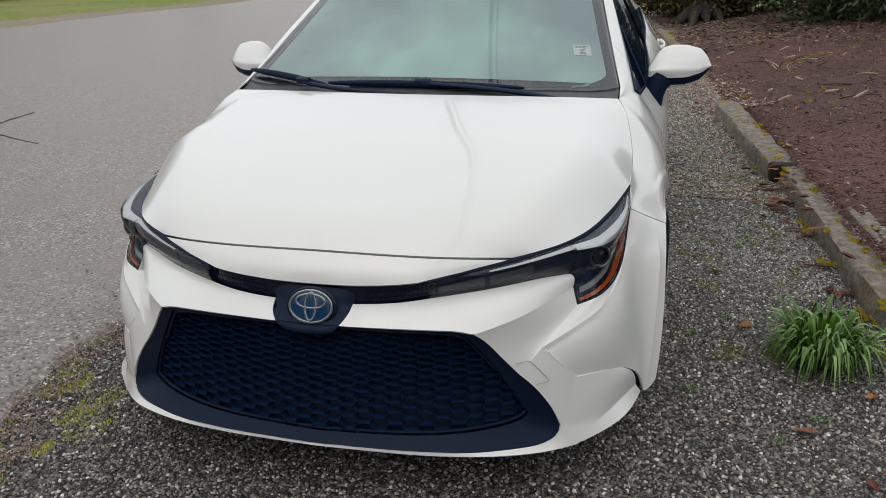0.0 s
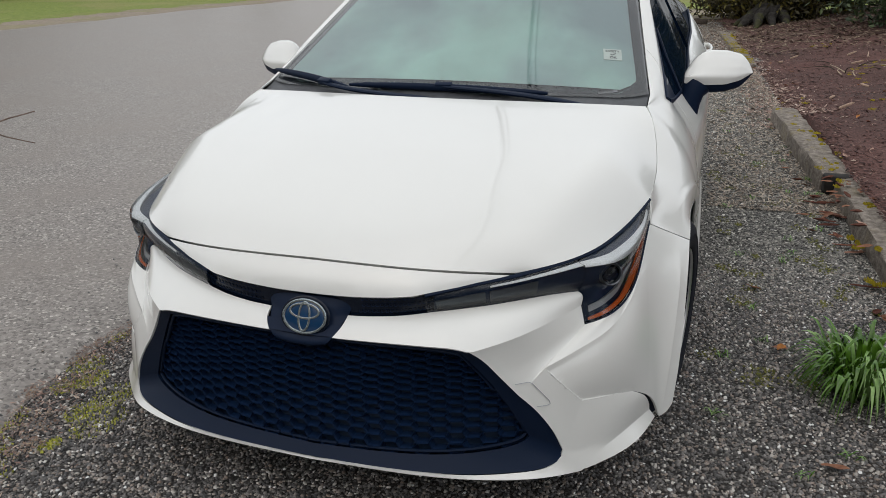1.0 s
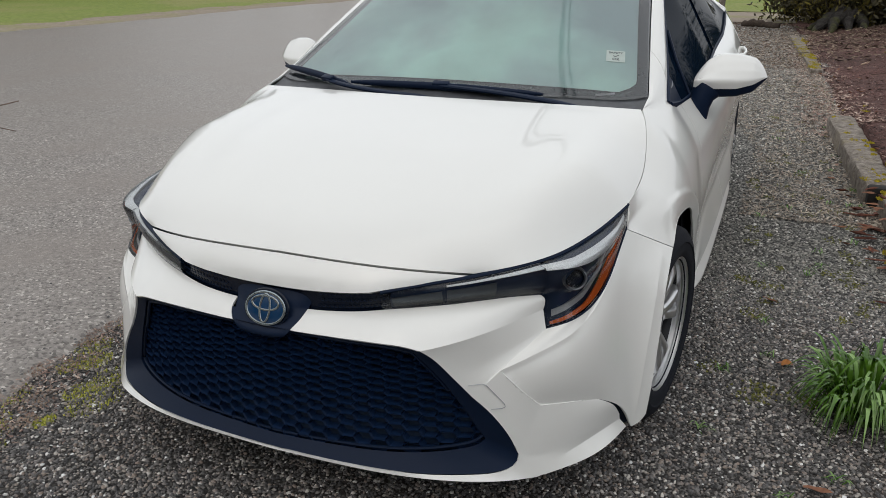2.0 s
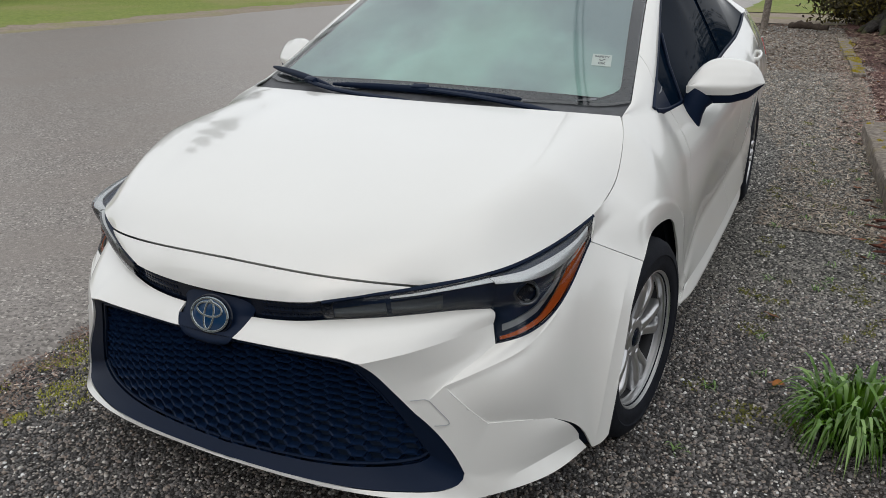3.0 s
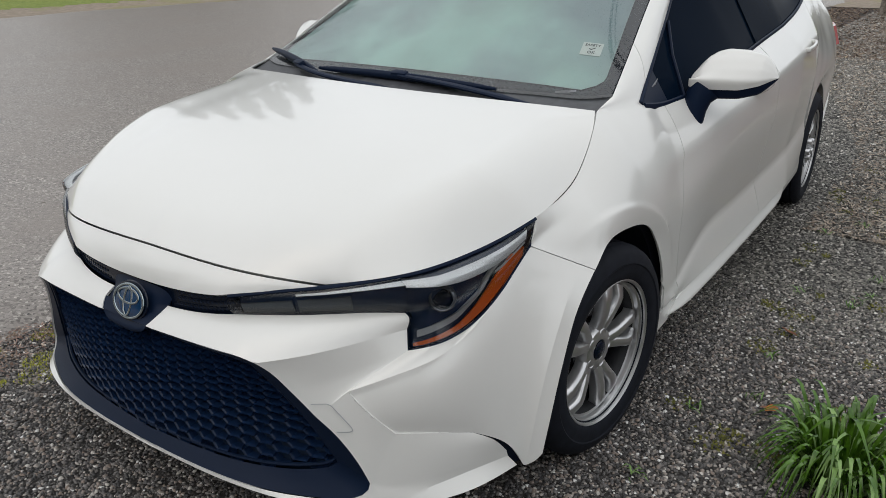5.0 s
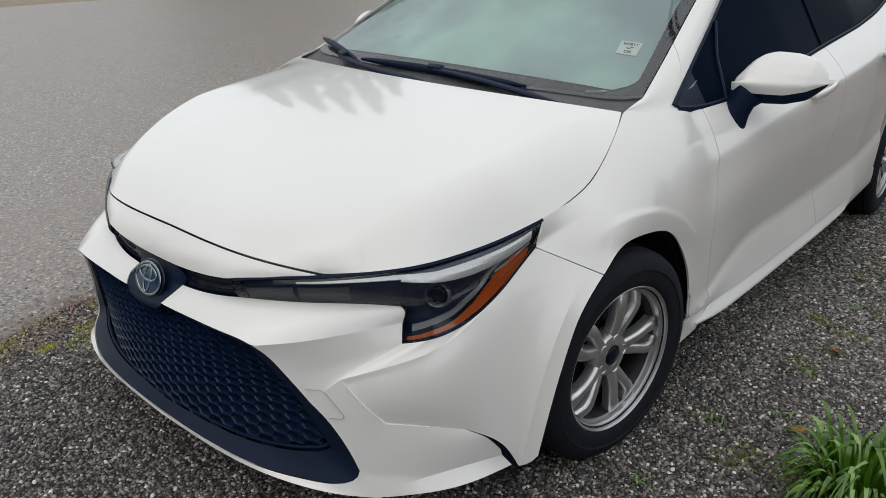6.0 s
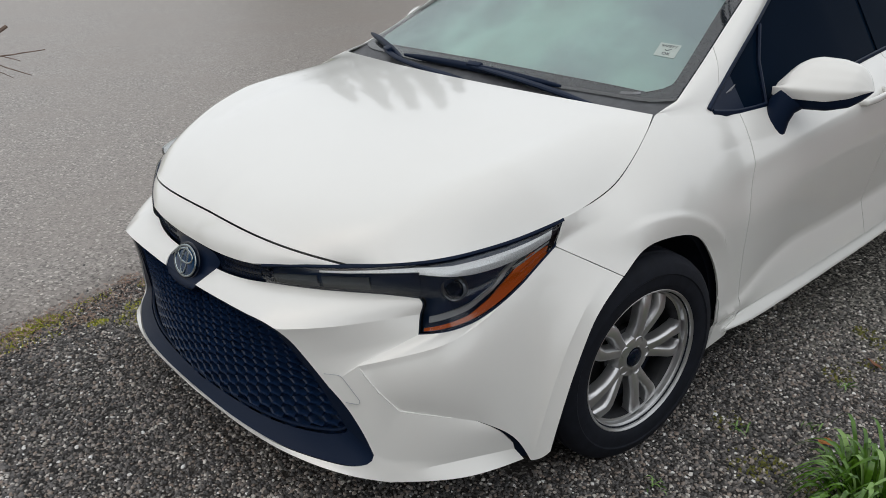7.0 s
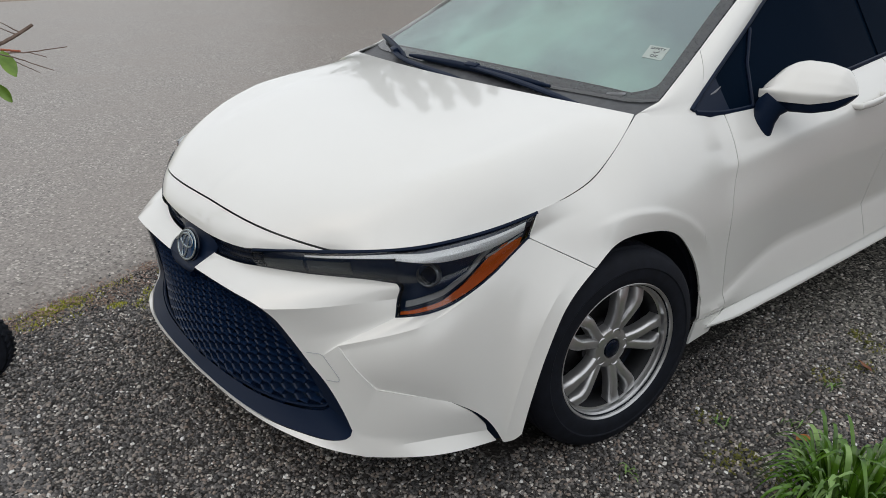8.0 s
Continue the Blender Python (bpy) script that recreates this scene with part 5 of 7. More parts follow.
# ---- the ground: gravel, road, verge, mulch bed ----
def ramp_material(name, scale, stops, rough, bump, bump_scale, voronoi=False, spec=0.3, patch=None, bump_distance=0.004):
    """Colour from a noise or cell pattern through a ramp, with relief from the same scale and larger stains."""
    m = bpy.data.materials.new(name)
    m.use_nodes = True
    t = m.node_tree
    b = t.nodes["Principled BSDF"]
    b.inputs["Roughness"].default_value = rough
    b.inputs["Specular IOR Level"].default_value = spec
    g = t.nodes.new("ShaderNodeTexCoord")
    if voronoi:
        n = t.nodes.new("ShaderNodeTexVoronoi")
        n.inputs["Scale"].default_value = scale
        src = n.outputs["Color"]
        sep = t.nodes.new("ShaderNodeSeparateColor")
        t.links.new(src, sep.inputs[0])
        src = sep.outputs[0]
    else:
        n = t.nodes.new("ShaderNodeTexNoise")
        n.inputs["Scale"].default_value = scale
        n.inputs["Detail"].default_value = 8
        n.inputs["Roughness"].default_value = 0.65
        src = n.outputs["Fac"]
    t.links.new(g.outputs["Object"], n.inputs["Vector"])
    r = t.nodes.new("ShaderNodeValToRGB")
    while len(r.color_ramp.elements) < len(stops):
        r.color_ramp.elements.new(0.5)
    for e, (p, c) in zip(r.color_ramp.elements, stops):
        e.position, e.color = p, (*c, 1)
    t.links.new(src, r.inputs[0])
    col = r.outputs[0]
    if patch is not None:
        n2 = t.nodes.new("ShaderNodeTexNoise")
        n2.inputs["Scale"].default_value = patch[0]
        n2.inputs["Detail"].default_value = 5
        t.links.new(g.outputs["Object"], n2.inputs["Vector"])
        mr = t.nodes.new("ShaderNodeMapRange")
        mr.inputs["From Min"].default_value, mr.inputs["From Max"].default_value = patch[1], patch[2]
        mr.inputs["To Max"].default_value = patch[3]
        t.links.new(n2.outputs["Fac"], mr.inputs["Value"])
        mx = t.nodes.new("ShaderNodeMixRGB")
        mx.inputs["Color2"].default_value = (*patch[4], 1)
        t.links.new(mr.outputs[0], mx.inputs["Fac"])
        t.links.new(col, mx.inputs["Color1"])
        col = mx.outputs[0]
    t.links.new(col, b.inputs["Base Color"])
    n3 = t.nodes.new("ShaderNodeTexNoise")
    n3.inputs["Scale"].default_value = bump_scale
    n3.inputs["Detail"].default_value = 6
    t.links.new(g.outputs["Object"], n3.inputs["Vector"])
    bp = t.nodes.new("ShaderNodeBump")
    bp.inputs["Strength"].default_value = bump
    bp.inputs["Distance"].default_value = bump_distance
    t.links.new(n3.outputs["Fac"], bp.inputs["Height"])
    t.links.new(bp.outputs[0], b.inputs["Normal"])
    return m


def island_material(name, stops, rough, spec=0.3, grain=0.0, grain_scale=300):
    """Every loose piece takes its own colour from the ramp."""
    m = bpy.data.materials.new(name)
    m.use_nodes = True
    t = m.node_tree
    b = t.nodes["Principled BSDF"]
    b.inputs["Roughness"].default_value = rough
    b.inputs["Specular IOR Level"].default_value = spec
    g = t.nodes.new("ShaderNodeNewGeometry")
    r = t.nodes.new("ShaderNodeValToRGB")
    while len(r.color_ramp.elements) < len(stops):
        r.color_ramp.elements.new(0.5)
    for e, (p, c) in zip(r.color_ramp.elements, stops):
        e.position, e.color = p, (*c, 1)
    t.links.new(g.outputs["Random Per Island"], r.inputs[0])
    col = r.outputs[0]
    if grain > 0:
        tc = t.nodes.new("ShaderNodeTexCoord")
        n = t.nodes.new("ShaderNodeTexNoise")
        n.inputs["Scale"].default_value = grain_scale
        t.links.new(tc.outputs["Object"], n.inputs["Vector"])
        mr = t.nodes.new("ShaderNodeMapRange")
        mr.inputs["To Min"].default_value, mr.inputs["To Max"].default_value = 1 - grain, 1 + grain
        t.links.new(n.outputs["Fac"], mr.inputs["Value"])
        vm = t.nodes.new("ShaderNodeVectorMath")
        vm.operation = "SCALE"
        t.links.new(col, vm.inputs[0])
        t.links.new(mr.outputs[0], vm.inputs["Scale"])
        col = vm.outputs[0]
    t.links.new(col, b.inputs["Base Color"])
    return m


def surface(name, xs, ys, height, mat, label, category):
    vs = [(x, y, height(x, y)) for y in ys for x in xs]
    n = len(xs)
    fs = [(j * n + i, j * n + i + 1, (j + 1) * n + i + 1, (j + 1) * n + i) for j in range(len(ys) - 1) for i in range(n - 1)]
    return tagged(mesh_object(name, vs, fs, mat), label, category, kind="structure")


# Bed coloured near black so gaps between stones look shaded.
GRAVEL = ramp_material("gravel_bed", 150, [(0.0, (0.009, 0.009, 0.009)), (0.5, (0.030, 0.028, 0.027)), (0.85, (0.075, 0.070, 0.067)), (1.0, (0.193, 0.185, 0.171))], 0.85, 0.9, 120, voronoi=True, patch=(0.9, 0.52, 0.72, 0.35, (0.075, 0.053, 0.040)))
ASPHALT = ramp_material("worn_asphalt", 95, [(0.0, (0.095, 0.083, 0.075)), (0.30, (0.205, 0.186, 0.170)), (0.86, (0.295, 0.268, 0.246)), (0.95, (0.41, 0.38, 0.35)), (1.0, (0.60, 0.56, 0.52))], 0.44, 0.7, 150, voronoi=True, spec=0.5, patch=(1.1, 0.40, 0.68, 0.7, (0.235, 0.206, 0.184)))
VERGE = ramp_material("bare_verge", 9, [(0.3, (0.187, 0.149, 0.116)), (0.7, (0.330, 0.281, 0.226))], 0.95, 0.6, 60, patch=(0.8, 0.50, 0.66, 0.6, (0.220, 0.220, 0.077)))
LAWN = ramp_material("lawn_soil", 9, [(0.3, (0.116, 0.165, 0.033)), (0.7, (0.253, 0.297, 0.072))], 0.9, 0.8, 60, patch=(0.30, 0.48, 0.66, 0.6, (0.275, 0.242, 0.110)), bump_distance=0.02)
MULCH = ramp_material("bark_mulch", 55, [(0.25, (0.042, 0.023, 0.021)), (0.55, (0.131, 0.064, 0.055)), (0.8, (0.246, 0.126, 0.105))], 0.9, 1.0, 45, patch=(0.55, 0.42, 0.66, 0.75, (0.050, 0.033, 0.030)), bump_distance=0.012)


def road_edge(y):
    return -1.22 - 0.17 * max(-1.2, min(y, 2.0)) + 0.05 * math.sin(2.1 * y) + 0.03 * math.sin(5.3 * y + 1)


def far_edge(y):
    return -13.9 - 0.012 * max(0, y) + 0.15 * math.sin(0.6 * y) + 0.06 * math.sin(2.3 * y)


ground = surface("ground", [-900, -300, -80, -20, -6, -3, 0, 3, 6, 12, 60, 300, 900], [-900, -300, -60, -12, -6, -3, 0, 3, 6, 12, 20, 60, 300, 900], lambda x, y: 0.0, GRAVEL, "dark grey gravel ground with scattered weeds", "ground")
ys = [-40, -20, -10, -6, -4] + list(np.arange(-3, 26, 0.12)) + [27, 29, 32, 40, 60]
vs, fs = [], []
for y in ys:
    a, b = far_edge(y), road_edge(y)
    for k, f in enumerate((0, 0.3, 0.6, 0.85, 0.97, 0.995, 1.0)):
        vs.append((a + (b - a) * f, y, 0.028 if k < 6 else 0.002))
for j in range(len(ys) - 1):
    for i in range(6):
        fs.append((j * 7 + i, j * 7 + i + 1, (j + 1) * 7 + i + 1, (j + 1) * 7 + i))
tagged(mesh_object("road", vs, fs, ASPHALT), "worn grey asphalt road with a ragged edge", "road", kind="structure")
vs, fs = [], []
for y in ys:
    a = far_edge(y)
    for x in (a - 2.6, a - 1.2, a + 0.15):
        vs.append((x, y, 0.020 if x > a else 0.034))
for j in range(len(ys) - 1):
    for i in range(2):
        fs.append((j * 3 + i, j * 3 + i + 1, (j + 1) * 3 + i + 1, (j + 1) * 3 + i))
tagged(mesh_object("verge", vs, fs, VERGE), "bare brown gravel verge along the road", "verge", kind="structure")
vs, fs = [], []
for y in ys:
    a = far_edge(y) - 1.0 - 0.75 * min(1, max(0, y / 8)) + 0.16 * math.sin(1.7 * y) + 0.5 * noise.noise(Vector((0.4, y * 1.9, 2))) + 0.35 * noise.noise(Vector((3.4, y * 6.1, 2)))
    for x, z in ((-60, 0.3), (a - 6, 0.10), (a - 1, 0.055), (a, 0.0345)):
        vs.append((x, y, z))
for j in range(len(ys) - 1):
    for i in range(3):
        fs.append((j * 4 + i, j * 4 + i + 1, (j + 1) * 4 + i + 1, (j + 1) * 4 + i))
tagged(mesh_object("lawn", vs, fs, LAWN), "green lawn beyond the road", "lawn", kind="structure")
surface("lawn", [-2.6, -1, 3, 8, 20], [21.5, 24, 30, 45, 70], lambda x, y: 0.03 + 0.01 * math.sin(x) * (y > 22), LAWN, "green lawn behind the parking strip", "lawn")
surface("verge", [-2.4, -1, 3, 8, 20], [17.6, 18.4, 20, 21.7], lambda x, y: 0.012, VERGE, "bare brown drive beside the lawn", "verge")


def bed_edge(y):
    if y < 5.2:
        return 1.80 - 0.035 * y - 0.02 * math.sin(y)
    return 1.62 - 0.045 * (y - 5.2) + 0.02 * math.sin(y)


def bed_height(x, y):
    d = max(0.0, x - bed_edge(y))
    base = 0.14 if y < 4.9 else 0.14 * (max(0.15, 1 - (y - 5.3) / 2) if y > 5.3 else 1) * (1 - math.exp(-d / 0.22))
    return base + 0.10 * d * (1 - math.exp(-d)) + 0.035 * noise.noise(Vector((x * 1.3, y * 1.3, 0))) + 0.012 * noise.noise(Vector((x * 7, y * 7, 3)))


vs, fs = [], []
by = list(np.arange(-4, 18.2, 0.11))
bo = [0.0, 0.08, 0.2, 0.35, 0.5, 0.7, 0.9, 1.1, 1.35, 1.6, 1.9, 2.2, 2.6, 3.0, 3.6, 4.3, 5.2, 6.5, 8.5, 12.0]
for y in by:
    e = bed_edge(y) + 0.02
    for d in bo:
        vs.append((e + d, y, bed_height(e + d, y) if d > 0 else 0.0))
for j in range(len(by) - 1):
    for i in range(len(bo) - 1):
        n = len(bo)
        fs.append((j * n + i, j * n + i + 1, (j + 1) * n + i + 1, (j + 1) * n + i))
tagged(mesh_object("mulch_bed", vs, fs, MULCH), "reddish-brown bark mulch bed", "mulch", kind="structure")

# loose stones of the gravel, and the mulch chips
def scatter(name, n, where, size, squash, mat, label, category, seed, sides="stone", grow=0.0):
    rng = np.random.default_rng(seed)
    x, y, z = where(rng, n)
    n = len(x)
    if sides == "stone":
        base = np.array([(1, 0, 0), (0.3, 0.95, 0), (-0.8, 0.6, 0), (-0.8, -0.6, 0), (0.3, -0.95, 0), (0.1, 0.0, 0.95)])
        tri = np.array([(0, 1, 5), (1, 2, 5), (2, 3, 5), (3, 4, 5), (4, 0, 5)])
    elif sides == "pebble":
        ring = [(math.cos(q * 1.2566), math.sin(q * 1.2566)) for q in range(5)]
        base = np.array([(0.95 * c, 0.80 * d, -0.25) for c, d in ring] + [(0.86 * c, 0.72 * d, 0.42) for c, d in ring] + [(0.0, 0.0, 0.78)])
        tri = np.array([t for q in range(5) for t in ((q, (q + 1) % 5, 5 + q), ((q + 1) % 5, 5 + (q + 1) % 5, 5 + q), (5 + q, 5 + (q + 1) % 5, 10))])
    else:
        base = np.array([(1, 0.25, 0.1), (1, -0.25, 0), (-1, -0.3, 0.1), (-1, 0.3, 0), (0.0, 0.0, 0.35)])
        tri = np.array([(0, 1, 4), (1, 2, 4), (2, 3, 4), (3, 0, 4)])
    k = len(base)
    s = size[0] + (size[1] - size[0]) * rng.random(n) ** 2.2
    s = s * (1 + grow * np.clip(y - 1, 0, 12))
    a = rng.random(n) * 6.283
    jit = 1 + 0.75 * (rng.random((n, k, 3)) - 0.5)
    p = base[None] * jit * s[:, None, None]
    p[:, :, 2] *= squash * (0.7 + 0.6 * rng.random(n))[:, None]
    tx, ty = (rng.random(n) - 0.5) * 0.9, (rng.random(n) - 0.5) * 0.9
    p[:, :, 2] += p[:, :, 0] * tx[:, None] + p[:, :, 1] * ty[:, None]
    c, q = np.cos(a)[:, None], np.sin(a)[:, None]
    px, py = p[:, :, 0] * c - p[:, :, 1] * q, p[:, :, 0] * q + p[:, :, 1] * c
    p[:, :, 0], p[:, :, 1] = px + x[:, None], py + y[:, None]
    p[:, :, 2] += z[:, None] + (s * squash * 0.15)[:, None]
    v = p.reshape(-1, 3)
    f = (tri[None] + (np.arange(n) * k)[:, None, None]).reshape(-1)
    me = bpy.data.meshes.new(name)
    nf = len(f) // 3
    me.vertices.add(len(v))
    me.vertices.foreach_set("co", v.astype(np.float32).ravel())
    me.loops.add(len(f))
    me.loops.foreach_set("vertex_index", f.astype(np.int32))
    me.polygons.add(nf)
    me.polygons.foreach_set("loop_start", np.arange(0, nf * 3, 3, dtype=np.int32))
    me.polygons.foreach_set("use_smooth", np.ones(nf, dtype=bool))
    me.update(calc_edges=True)
    me.materials.append(mat)
    return tagged(new(name, me), label, category, kind="stuff")


edge_y = np.linspace(-4, 20, 400)
edge_road, edge_bed = np.array([road_edge(y) for y in edge_y]), np.array([bed_edge(y) for y in edge_y])


def gravel_near(rng, n):
    x, y = rng.uniform(-1.7, 1.95, n), rng.uniform(-1.45, 1.6, n)
    m = (x > np.interp(y, edge_y, edge_road) - 0.06 * rng.random(n)) & (x < np.interp(y, edge_y, edge_bed) - 0.02)
    m &= ~((np.abs(x) < 0.72) & (y > -0.35)) & (rng.random(n) < np.clip((1.6 - y) / 0.7, 0, 1)) & ~((x < -0.7) & (y > 0.6))
    return x[m], y[m], np.zeros(m.sum())


def gravel_far(rng, n):
    x, y = rng.uniform(-0.6, 2.3, n), 0.8 + 16.0 * rng.random(n) ** 2.2
    m = (x < np.interp(y, edge_y, edge_bed) - 0.02 + 0.25 * (y > 5.4)) & ((x > 0.62) | (y > 3.9)) & (rng.random(n) < np.clip((y - 0.8) / 0.6, 0, 1))
    return x[m], y[m], np.zeros(m.sum())


def gravel_behind(rng, n):
    x, y = rng.uniform(-1.7, 1.95, n), -4.6 + 3.25 * rng.random(n) ** 0.7
    m = (x > np.interp(y, edge_y, edge_road)) & (x < np.interp(y, edge_y, edge_bed) - 0.02)
    return x[m], y[m], np.zeros(m.sum())


def gravel_sparse(rng, n):
    x = rng.uniform(-3.2, -1.1, n)
    y = rng.uniform(-2.2, 1.6, n)
    e = np.interp(y, edge_y, edge_road)
    m = (x < e + 0.1) & (rng.random(n) < np.exp((x - e) / 0.22))
    return x[m], y[m], np.full(m.sum(), 0.028)


STONE = island_material("gravel_stone", [(0.0, (0.024, 0.024, 0.026)), (0.35, (0.088, 0.084, 0.083)), (0.66, (0.20, 0.186, 0.178)), (0.78, (0.25, 0.195, 0.160)), (0.90, (0.37, 0.345, 0.315)), (0.965, (0.62, 0.59, 0.55)), (1.0, (0.84, 0.85, 0.85))], 0.34, spec=0.5, grain=0.35)
scatter("gravel", 170000, gravel_near, (0.0036, 0.0080), 0.80, STONE, "small dark grey gravel stones", "gravel", 3, sides="pebble")
# Far stones: the gravel's colours again, paler in the darks and less varied.
FARSTONE = island_material("pale_gravel_stone", [(0.0, (0.050, 0.049, 0.046)), (0.40, (0.130, 0.126, 0.112)), (0.75, (0.235, 0.222, 0.195)), (0.93, (0.38, 0.36, 0.32)), (1.0, (0.66, 0.64, 0.60))], 0.5, spec=0.4, grain=0.35)
scatter("gravel", 200000, gravel_far, (0.0040, 0.0088), 0.62, FARSTONE, "small dark grey gravel stones", "gravel", 4, grow=0.13)
scatter("gravel", 70000, gravel_behind, (0.0055, 0.011), 0.7, STONE, "small dark grey gravel stones", "gravel", 8)
scatter("gravel", 4000, gravel_sparse, (0.003, 0.008), 0.7, STONE, "loose stones strewn on the asphalt edge", "gravel", 5)


def on_bed(rng, n):
    y = -3.9 + 20.8 * rng.random(n)
    x = np.interp(y, edge_y, edge_bed) + 0.05 + (4.2 + 0.25 * np.maximum(0, y)) * rng.random(n) ** 1.4
    z = np.array([bed_height(a, b) for a, b in zip(x, y)])
    return x, y, z


CHIP = island_material("mulch_chip", [(0.0, (0.020, 0.012, 0.012)), (0.45, (0.090, 0.045, 0.040)), (0.86, (0.165, 0.088, 0.076)), (0.97, (0.24, 0.15, 0.125)), (1.0, (0.46, 0.37, 0.29))], 0.85, grain=0.3)
scatter("mulch", 120000, on_bed, (0.005, 0.020), 0.8, CHIP, "shredded reddish bark mulch", "mulch", 6, sides="chip")


# brown needles and crumbs along the ragged road edge, leaf litter beside the bed
def road_litter(rng, n):
    y = rng.uniform(-1.3, 2.2, n)
    x = np.interp(y, edge_y, edge_road) + 0.10 * rng.normal(size=n) + 0.02
    m = np.array([noise.noise(Vector((a * 3.2, b * 3.2, 9))) > -0.12 for a, b in zip(x, y)])
    return x[m], y[m], np.full(m.sum(), 0.016)


def bed_litter(rng, n):
    y = 4.6 + 9.0 * rng.random(n) ** 1.3
    x = np.interp(y, edge_y, edge_bed) - 0.04 + 0.16 * rng.normal(size=n)
    return x, y, np.where(x > np.interp(y, edge_y, edge_bed) + 0.02, np.array([bed_height(a, b) for a, b in zip(x, y)]), 0.0) + 0.006


def far_bed_litter(rng, n):
    y = 9.5 + 6.5 * rng.random(n)
    x = np.interp(y, edge_y, edge_bed) + 0.1 + 4.5 * rng.random(n)
    m = rng.random(n) < np.clip((y - 9.5) / 2.5, 0, 1)
    x, y = x[m], y[m]
    return x, y, np.array([bed_height(a, b) for a, b in zip(x, y)]) + 0.008


def drive_litter(rng, n):
    y = rng.uniform(9.0, 17.5, n)
    x = rng.uniform(-1.5, 1.4, n)
    return x, y, np.full(n, 0.006)


LITTER = island_material("brown_litter", [(0.0, (0.12, 0.075, 0.062)), (0.5, (0.28, 0.185, 0.155)), (0.85, (0.40, 0.29, 0.24)), (1.0, (0.58, 0.48, 0.40))], 0.85, grain=0.3)
DRYLEAF = island_material("dry_leaf_brown", [(0.0, (0.060, 0.038, 0.028)), (0.5, (0.13, 0.088, 0.065)), (0.85, (0.22, 0.16, 0.12)), (1.0, (0.36, 0.29, 0.21))], 0.85, grain=0.3)
scatter("leaf_litter", 9000, road_litter, (0.002, 0.0085), 0.4, LITTER, "reddish-brown needles along the road edge", "litter", 15, sides="chip")
scatter("leaf_litter", 5000, bed_litter, (0.008, 0.030), 0.4, LITTER, "dry brown leaf litter beside the bed", "litter", 16, sides="chip")
scatter("leaf_litter", 12000, far_bed_litter, (0.015, 0.05), 0.4, DRYLEAF, "dry grey-brown leaves over the back of the bed", "litter", 19, sides="chip")
scatter("leaf_litter", 16000, drive_litter, (0.012, 0.040), 0.4, DRYLEAF, "dry brown leaves strewn over the drive", "litter", 17, sides="chip")


def far_crumbs(rng, n):
    y = 2.2 + 13.0 * rng.random(n) ** 1.4
    x = np.interp(y, edge_y, edge_bed) - 1.5 * rng.random(n) ** 1.5
    m = (x > 0.95 - 0.25 * np.maximum(0, y - 4))
    return x[m], y[m], np.full(m.sum(), 0.007)


CRUMB = island_material("tan_crumbs", [(0.0, (0.13, 0.10, 0.08)), (0.5, (0.31, 0.255, 0.205)), (1.0, (0.52, 0.46, 0.38))], 0.85, grain=0.3)
scatter("leaf_litter", 34000, far_crumbs, (0.004, 0.015), 0.4, CRUMB, "tan leaf crumbs strewn over the gravel", "litter", 18, sides="chip", grow=0.06)

# ---- timber edging ----
TIMBER = ramp_material("weathered_timber", 22, [(0.25, (0.075, 0.062, 0.052)), (0.50, (0.205, 0.178, 0.152)), (0.78, (0.40, 0.355, 0.31))], 0.9, 1.0, 55, patch=(5.0, 0.54, 0.70, 0.55, (0.20, 0.165, 0.085)), bump_distance=0.014)
MOSS = ramp_material("yellow_moss", 60, [(0.25, (0.13, 0.105, 0.008)), (0.6, (0.36, 0.285, 0.016)), (0.9, (0.58, 0.46, 0.035))], 0.95, 1.0, 150, bump_distance=0.008)
ROT = material("rotten_wood_dark", (0.012, 0.010, 0.009), 0.9)


def rough_beam(a, b, width, height, seed, wave=0.008):
    """A sawn timber from a to b with worn, uneven faces."""
    a, b = Vector(a), Vector(b)
    d = b - a
    n = max(8, int(d.length / 0.05))
    side = Vector((d.y, -d.x, 0)).normalized()
    prof = [(-0.5, 0.0), (-0.5, 0.3), (-0.5, 0.62), (-0.49, 0.9), (-0.44, 0.98), (-0.2, 1.0), (0.05, 0.985), (0.2, 1.0), (0.44, 0.97), (0.49, 0.88), (0.5, 0.5), (0.5, 0.0)]
    bm = bmesh.new()
    rings = []
    for i in range(n + 1):
        p = a + d * (i / n)
        end = min(i, n - i) / n * d.length
        shrink = 1 - 0.10 * max(0, 1 - end / 0.06)
        ring = []
        for u, v in prof:
            q = p + side * (u * width * shrink) + Vector((0, 0, v * height * shrink))
            k = noise.noise(Vector((q.x * 9, q.y * 4 + seed * 7, q.z * 9 + seed))) * wave + noise.noise(Vector((u * 14, p.y * 2, seed + v * 11))) * wave * 0.7 + noise.noise(Vector((q.x * 31, q.y * 17 + seed, q.z * 31))) * 0.005
            ring.append(bm.verts.new(q + side * (k * (1 if u > 0 else -1)) + Vector((0, 0, k if v > 0.5 else 0))))
        rings.append(ring)
    for p, q in zip(rings, rings[1:]):
        for i in range(len(prof) - 1):
            bm.faces.new((p[i], p[i + 1], q[i + 1], q[i]))
    bm.faces.new(rings[0])
    bm.faces.new(rings[-1][::-1])
    bmesh.ops.recalc_face_normals(bm, faces=bm.faces[:])
    return bm


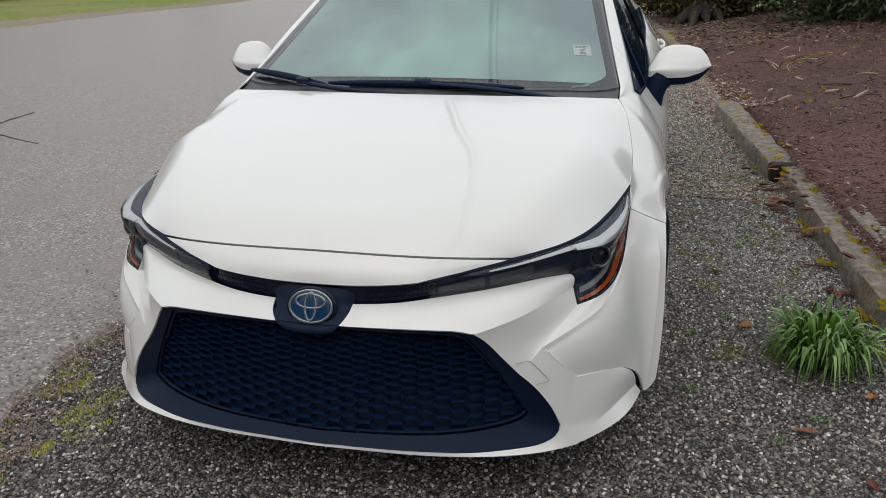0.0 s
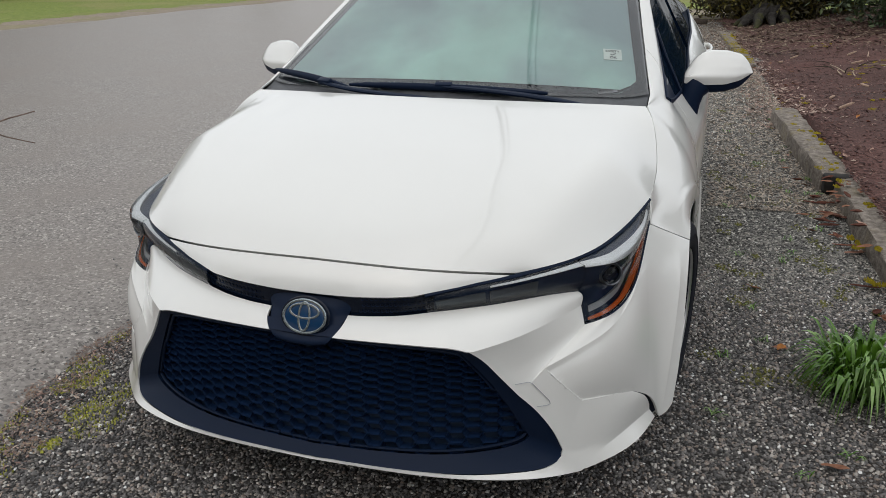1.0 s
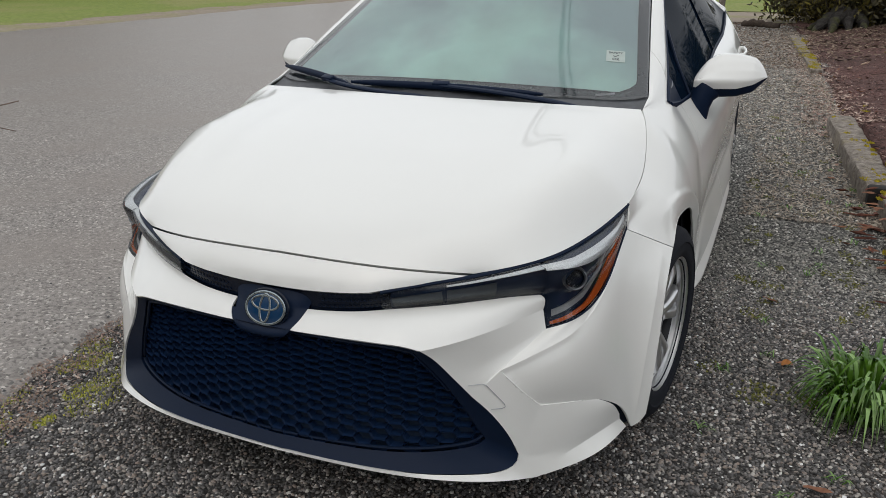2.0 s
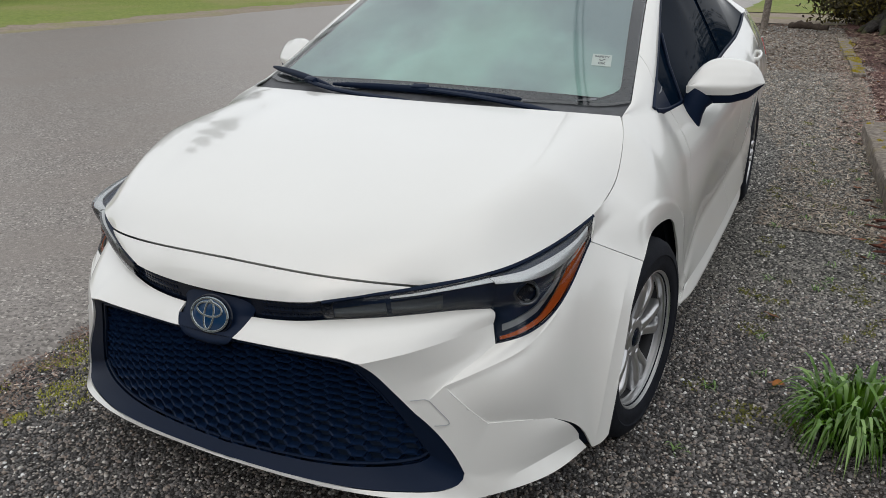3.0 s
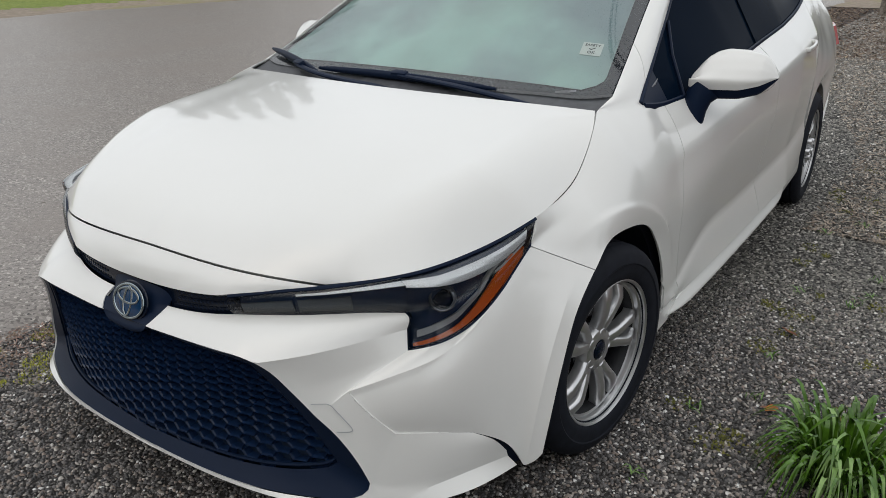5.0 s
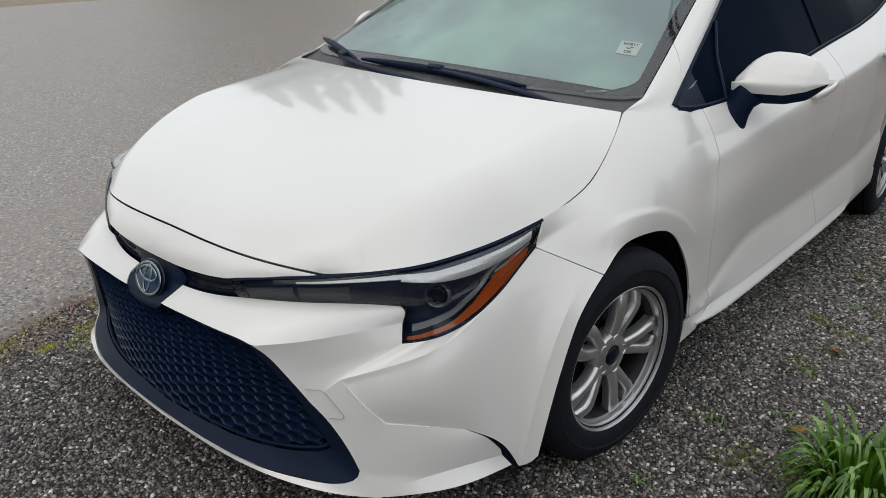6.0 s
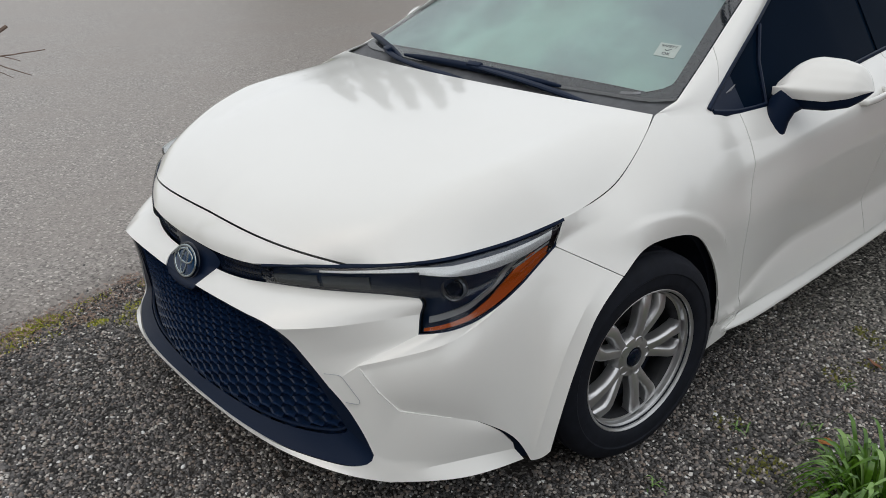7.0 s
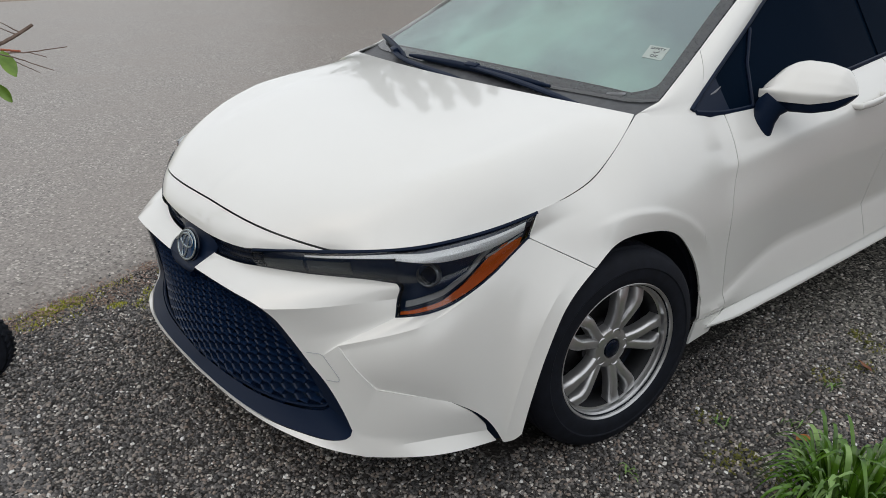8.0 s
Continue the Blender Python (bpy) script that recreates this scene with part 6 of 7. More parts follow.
edging = (
    ((1.690, 2.72, -0.02), (1.560, 5.05, -0.02), 0.19, 0.145, "weathered grey landscape timber with yellow moss"),
    ((1.735, 2.66, -0.02), (1.815, -1.60, -0.02), 0.14, 0.135, "weathered split landscape timber beside mulch"),
    ((1.865, 2.70, 0.02), (1.955, -1.60, 0.02), 0.10, 0.115, "weathered inner landscape timber against mulch"),
    ((1.46, 8.70, -0.02), (1.36, 10.8, -0.02), 0.15, 0.075, "low landscape timber covered in yellow moss"),
    ((1.33, 10.75, -0.02), (1.17, 13.6, -0.02), 0.15, 0.085, "low landscape timber covered in yellow moss"))
for k, (a, b, w, h, lab) in enumerate(edging):
    ob = part("landscape_timber", rough_beam(a, b, w, h, k + 1, 0.013), TIMBER, None, sharp=50)
    tagged(ob, lab, "timber", "timber edging of the bed")
bm = bmesh.new()
box(bm, (1.700, 2.675, 0.062), (0.17, 0.10, 0.115), None, 0.012)
tagged(part("timber_end", bm, ROT, None), "dark rotten gap between two timbers", "timber")


def moss_clumps(name, spots, mat, seed, label, height=0.012, grow=0.03, count=60):
    """Low cushions of many short tufts."""
    rng = np.random.default_rng(seed)
    vs, fs = [], []
    for cx, cy, cz, r in spots:
        for k in range(count):
            a, q = rng.random() * 6.283, r * rng.random() ** 0.6
            x, y = cx + q * math.cos(a), cy + q * math.sin(a) * 1.3
            h, w, t = height * (0.4 + rng.random()), grow * (0.12 + 0.2 * rng.random()), rng.random() * 6.283
            n = len(vs)
            vs += [(x + w * math.cos(t), y + w * math.sin(t), cz), (x + w * math.cos(t + 2.1), y + w * math.sin(t + 2.1), cz), (x + w * math.cos(t + 4.2), y + w * math.sin(t + 4.2), cz), (x + 0.4 * w * rng.normal(), y + 0.4 * w * rng.normal(), cz + h)]
            fs += [(n, n + 1, n + 3), (n + 1, n + 2, n + 3), (n + 2, n, n + 3)]
    return tagged(mesh_object(name, vs, fs, mat), label, "moss", kind="stuff")


rng = np.random.default_rng(21)
spots = []
for x, y, r in ((1.68, 2.50, 0.045), (1.70, 2.86, 0.035), (1.76, 2.08, 0.03), (1.78, 3.22, 0.05), (1.765, 1.32, 0.035), (1.69, 1.36, 0.02), (1.785, 1.48, 0.03), (1.78, 1.20, 0.03), (1.785, 0.81, 0.045), (1.79, 1.08, 0.02), (1.86, 1.87, 0.03), (1.84, 1.02, 0.03), (1.93, 1.68, 0.025), (1.70, 0.50, 0.04)):
    for k in range(4):
        spots.append((x + 0.5 * r * rng.normal(), y + 1.2 * r * rng.normal(), 0.108 if y < 2.66 else 0.120, r * rng.uniform(0.25, 0.6)))
for k in range(16):
    y = rng.uniform(2.8, 4.9)
    spots.append((1.690 - 0.056 * (y - 2.72) + rng.uniform(-0.08, 0.09), y, 0.120, rng.uniform(0.012, 0.035)))
for k in range(46):
    y = rng.uniform(8.75, 13.5)
    spots.append((1.46 - 0.055 * (y - 8.7) + rng.uniform(-0.07, 0.07), y, 0.058, rng.uniform(0.04, 0.10)))
moss_clumps("moss", spots, MOSS, 22, "yellow moss growing on the timber", count=36)
spots = [(x + 0.015 * rng.normal(), y + 0.03 * rng.normal(), z, 0.019) for x, y, z in ((1.655, 1.57, 0.03), (1.650, 1.70, 0.01), (1.645, 1.78, 0.01), (1.635, 1.13, 0.02), (1.655, 1.10, 0.05), (1.665, 0.62, 0.02), (1.65, 0.56, 0.02), (1.69, 0.50, 0.03), (1.66, 0.30, 0.01), (1.60, 3.2, 0.01)) for k in range(2)]
bed_moss = ((2.70, 8.14), (2.42, 7.50), (2.86, 8.47), (3.23, 8.76), (3.49, 9.11), (3.98, 9.52), (2.25, 4.75), (2.43, 5.35), (1.75, 5.75), (2.50, 10.73))
for x, y in bed_moss:
    for k in range(5):
        p, q = x + 0.10 * rng.normal(), y + 0.16 * rng.normal()
        spots.append((p, q, bed_height(p, q) - 0.002, rng.uniform(0.015, 0.05)))
moss_clumps("moss", spots, MOSS, 23, "yellow-green moss at the timber foot and on mulch", count=30, height=0.013, grow=0.02)
GREENMOSS = island_material("green_weed", [(0.0, (0.14, 0.155, 0.022)), (0.5, (0.30, 0.315, 0.045)), (1.0, (0.50, 0.49, 0.10))], 0.9)
spots = [(-1.16, -0.42, 0.0, 0.06), (-1.06, -0.50, 0.0, 0.05), (-0.92, -0.58, 0.0, 0.07), (-0.86, -0.71, 0.0, 0.08), (-0.95, -0.68, 0.0, 0.05), (-0.91, -0.86, 0.0, 0.03), (-1.12, -0.56, 0.0, 0.05), (-1.0, -1.05, 0.0, 0.10), (-1.08, -0.95, 0.0, 0.08), (-1.15, -0.8, 0.0, 0.07), (-0.95, -1.15, 0.0, 0.06), (-1.20, -1.15, 0.0, 0.07), (-1.22, -0.2, 0.0, 0.05), (-1.3, 0.0, 0.0, 0.06)]
spots += [(-1.04 + 0.07 * rng.normal(), -1.06 + 0.08 * rng.normal(), 0.004, rng.uniform(0.03, 0.06)) for k in range(4)]
moss_clumps("moss", spots, GREENMOSS, 24, "patchy green moss along the gravel edge", count=230, height=0.008, grow=0.014)
spots = [(rng.uniform(0.95, 1.62), 0.15 + 7.5 * rng.random() ** 1.5, 0.004, rng.uniform(0.02, 0.06)) for k in range(70)]
DULLMOSS = island_material("dull_moss", [(0.0, (0.06, 0.065, 0.014)), (0.5, (0.12, 0.125, 0.028)), (1.0, (0.21, 0.20, 0.055))], 0.9)
moss_clumps("moss", spots, DULLMOSS, 27, "sparse yellow-green moss between the stones", count=26, height=0.007, grow=0.022)
DRYMOSS = island_material("dry_moss", [(0.0, (0.15, 0.10, 0.08)), (0.6, (0.28, 0.20, 0.155)), (1.0, (0.38, 0.30, 0.22))], 0.95)
spots = [(road_edge(y) + rng.uniform(-0.06, 0.16), y, 0.012, rng.uniform(0.03, 0.08)) for y in np.arange(-1.5, 1.2, 0.12)]
moss_clumps("dry_moss", spots, DRYMOSS, 25, "dry brown moss and needles along the asphalt edge", count=60, height=0.006, grow=0.018)

# ---- strap-leaved plant beside the gravel ----
LEAF = ramp_material("strap_leaf", 18, [(0.3, (0.020, 0.068, 0.005)), (0.7, (0.090, 0.200, 0.014))], 0.22, 0.1, 80, spec=0.5)
LEAFPALE = ramp_material("strap_leaf_pale", 18, [(0.3, (0.13, 0.26, 0.055)), (0.7, (0.26, 0.40, 0.13))], 0.34, 0.1, 80, spec=0.5)


def strap_leaf(length, width, rise, droop):
    """A folded, arching blade that starts at the origin and reaches along +x."""
    vs, fs = [], []
    for k in range(11):
        f = k / 10
        x = length * f * (1 - 0.25 * droop * f)
        z = rise * math.sin(math.pi * 0.5 * min(1, f * 1.35)) * 1.0 - droop * rise * 1.05 * max(0, f - 0.45) ** 1.6 * 2.2
        w = width * (0.55 + 0.75 * math.sin(math.pi * min(1, f * 0.9 + 0.1))) * (1 - f ** 2.6)
        for q, dz in ((-1, 0.35), (0, 0.0), (1, 0.35)):
            vs.append((x, q * w * 0.5, z + dz * w * 0.5))
    for k in range(10):
        for q in range(2):
            fs.append((k * 3 + q, k * 3 + q + 1, k * 3 + q + 4, k * 3 + q + 3))
    return vs, fs


def leaf_mesh(name, vs, fs, mat):
    me = bpy.data.meshes.new(name)
    me.from_pydata(vs, [], fs)
    me.polygons.foreach_set("use_smooth", [True] * len(fs))
    me.materials.append(mat)
    return me


rng = np.random.default_rng(5)
blades = [leaf_mesh("leaf", *strap_leaf(0.17 + 0.14 * rng.random(), 0.0080 + 0.0045 * rng.random(), 0.11 + 0.12 * rng.random(), 0.55 + 0.85 * rng.random()), LEAF if k % 4 else LEAFPALE) for k in range(24)]
clump = tagged(new("lily_clump"), "green strap-leaved lily clump growing in gravel", "plant")
clump.location = (1.45, 0.18, 0.0)
for k in range(270):
    ob = new("leaf", blades[int(rng.integers(24))])
    ob.parent = clump
    a, r = rng.random() * 6.283, 0.080 * rng.random() ** 0.5
    s = 0.64 + 0.40 * rng.random()
    ob.matrix_local = Matrix.Translation((r * math.cos(a), r * math.sin(a), -0.01)) @ Matrix.Rotation(a + rng.normal() * 0.55, 4, "Z") @ Matrix.Rotation(-0.85 * (1 - r / 0.08) * rng.random(), 4, "Y") @ Matrix.Diagonal((s, s * 1.1, s, 1))

# small weeds in the gravel
weed_blades = [leaf_mesh("leaf", *strap_leaf(0.030 + 0.02 * rng.random(), 0.004, 0.012 + 0.012 * rng.random(), 0.7), LEAFPALE if k % 2 else LEAF) for k in range(6)]
for x, y in ((1.57, 2.95), (1.60, 2.90), (1.57, 2.60), (1.53, 2.58), (1.51, 1.90), (1.30, 1.36), (1.35, 1.50), (1.32, 1.43), (1.13, 0.77), (1.16, 0.47), (1.46, 3.43), (1.20, 2.42), (1.02, 0.30), (1.22, -0.35), (1.36, -0.22), (1.10, 1.4), (1.35, 1.7), (1.05, 2.2), (1.42, 2.6), (1.28, 3.3), (1.50, 3.9), (1.1, 4.4), (1.45, 5.0), (1.55, 0.62), (0.98, -0.10)):
    w = tagged(new("weed"), "tiny green weed sprouting from the gravel", "weed", "weeds in the gravel")
    w.location = (x, y, 0.0)
    for k in range(9):
        ob = new("leaf", weed_blades[int(rng.integers(6))])
        ob.parent = w
        ob.matrix_local = Matrix.Translation((0.012 * rng.normal(), 0.012 * rng.normal(), 0.004)) @ Matrix.Rotation(rng.random() * 6.283, 4, "Z")

# fallen leaves
DEAD = [material("dead_leaf", c, 0.75, scale=60, vary=0.3) for c in ((0.20, 0.085, 0.045), (0.14, 0.05, 0.032), (0.34, 0.21, 0.16), (0.36, 0.14, 0.03))]


def dead_leaf(length, width, curl):
    vs, fs = [], []
    for k in range(8):
        f = k / 7
        w = width * math.sin(math.pi * (0.04 + 0.94 * f)) ** 0.8
        for q in (-1, -0.5, 0, 0.5, 1):
            vs.append(((f - 0.5) * length, q * w * 0.5, curl * (q * q * w * 0.5 + 0.25 * length * (f - 0.5) ** 2) + 0.004 + 0.002 * math.sin(9 * f + q)))
    for k in range(7):
        for q in range(4):
            fs.append((k * 5 + q, k * 5 + q + 1, k * 5 + q + 6, k * 5 + q + 5))
    return vs, fs


def bark_strip(x, y, z, length, width, turn, mat, seed):
    """A thick curled flake with ragged ends."""
    rg = np.random.default_rng(seed)
    vs, fs = [], []
    for i in range(9):
        f = i / 8
        w = width * (0.55 + 0.45 * math.sin(math.pi * f) ** 0.5) * rg.uniform(0.85, 1.15)
        for u, dz in ((-1, 0.35), (-0.55, 0.08), (0, 0.0), (0.55, 0.10), (1, 0.40)):
            vs.append(((f - 0.5) * length + 0.006 * rg.normal() * (i in (0, 8)), u * w * 0.5, dz * w * 0.6 + 0.10 * length * (f - 0.5) ** 2 + 0.004))
    for i in range(8):
        for u in range(4):
            fs.append((i * 5 + u, i * 5 + u + 1, i * 5 + u + 6, i * 5 + u + 5))
    bm = bmesh.new()
    bv = [bm.verts.new(v) for v in vs]
    for f in fs:
        bm.faces.new([bv[i] for i in f])
    bmesh.ops.solidify(bm, geom=bm.faces[:], thickness=0.003)
    bmesh.ops.transform(bm, matrix=Matrix.Translation((x, y, z)) @ Matrix.Rotation(turn, 4, "Z"), verts=bm.verts[:])
    return part("bark_strip", bm, mat, None)


dead = [leaf_mesh("fallen_leaf", *dead_leaf(0.035 + 0.05 * rng.random(), 0.014 + 0.014 * rng.random(), 0.3 + 0.8 * rng.random()), DEAD[k % 4]) for k in range(8)]
places = [(1.43, -0.54, 1), (1.49, -0.50, 0), (1.22, 0.42, 3), (1.60, 2.02, 1), (1.57, 2.12, 0), (1.63, 1.95, 0), (1.66, 1.67, 2), (1.64, 1.62, 1), (1.60, 2.22, 0), (1.53, 2.05, 1), (1.58, 1.80, 1), (1.62, 1.32, 0), (1.68, 0.95, 1), (1.63, 0.80, 0), (1.52, 0.32, 0), (1.55, -0.05, 3), (1.15, 0.98, 0), (1.60, 2.45, 0), (1.55, 2.5, 1), (1.65, 0.45, 2), (1.31, -0.30, 0), (1.50, 2.9, 1), (1.45, 3.2, 0), (1.5, 3.6, 2)]
for k in range(16):
    places.append((1.58 + 0.07 * rng.normal(), 2.15 + 0.28 * rng.normal(), int(rng.integers(2))))
for k in range(46):
    y = rng.uniform(0.2, 9)
    places.append((bed_edge(y) + rng.uniform(-0.25, 2.4) * rng.random(), y, int(rng.integers(8))))
for x, y, k in places:
    ob = tagged(new("fallen_leaf", dead[k % 8]), "curled reddish-brown fallen leaf on the ground", "leaf", "fallen leaves")
    z = bed_height(x, y) + 0.006 if x > bed_edge(y) + 0.02 else 0.010
    if x > bed_edge(y) - 0.12 and x <= bed_edge(y) + 0.16 and y < 2.66:
        z = 0.128
    ob.matrix_world = Matrix.Translation((x, y, z)) @ Euler((rng.normal() * 0.15, rng.normal() * 0.15, rng.random() * 6.283)).to_matrix().to_4x4()

REDBARK = [ramp_material("red_bark", 40, [(0.3, c), (0.75, (c[0] * 2.4, c[1] * 2.2, c[2] * 2.1))], 0.8, 0.6, 150) for c in ((0.10, 0.040, 0.030), (0.16, 0.070, 0.048), (0.24, 0.14, 0.105))]
for k, (x, y, length, width, turn, m) in enumerate(((1.55, 2.40, 0.13, 0.022, -0.2, 0), (1.61, 2.42, 0.10, 0.024, 0.05, 1), (1.60, 2.20, 0.11, 0.028, -0.5, 1), (1.63, 2.17, 0.12, 0.030, -0.9, 2), (1.66, 2.14, 0.10, 0.030, -0.4, 0), (1.57, 1.98, 0.10, 0.032, 0.25, 0), (1.585, 2.05, 0.07, 0.022, -0.1, 0), (1.62, 1.67, 0.13, 0.020, 0.10, 1), (1.635, 1.57, 0.11, 0.028, 0.45, 2), (1.61, 1.13, 0.12, 0.020, -0.05, 0), (1.66, 0.82, 0.09, 0.030, 0.2, 1), (1.61, 0.86, 0.05, 0.026, 1.0, 0), (1.22, 0.42, 0.055, 0.018, 0.1, 2))):
    tagged(bark_strip(x, y, 0.008, length, width, turn, REDBARK[m], 90 + k), "curled strip of reddish bark on the gravel", "bark", "bark strips beside the timbers")

# pale splintered wood on the mulch
SPLIT = material("pale_split_wood", (0.46, 0.33, 0.25), 0.8, scale=40, vary=0.25)
for k, (x, y) in enumerate(((2.88, 9.06), (2.48, 6.51), (1.99, 5.51), (3.26, 8.36), (2.44, 5.26), (1.98, 4.85), (2.60, 8.44), (2.58, 4.84), (2.68, 9.36), (1.82, 9.05), (2.85, 11.63), (2.01, 9.60))):
    rg = np.random.default_rng(140 + k)
    bm = bmesh.new()
    n = rg.uniform(0.05, 0.15)
    a = rg.uniform(-0.9, 0.9) + (1.2 if k in (0, 1, 2) else 0)
    d = Vector((math.cos(a), math.sin(a), rg.uniform(0.1, 0.6)))
    p0 = Vector((x, y, bed_height(x, y) + 0.012))
    tube(bm, [p0, p0 + 0.3 * n * d, p0 + 0.75 * n * d, p0 + n * d], [(0.006, 0.010), (0.008, 0.013), (0.007, 0.012), (0.002, 0.004)], 7)
    tagged(part("wood_splinter", bm, SPLIT, None, sharp=30), "pale splinter of split wood on the mulch", "wood", "splinters on the mulch")

# twigs and dead stalks lying on the mulch
BARK = ramp_material("twig_bark", 30, [(0.3, (0.030, 0.022, 0.018)), (0.7, (0.085, 0.066, 0.052))], 0.9, 0.5, 120)
PALEWOOD = material("pale_dry_stalk", (0.42, 0.34, 0.24), 0.8, scale=30, vary=0.2)
for k in range(26):
    y = rng.uniform(2.5, 10)
    x = bed_edge(y) + 0.3 + rng.random() * 2.6
    if k > 14:
        x, y = 2.55 + rng.normal() * 0.22, 7.7 + rng.normal() * 0.50
    a, L = rng.random() * 6.283, rng.uniform(0.10, 0.38)
    bm = bmesh.new()
    p0 = Vector((x, y, bed_height(x, y) + 0.008))
    q = Vector((x + L * math.cos(a), y + L * math.sin(a), bed_height(x + L * math.cos(a), y + L * math.sin(a)) + 0.012 + (0.07 * rng.random() if k > 14 else 0)))
    m = (p0 + q) / 2 + Vector((rng.normal() * 0.02, rng.normal() * 0.02, 0.012))
    tube(bm, spline([p0, m, q], 7), [0.007 - 0.0007 * i for i in range(7)], 6)
    tagged(part("twig", bm, PALEWOOD if k % 3 == 0 else BARK, None), "dry twig lying on the bark mulch", "twig", "twigs on the mulch")

# wooden post and old log by the drive
bm = bmesh.new()
tube(bm, [(-0.36, 15.95, -0.05), (-0.33, 15.95, 0.6), (-0.27, 15.95, 1.3)], [0.075, 0.070, 0.066], 14)
tagged(part("wooden_post", bm, TIMBER, None), "weathered leaning wooden post beside the drive", "post")
bm = bmesh.new()
tube(bm, spline([(0.12, 16.35, 0.03), (0.32, 16.25, 0.09), (0.58, 16.15, 0.06), (0.86, 16.05, 0.02)], 14), [(0.065 + 0.02 * math.sin(i * 1.3), 0.075 + 0.02 * math.sin(i * 2.1)) for i in range(14)], 12)
tagged(part("log", bm, BARK, None), "dark rotting log on the ground", "log")
bm = bmesh.new()
for k, (x0, y0, x1, y1, r) in enumerate(((1.95, 15.6, 1.45, 14.9, 0.15), (2.05, 15.5, 1.75, 14.6, 0.13), (2.15, 15.5, 2.1, 14.7, 0.11), (2.2, 15.6, 2.45, 14.9, 0.12), (1.9, 15.7, 1.35, 15.4, 0.10))):
    pts = spline([(x0, y0, 0.34), (x0 + 0.45 * (x1 - x0) + 0.06 * math.sin(5 * k), y0 + 0.4 * (y1 - y0), 0.22), (x0 + 0.75 * (x1 - x0), y0 + 0.8 * (y1 - y0), 0.10), (x1, y1, -0.04)], 16)
    tube(bm, pts, [(r * (1.2 - 0.06 * i) * (1 + 0.22 * math.sin(2.9 * i + k)), r * (1.1 - 0.055 * i) * (1 + 0.2 * math.sin(1.7 * i + 2 * k))) for i in range(16)], 9)
ROOT = ramp_material("dark_root_bark", 14, [(0.3, (0.012, 0.011, 0.011)), (0.7, (0.045, 0.040, 0.036))], 0.9, 1.0, 40, patch=(4.0, 0.5, 0.65, 0.6, (0.07, 0.075, 0.02)), bump_distance=0.02)
tagged(part("tree_root", bm, ROOT, None), "dark gnarled tree roots at the bed corner", "root")

# ---- shrubs ----
SHRUB = [island_material("shrub_leaf", [(0.0, (0.012, 0.022, 0.008)), (0.55, (0.035, 0.060, 0.020)), (1.0, (0.075, 0.10, 0.035))], 0.5, spec=0.4), island_material("dry_shrub_leaf", [(0.0, (0.030, 0.026, 0.014)), (0.6, (0.075, 0.065, 0.030)), (1.0, (0.20, 0.17, 0.03))], 0.7)]


def shrub(x, y, z, r, h, seed, mat, leaves=2600, label="dark green rounded garden shrub"):
    rg = np.random.default_rng(seed)
    s = tagged(new("shrub"), label, "shrub")
    bm = bmesh.new()
    tips = []
    for k in range(11):
        a, rr = rg.random() * 6.283, r * (0.3 + 0.6 * rg.random())
        tip = Vector((x + rr * math.cos(a), y + rr * math.sin(a), z + h * (0.22 + 0.72 * rg.random())))
        b0 = Vector((x + 0.12 * math.cos(a), y + 0.12 * math.sin(a), z - 0.05))
        tube(bm, spline([b0, b0.lerp(tip, 0.5) + Vector((0.1 * rg.normal(), 0.1 * rg.normal(), 0.1)), tip], 7), [0.035 - 0.004 * i for i in range(7)], 6)
        tips.append(tip)
    part("stem", bm, BARK, s)
    cl = [np.array(t) + rg.normal(size=3) * 0.12 for t in tips for _ in range(3)]
    vs, fs = [], []
    for k in range(leaves):
        c = cl[int(rg.integers(len(cl)))] + rg.normal(size=3) * np.array((r * 0.26, r * 0.26, h * 0.15))
        c[2] = max(c[2], z + 0.05)
        d = rg.normal(size=3)
        d /= np.linalg.norm(d)
        e = np.cross(d, rg.normal(size=3))
        e /= np.linalg.norm(e)
        L, w = 0.045 + 0.05 * rg.random(), 0.018 + 0.014 * rg.random()
        n = len(vs)
        f = np.cross(d, e)
        vs += [tuple(c - d * L), tuple(c + e * w + f * 0.004), tuple(c + d * L), tuple(c - e * w + f * 0.004)]
        fs.append((n, n + 1, n + 2, n + 3))
    mesh_object("crown", vs, fs, mat, s, smooth=False)
    return s


shrub(2.05, 16.3, 0.02, 1.05, 1.35, 31, SHRUB[1], 8000, "twiggy brown-green shrub with yellow lichen")
shrub(1.55, 18.2, 0.02, 0.95, 1.5, 39, SHRUB[1], 6000, "twiggy brown-green shrub with yellow lichen")
shrub(3.2, 16.6, 0.05, 1.1, 1.3, 32, SHRUB[1], 7000, "twiggy brown-green shrub with yellow lichen")
shrub(4.0, 13.6, 0.25, 1.2, 2.0, 33, SHRUB[0], 9000)
shrub(5.2, 12.4, 0.35, 1.4, 2.4, 34, SHRUB[0], 11000)
shrub(6.7, 13.2, 0.4, 1.2, 1.8, 35, SHRUB[0], 6000)
shrub(6.6, 10.8, 0.5, 1.5, 2.4, 36, SHRUB[0], 9000)
shrub(7.5, 9.0, 0.6, 1.3, 1.7, 37, SHRUB[0], 3000)
shrub(8.0, 4.5, 0.6, 1.4, 2.0, 38, SHRUB[0], 3000)

for k, (x, y) in enumerate(((-27.0, 9.5), (-27.5, 12.5), (-26.6, 15.2), (-27.2, 18.4), (-26.5, 21.5), (-26.0, 25.0))):
    shrub(x, y, 0.15, 1.7, 1.6, 60 + k, SHRUB[0], 2600, "dark hedge shrub along the far lawn")

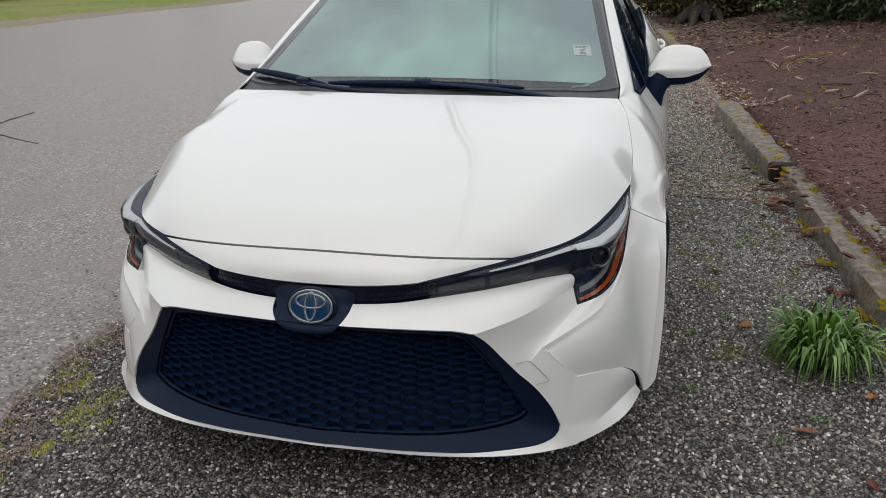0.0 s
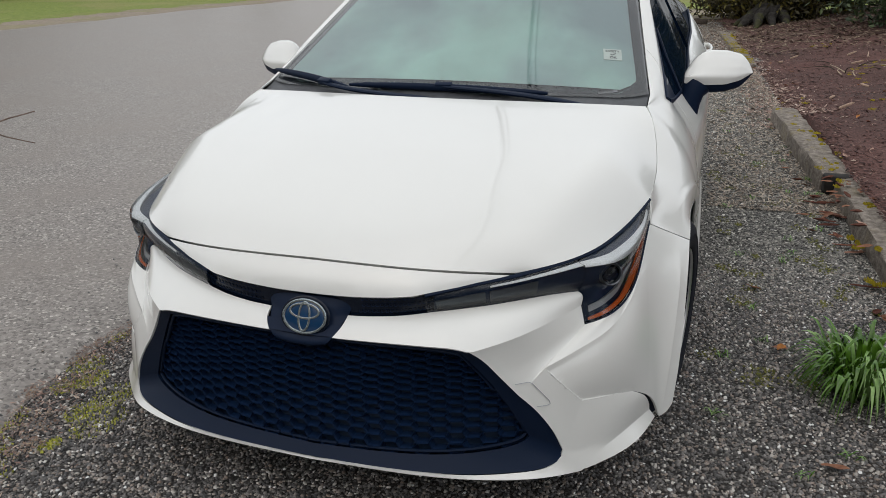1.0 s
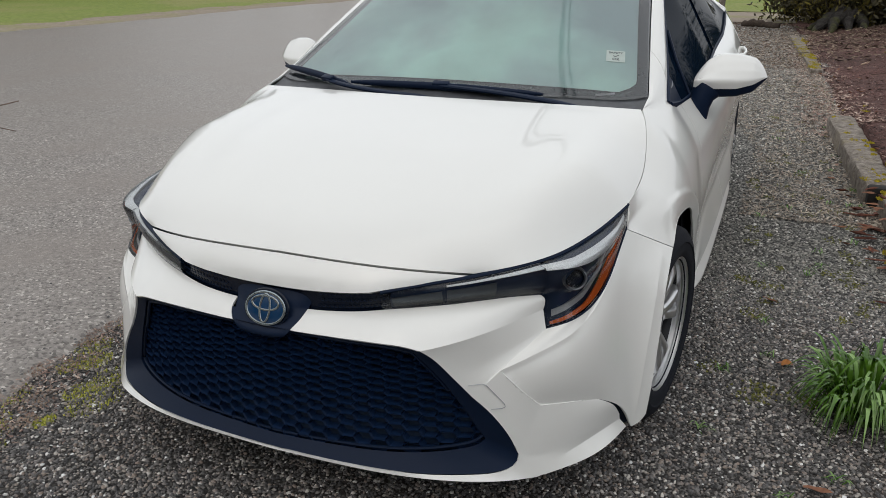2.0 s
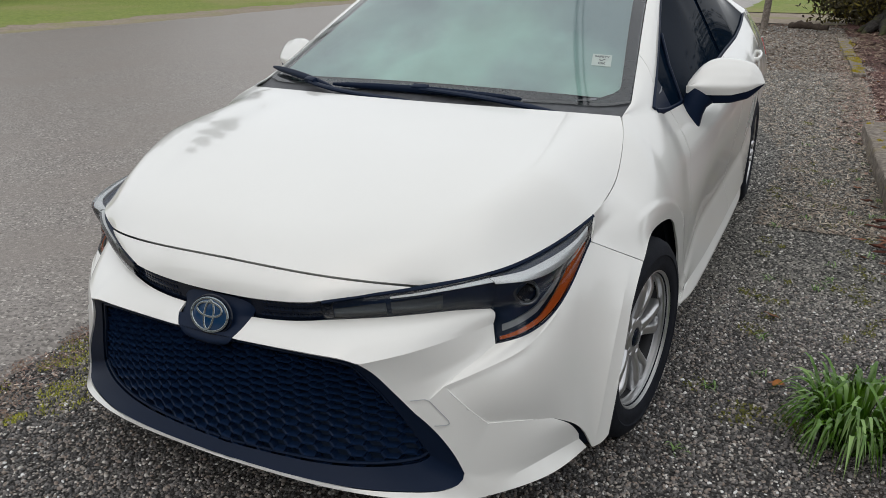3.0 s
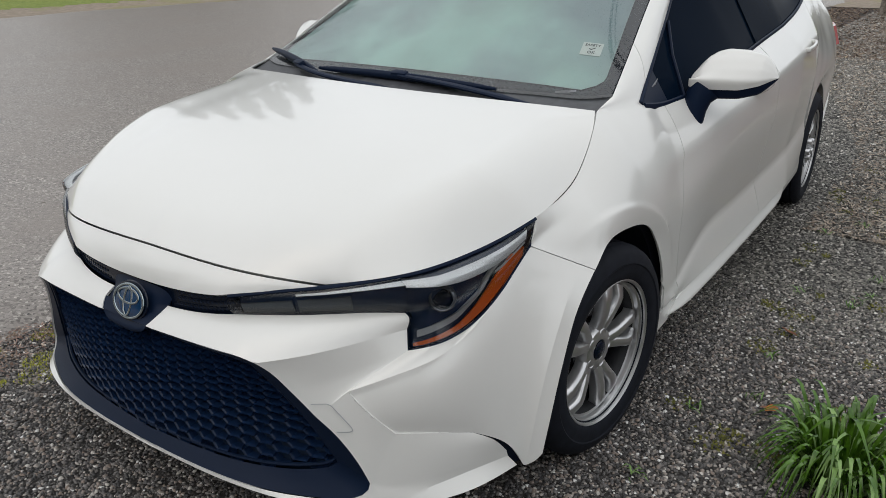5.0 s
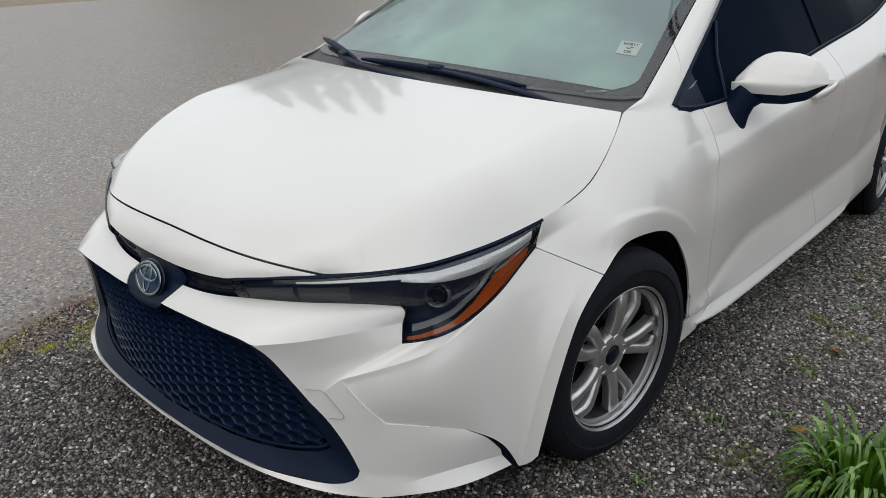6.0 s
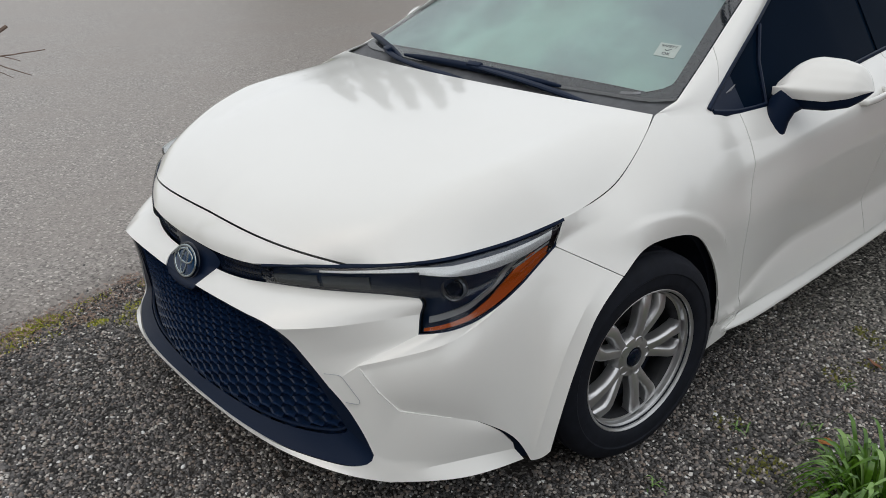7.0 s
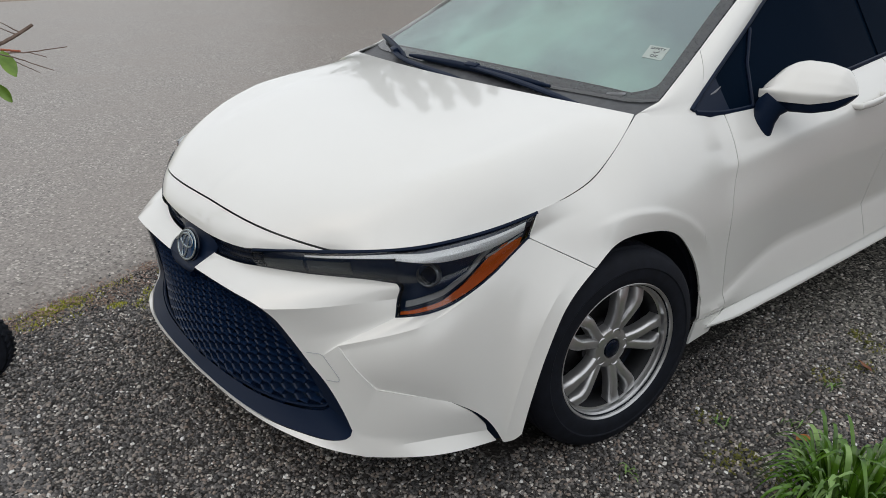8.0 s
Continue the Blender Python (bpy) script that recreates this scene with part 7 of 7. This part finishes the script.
# leafy branch reaching in beside the car's nose
branch = tagged(new("shrub_branch"), "bare twigs and bright green leaves of a shrub", "shrub")
bm = bmesh.new()
BRANCH_BARK = ramp_material("grey_twig_bark", 60, [(0.3, (0.12, 0.085, 0.068)), (0.7, (0.27, 0.20, 0.165))], 0.8, 0.5, 200)
CUT = material("cut_red_twig", (0.36, 0.10, 0.05), 0.7, scale=80, vary=0.2)
B0, FORK = Vector((-1.12, -1.62, 0.0)), Vector((-0.80, -1.30, 0.90))
tube(bm, spline([B0, B0 + Vector((0.10, 0.06, 0.5)), FORK], 12), [0.018 - 0.0008 * i for i in range(12)], 8)
part("branch", bm, BRANCH_BARK, branch)
TWIGS = (
    ([(-0.66, -1.128, 1.028), (-0.645, -1.055, 1.025), (-0.635, -1.0, 1.03), (-0.623, -0.95, 1.035)], (0.003, 0.0014), False),
    ([(-0.895, -1.003, 0.989), (-0.888, -0.978, 0.98), (-0.881, -0.952, 0.97)], (0.002, 0.0012), False),
    ([(-0.611, -1.138, 1.03), (-0.602, -1.097, 1.016), (-0.589, -1.052, 0.995), (-0.576, -1.01, 0.976)], (0.0026, 0.0012), False),
    ([(-0.9, -1.049, 0.964), (-0.89, -1.013, 0.941), (-0.88, -0.981, 0.921)], (0.002, 0.001), False),
    ([(-0.673, -1.121, 1.051), (-0.667, -1.072, 1.075), (-0.661, -1.027, 1.102)], (0.0068, 0.0052), False),
    ([(-0.666, -1.062, 1.08), (-0.671, -1.081, 1.093), (-0.678, -1.108, 1.112)], (0.0022, 0.0014), False),
    ([(-0.667, -1.072, 1.075), (-0.671, -1.09, 1.084), (-0.677, -1.112, 1.096)], (0.002, 0.0014), False),
    ([(-0.913, -1.081, 1.002), (-0.9, -1.024, 0.993)], (0.0042, 0.0036), True),
)
for pts, (r0, r1), red in TWIGS:
    bm = bmesh.new()
    run = spline(pts, 10)
    if pts[0][1] < -1.1:
        run = np.concatenate([spline([tuple(FORK), pts[0]], 5)[:-1], run])
    tube(bm, [p + 0.0007 * np.array((math.sin(7.1 * k + r0 * 900), math.cos(5.3 * k), math.sin(9.7 * k))) for k, p in enumerate(run)], [r0 + (r1 - r0) * k / (len(run) - 1) for k in range(len(run))], 6)
    part("twig", bm, CUT if red else BRANCH_BARK, branch)
FRESH = ramp_material("fresh_leaf", 25, [(0.3, (0.10, 0.20, 0.02)), (0.7, (0.20, 0.33, 0.05))], 0.4, 0.1, 80, spec=0.5)
broad = [leaf_mesh("leaf", *dead_leaf(0.085, 0.042, 0.25), FRESH), leaf_mesh("leaf", *dead_leaf(0.065, 0.030, 0.4), FRESH)]
for k, (x, y, z, ax, az) in enumerate(((-0.635, -1.117, 0.995, 0.5, 0.4), (-0.626, -1.144, 0.915, 1.2, 0.9), (-0.646, -1.174, 0.9650000000000001, 1.4, 2.0), (-0.82, -1.22, 0.90, 0.8, 1.5), (-0.85, -1.25, 0.86, 0.9, 0.2), (-0.86, -1.27, 0.95, 0.5, 2.8), (-0.92, -1.35, 0.80, 0.7, 4.0))):
    ob = new("leaf", broad[k % 2])
    ob.parent = branch
    ob.matrix_local = Matrix.Translation((x, y, z)) @ Euler((ax, 1.0, az)).to_matrix().to_4x4()

# small cart wheel standing at the gravel's edge
cart = tagged(new("cart_wheel"), "small black rubber cart wheel with treaded tyre", "wheel")
turn = Matrix.Translation((-0.655, -1.385, 0.128)) @ Matrix.Rotation(radians(-38), 4, "Z")
ct_ = lathe([(-0.022, 0.070), (-0.032, 0.090), (-0.034, 0.108), (-0.028, 0.122), (-0.012, 0.1275), (0.012, 0.1275), (0.028, 0.122), (0.034, 0.108), (0.032, 0.090), (0.022, 0.070)], 56)
ct_.transform(turn)
part("tyre", ct_, RUBBER, cart, "black rubber tyre")
hub_ = lathe([(-0.024, 0.0), (-0.024, 0.016), (-0.010, 0.018), (-0.008, 0.060), (-0.018, 0.074), (0.018, 0.074), (0.008, 0.060), (0.010, 0.018), (0.024, 0.016), (0.024, 0.0)], 32)
hub_.transform(turn)
part("hub", hub_, BLACK_TRIM, cart, "black plastic hub")
lug_me = bpy.data.meshes.new("tread_lug")
lb = bmesh.new()
box(lb, (0, 0, 0.128), (0.022, 0.010, 0.005), None, 0.001)
lb.to_mesh(lug_me)
lb.free()
lug_me.materials.append(RUBBER)
for k in range(36):
    for q in (-1, 1):
        ob = new("tread_lug", lug_me)
        ob.parent = cart
        ob.matrix_local = turn @ Matrix.Rotation(2 * math.pi * (k + 0.25 * q) / 36, 4, "X") @ Matrix.Translation((q * 0.013, 0, 0)) @ Matrix.Rotation(q * 0.5, 4, "Z")

# ---- conifers round the place, all out of view ----
NEEDLE = island_material("conifer_needles", [(0.0, (0.020, 0.036, 0.018)), (0.6, (0.042, 0.070, 0.032)), (1.0, (0.075, 0.105, 0.048))], 0.8)


def conifer_meshes(h, seed):
    rg = np.random.default_rng(seed)
    bm = bmesh.new()
    tube(bm, [(0, 0, -0.1), (0.03, 0, h * 0.5), (0, 0.02, h)], [h * 0.022, h * 0.013, h * 0.003], 8)
    for k in range(40):
        z = h * (0.06 + 0.9 * (k / 40))
        a, L = k * 2.4, h * 0.22 * (1 - z / h) + 0.15
        tube(bm, [(0, 0, z), (L * math.cos(a), L * math.sin(a), z - 0.12 * L)], [0.03, 0.01], 4, False)
    trunk = bpy.data.meshes.new("trunk")
    bm.to_mesh(trunk)
    bm.free()
    trunk.materials.append(BARK)
    vs, fs = [], []
    for k in range(2600):
        f = rg.random() ** 1.3
        z = h * (0.04 + 0.96 * f)
        R = (h * 0.23 * (1 - f) + 0.12) * (0.75 + 0.35 * math.sin(7 * f * 6.283 + rg.random()))
        a, q = rg.random() * 6.283, R * rg.random() ** 0.45
        c = np.array((q * math.cos(a), q * math.sin(a), z - 0.18 * q))
        L, w = 0.28 + 0.30 * rg.random(), 0.09 + 0.10 * rg.random()
        d = np.array((math.cos(a), math.sin(a), -0.35 + 0.3 * rg.normal()))
        e = np.array((-math.sin(a), math.cos(a), 0.4 * rg.normal()))
        n = len(vs)
        vs += [tuple(c - d * L * 0.4), tuple(c + e * w), tuple(c + d * L), tuple(c - e * w)]
        fs.append((n, n + 1, n + 2, n + 3))
    crown = bpy.data.meshes.new("crown")
    crown.from_pydata(vs, [], fs)
    crown.materials.append(NEEDLE)
    return trunk, crown


kinds = [conifer_meshes(9.5, 41), conifer_meshes(11.5, 42), conifer_meshes(19, 43)]


def conifer(x, y, k, turn_, s):
    t = tagged(new("conifer"), "tall dark green conifer tree standing out of view", "tree", "conifers round the drive")
    t.matrix_world = pose(x, y, 0, 0, 0, turn_) @ Matrix.Diagonal((s, s, s, 1))
    for nm, me in zip(("trunk", "crown"), kinds[k]):
        ob = new(nm, me)
        ob.parent = t


rg = np.random.default_rng(77)
# Unseen row behind the camera, added to block low sky and darken front reflections.
for x in np.arange(-14, 16, 2.6):
    conifer(x + rg.normal() * 0.4, -15.5 - 2.5 * rg.random() + 0.02 * x * x, int(rg.integers(2)), rg.random() * 360, 0.85 + 0.3 * rg.random())
for y in np.arange(-6, 12, 2.6):
    conifer(25 + rg.random() * 4, y, int(rg.integers(2)), rg.random() * 360, 0.8 + 0.3 * rg.random())
for a, d, size in ((-58, 41, 0.97), (-55.5, 44, 1.10), (-53, 40, 1.01), (-50.5, 43, 1.10), (-48, 40, 0.92), (-44, 55, 0.86), (-40, 57, 0.76), (-36, 54, 0.66), (-31, 58, 0.72)):
    conifer(0.5 + d * math.sin(radians(a)), -1.5 + d * math.cos(radians(a)), 2, rg.random() * 360, size)

# overhead service cables between two poles beyond the view
for y in (-24.0, 46.0):
    x = 0.47 - 0.285 * y
    bm = bmesh.new()
    tube(bm, [(x, y, -0.3), (x, y, 4.5), (x, y, 9.3)], [0.15, 0.13, 0.11], 14)
    tagged(part("utility_pole", bm, BARK, None), "tall wooden utility pole carrying cables", "pole")
for dx, dz, r in ((0.0, 8.65, 0.052), (0.16, 8.50, 0.022)):
    bm = bmesh.new()
    tube(bm, [(0.47 + 6.84 - 0.285 * 70 * k / 20 + dx * math.sin(math.pi * k / 20), -24 + 70 * k / 20, dz - 1.1 * math.sin(math.pi * k / 20)) for k in range(21)], r, 6)
    tagged(part("cable", bm, BLACK_TRIM, None), "black overhead service cable between poles", "cable", "overhead cables")
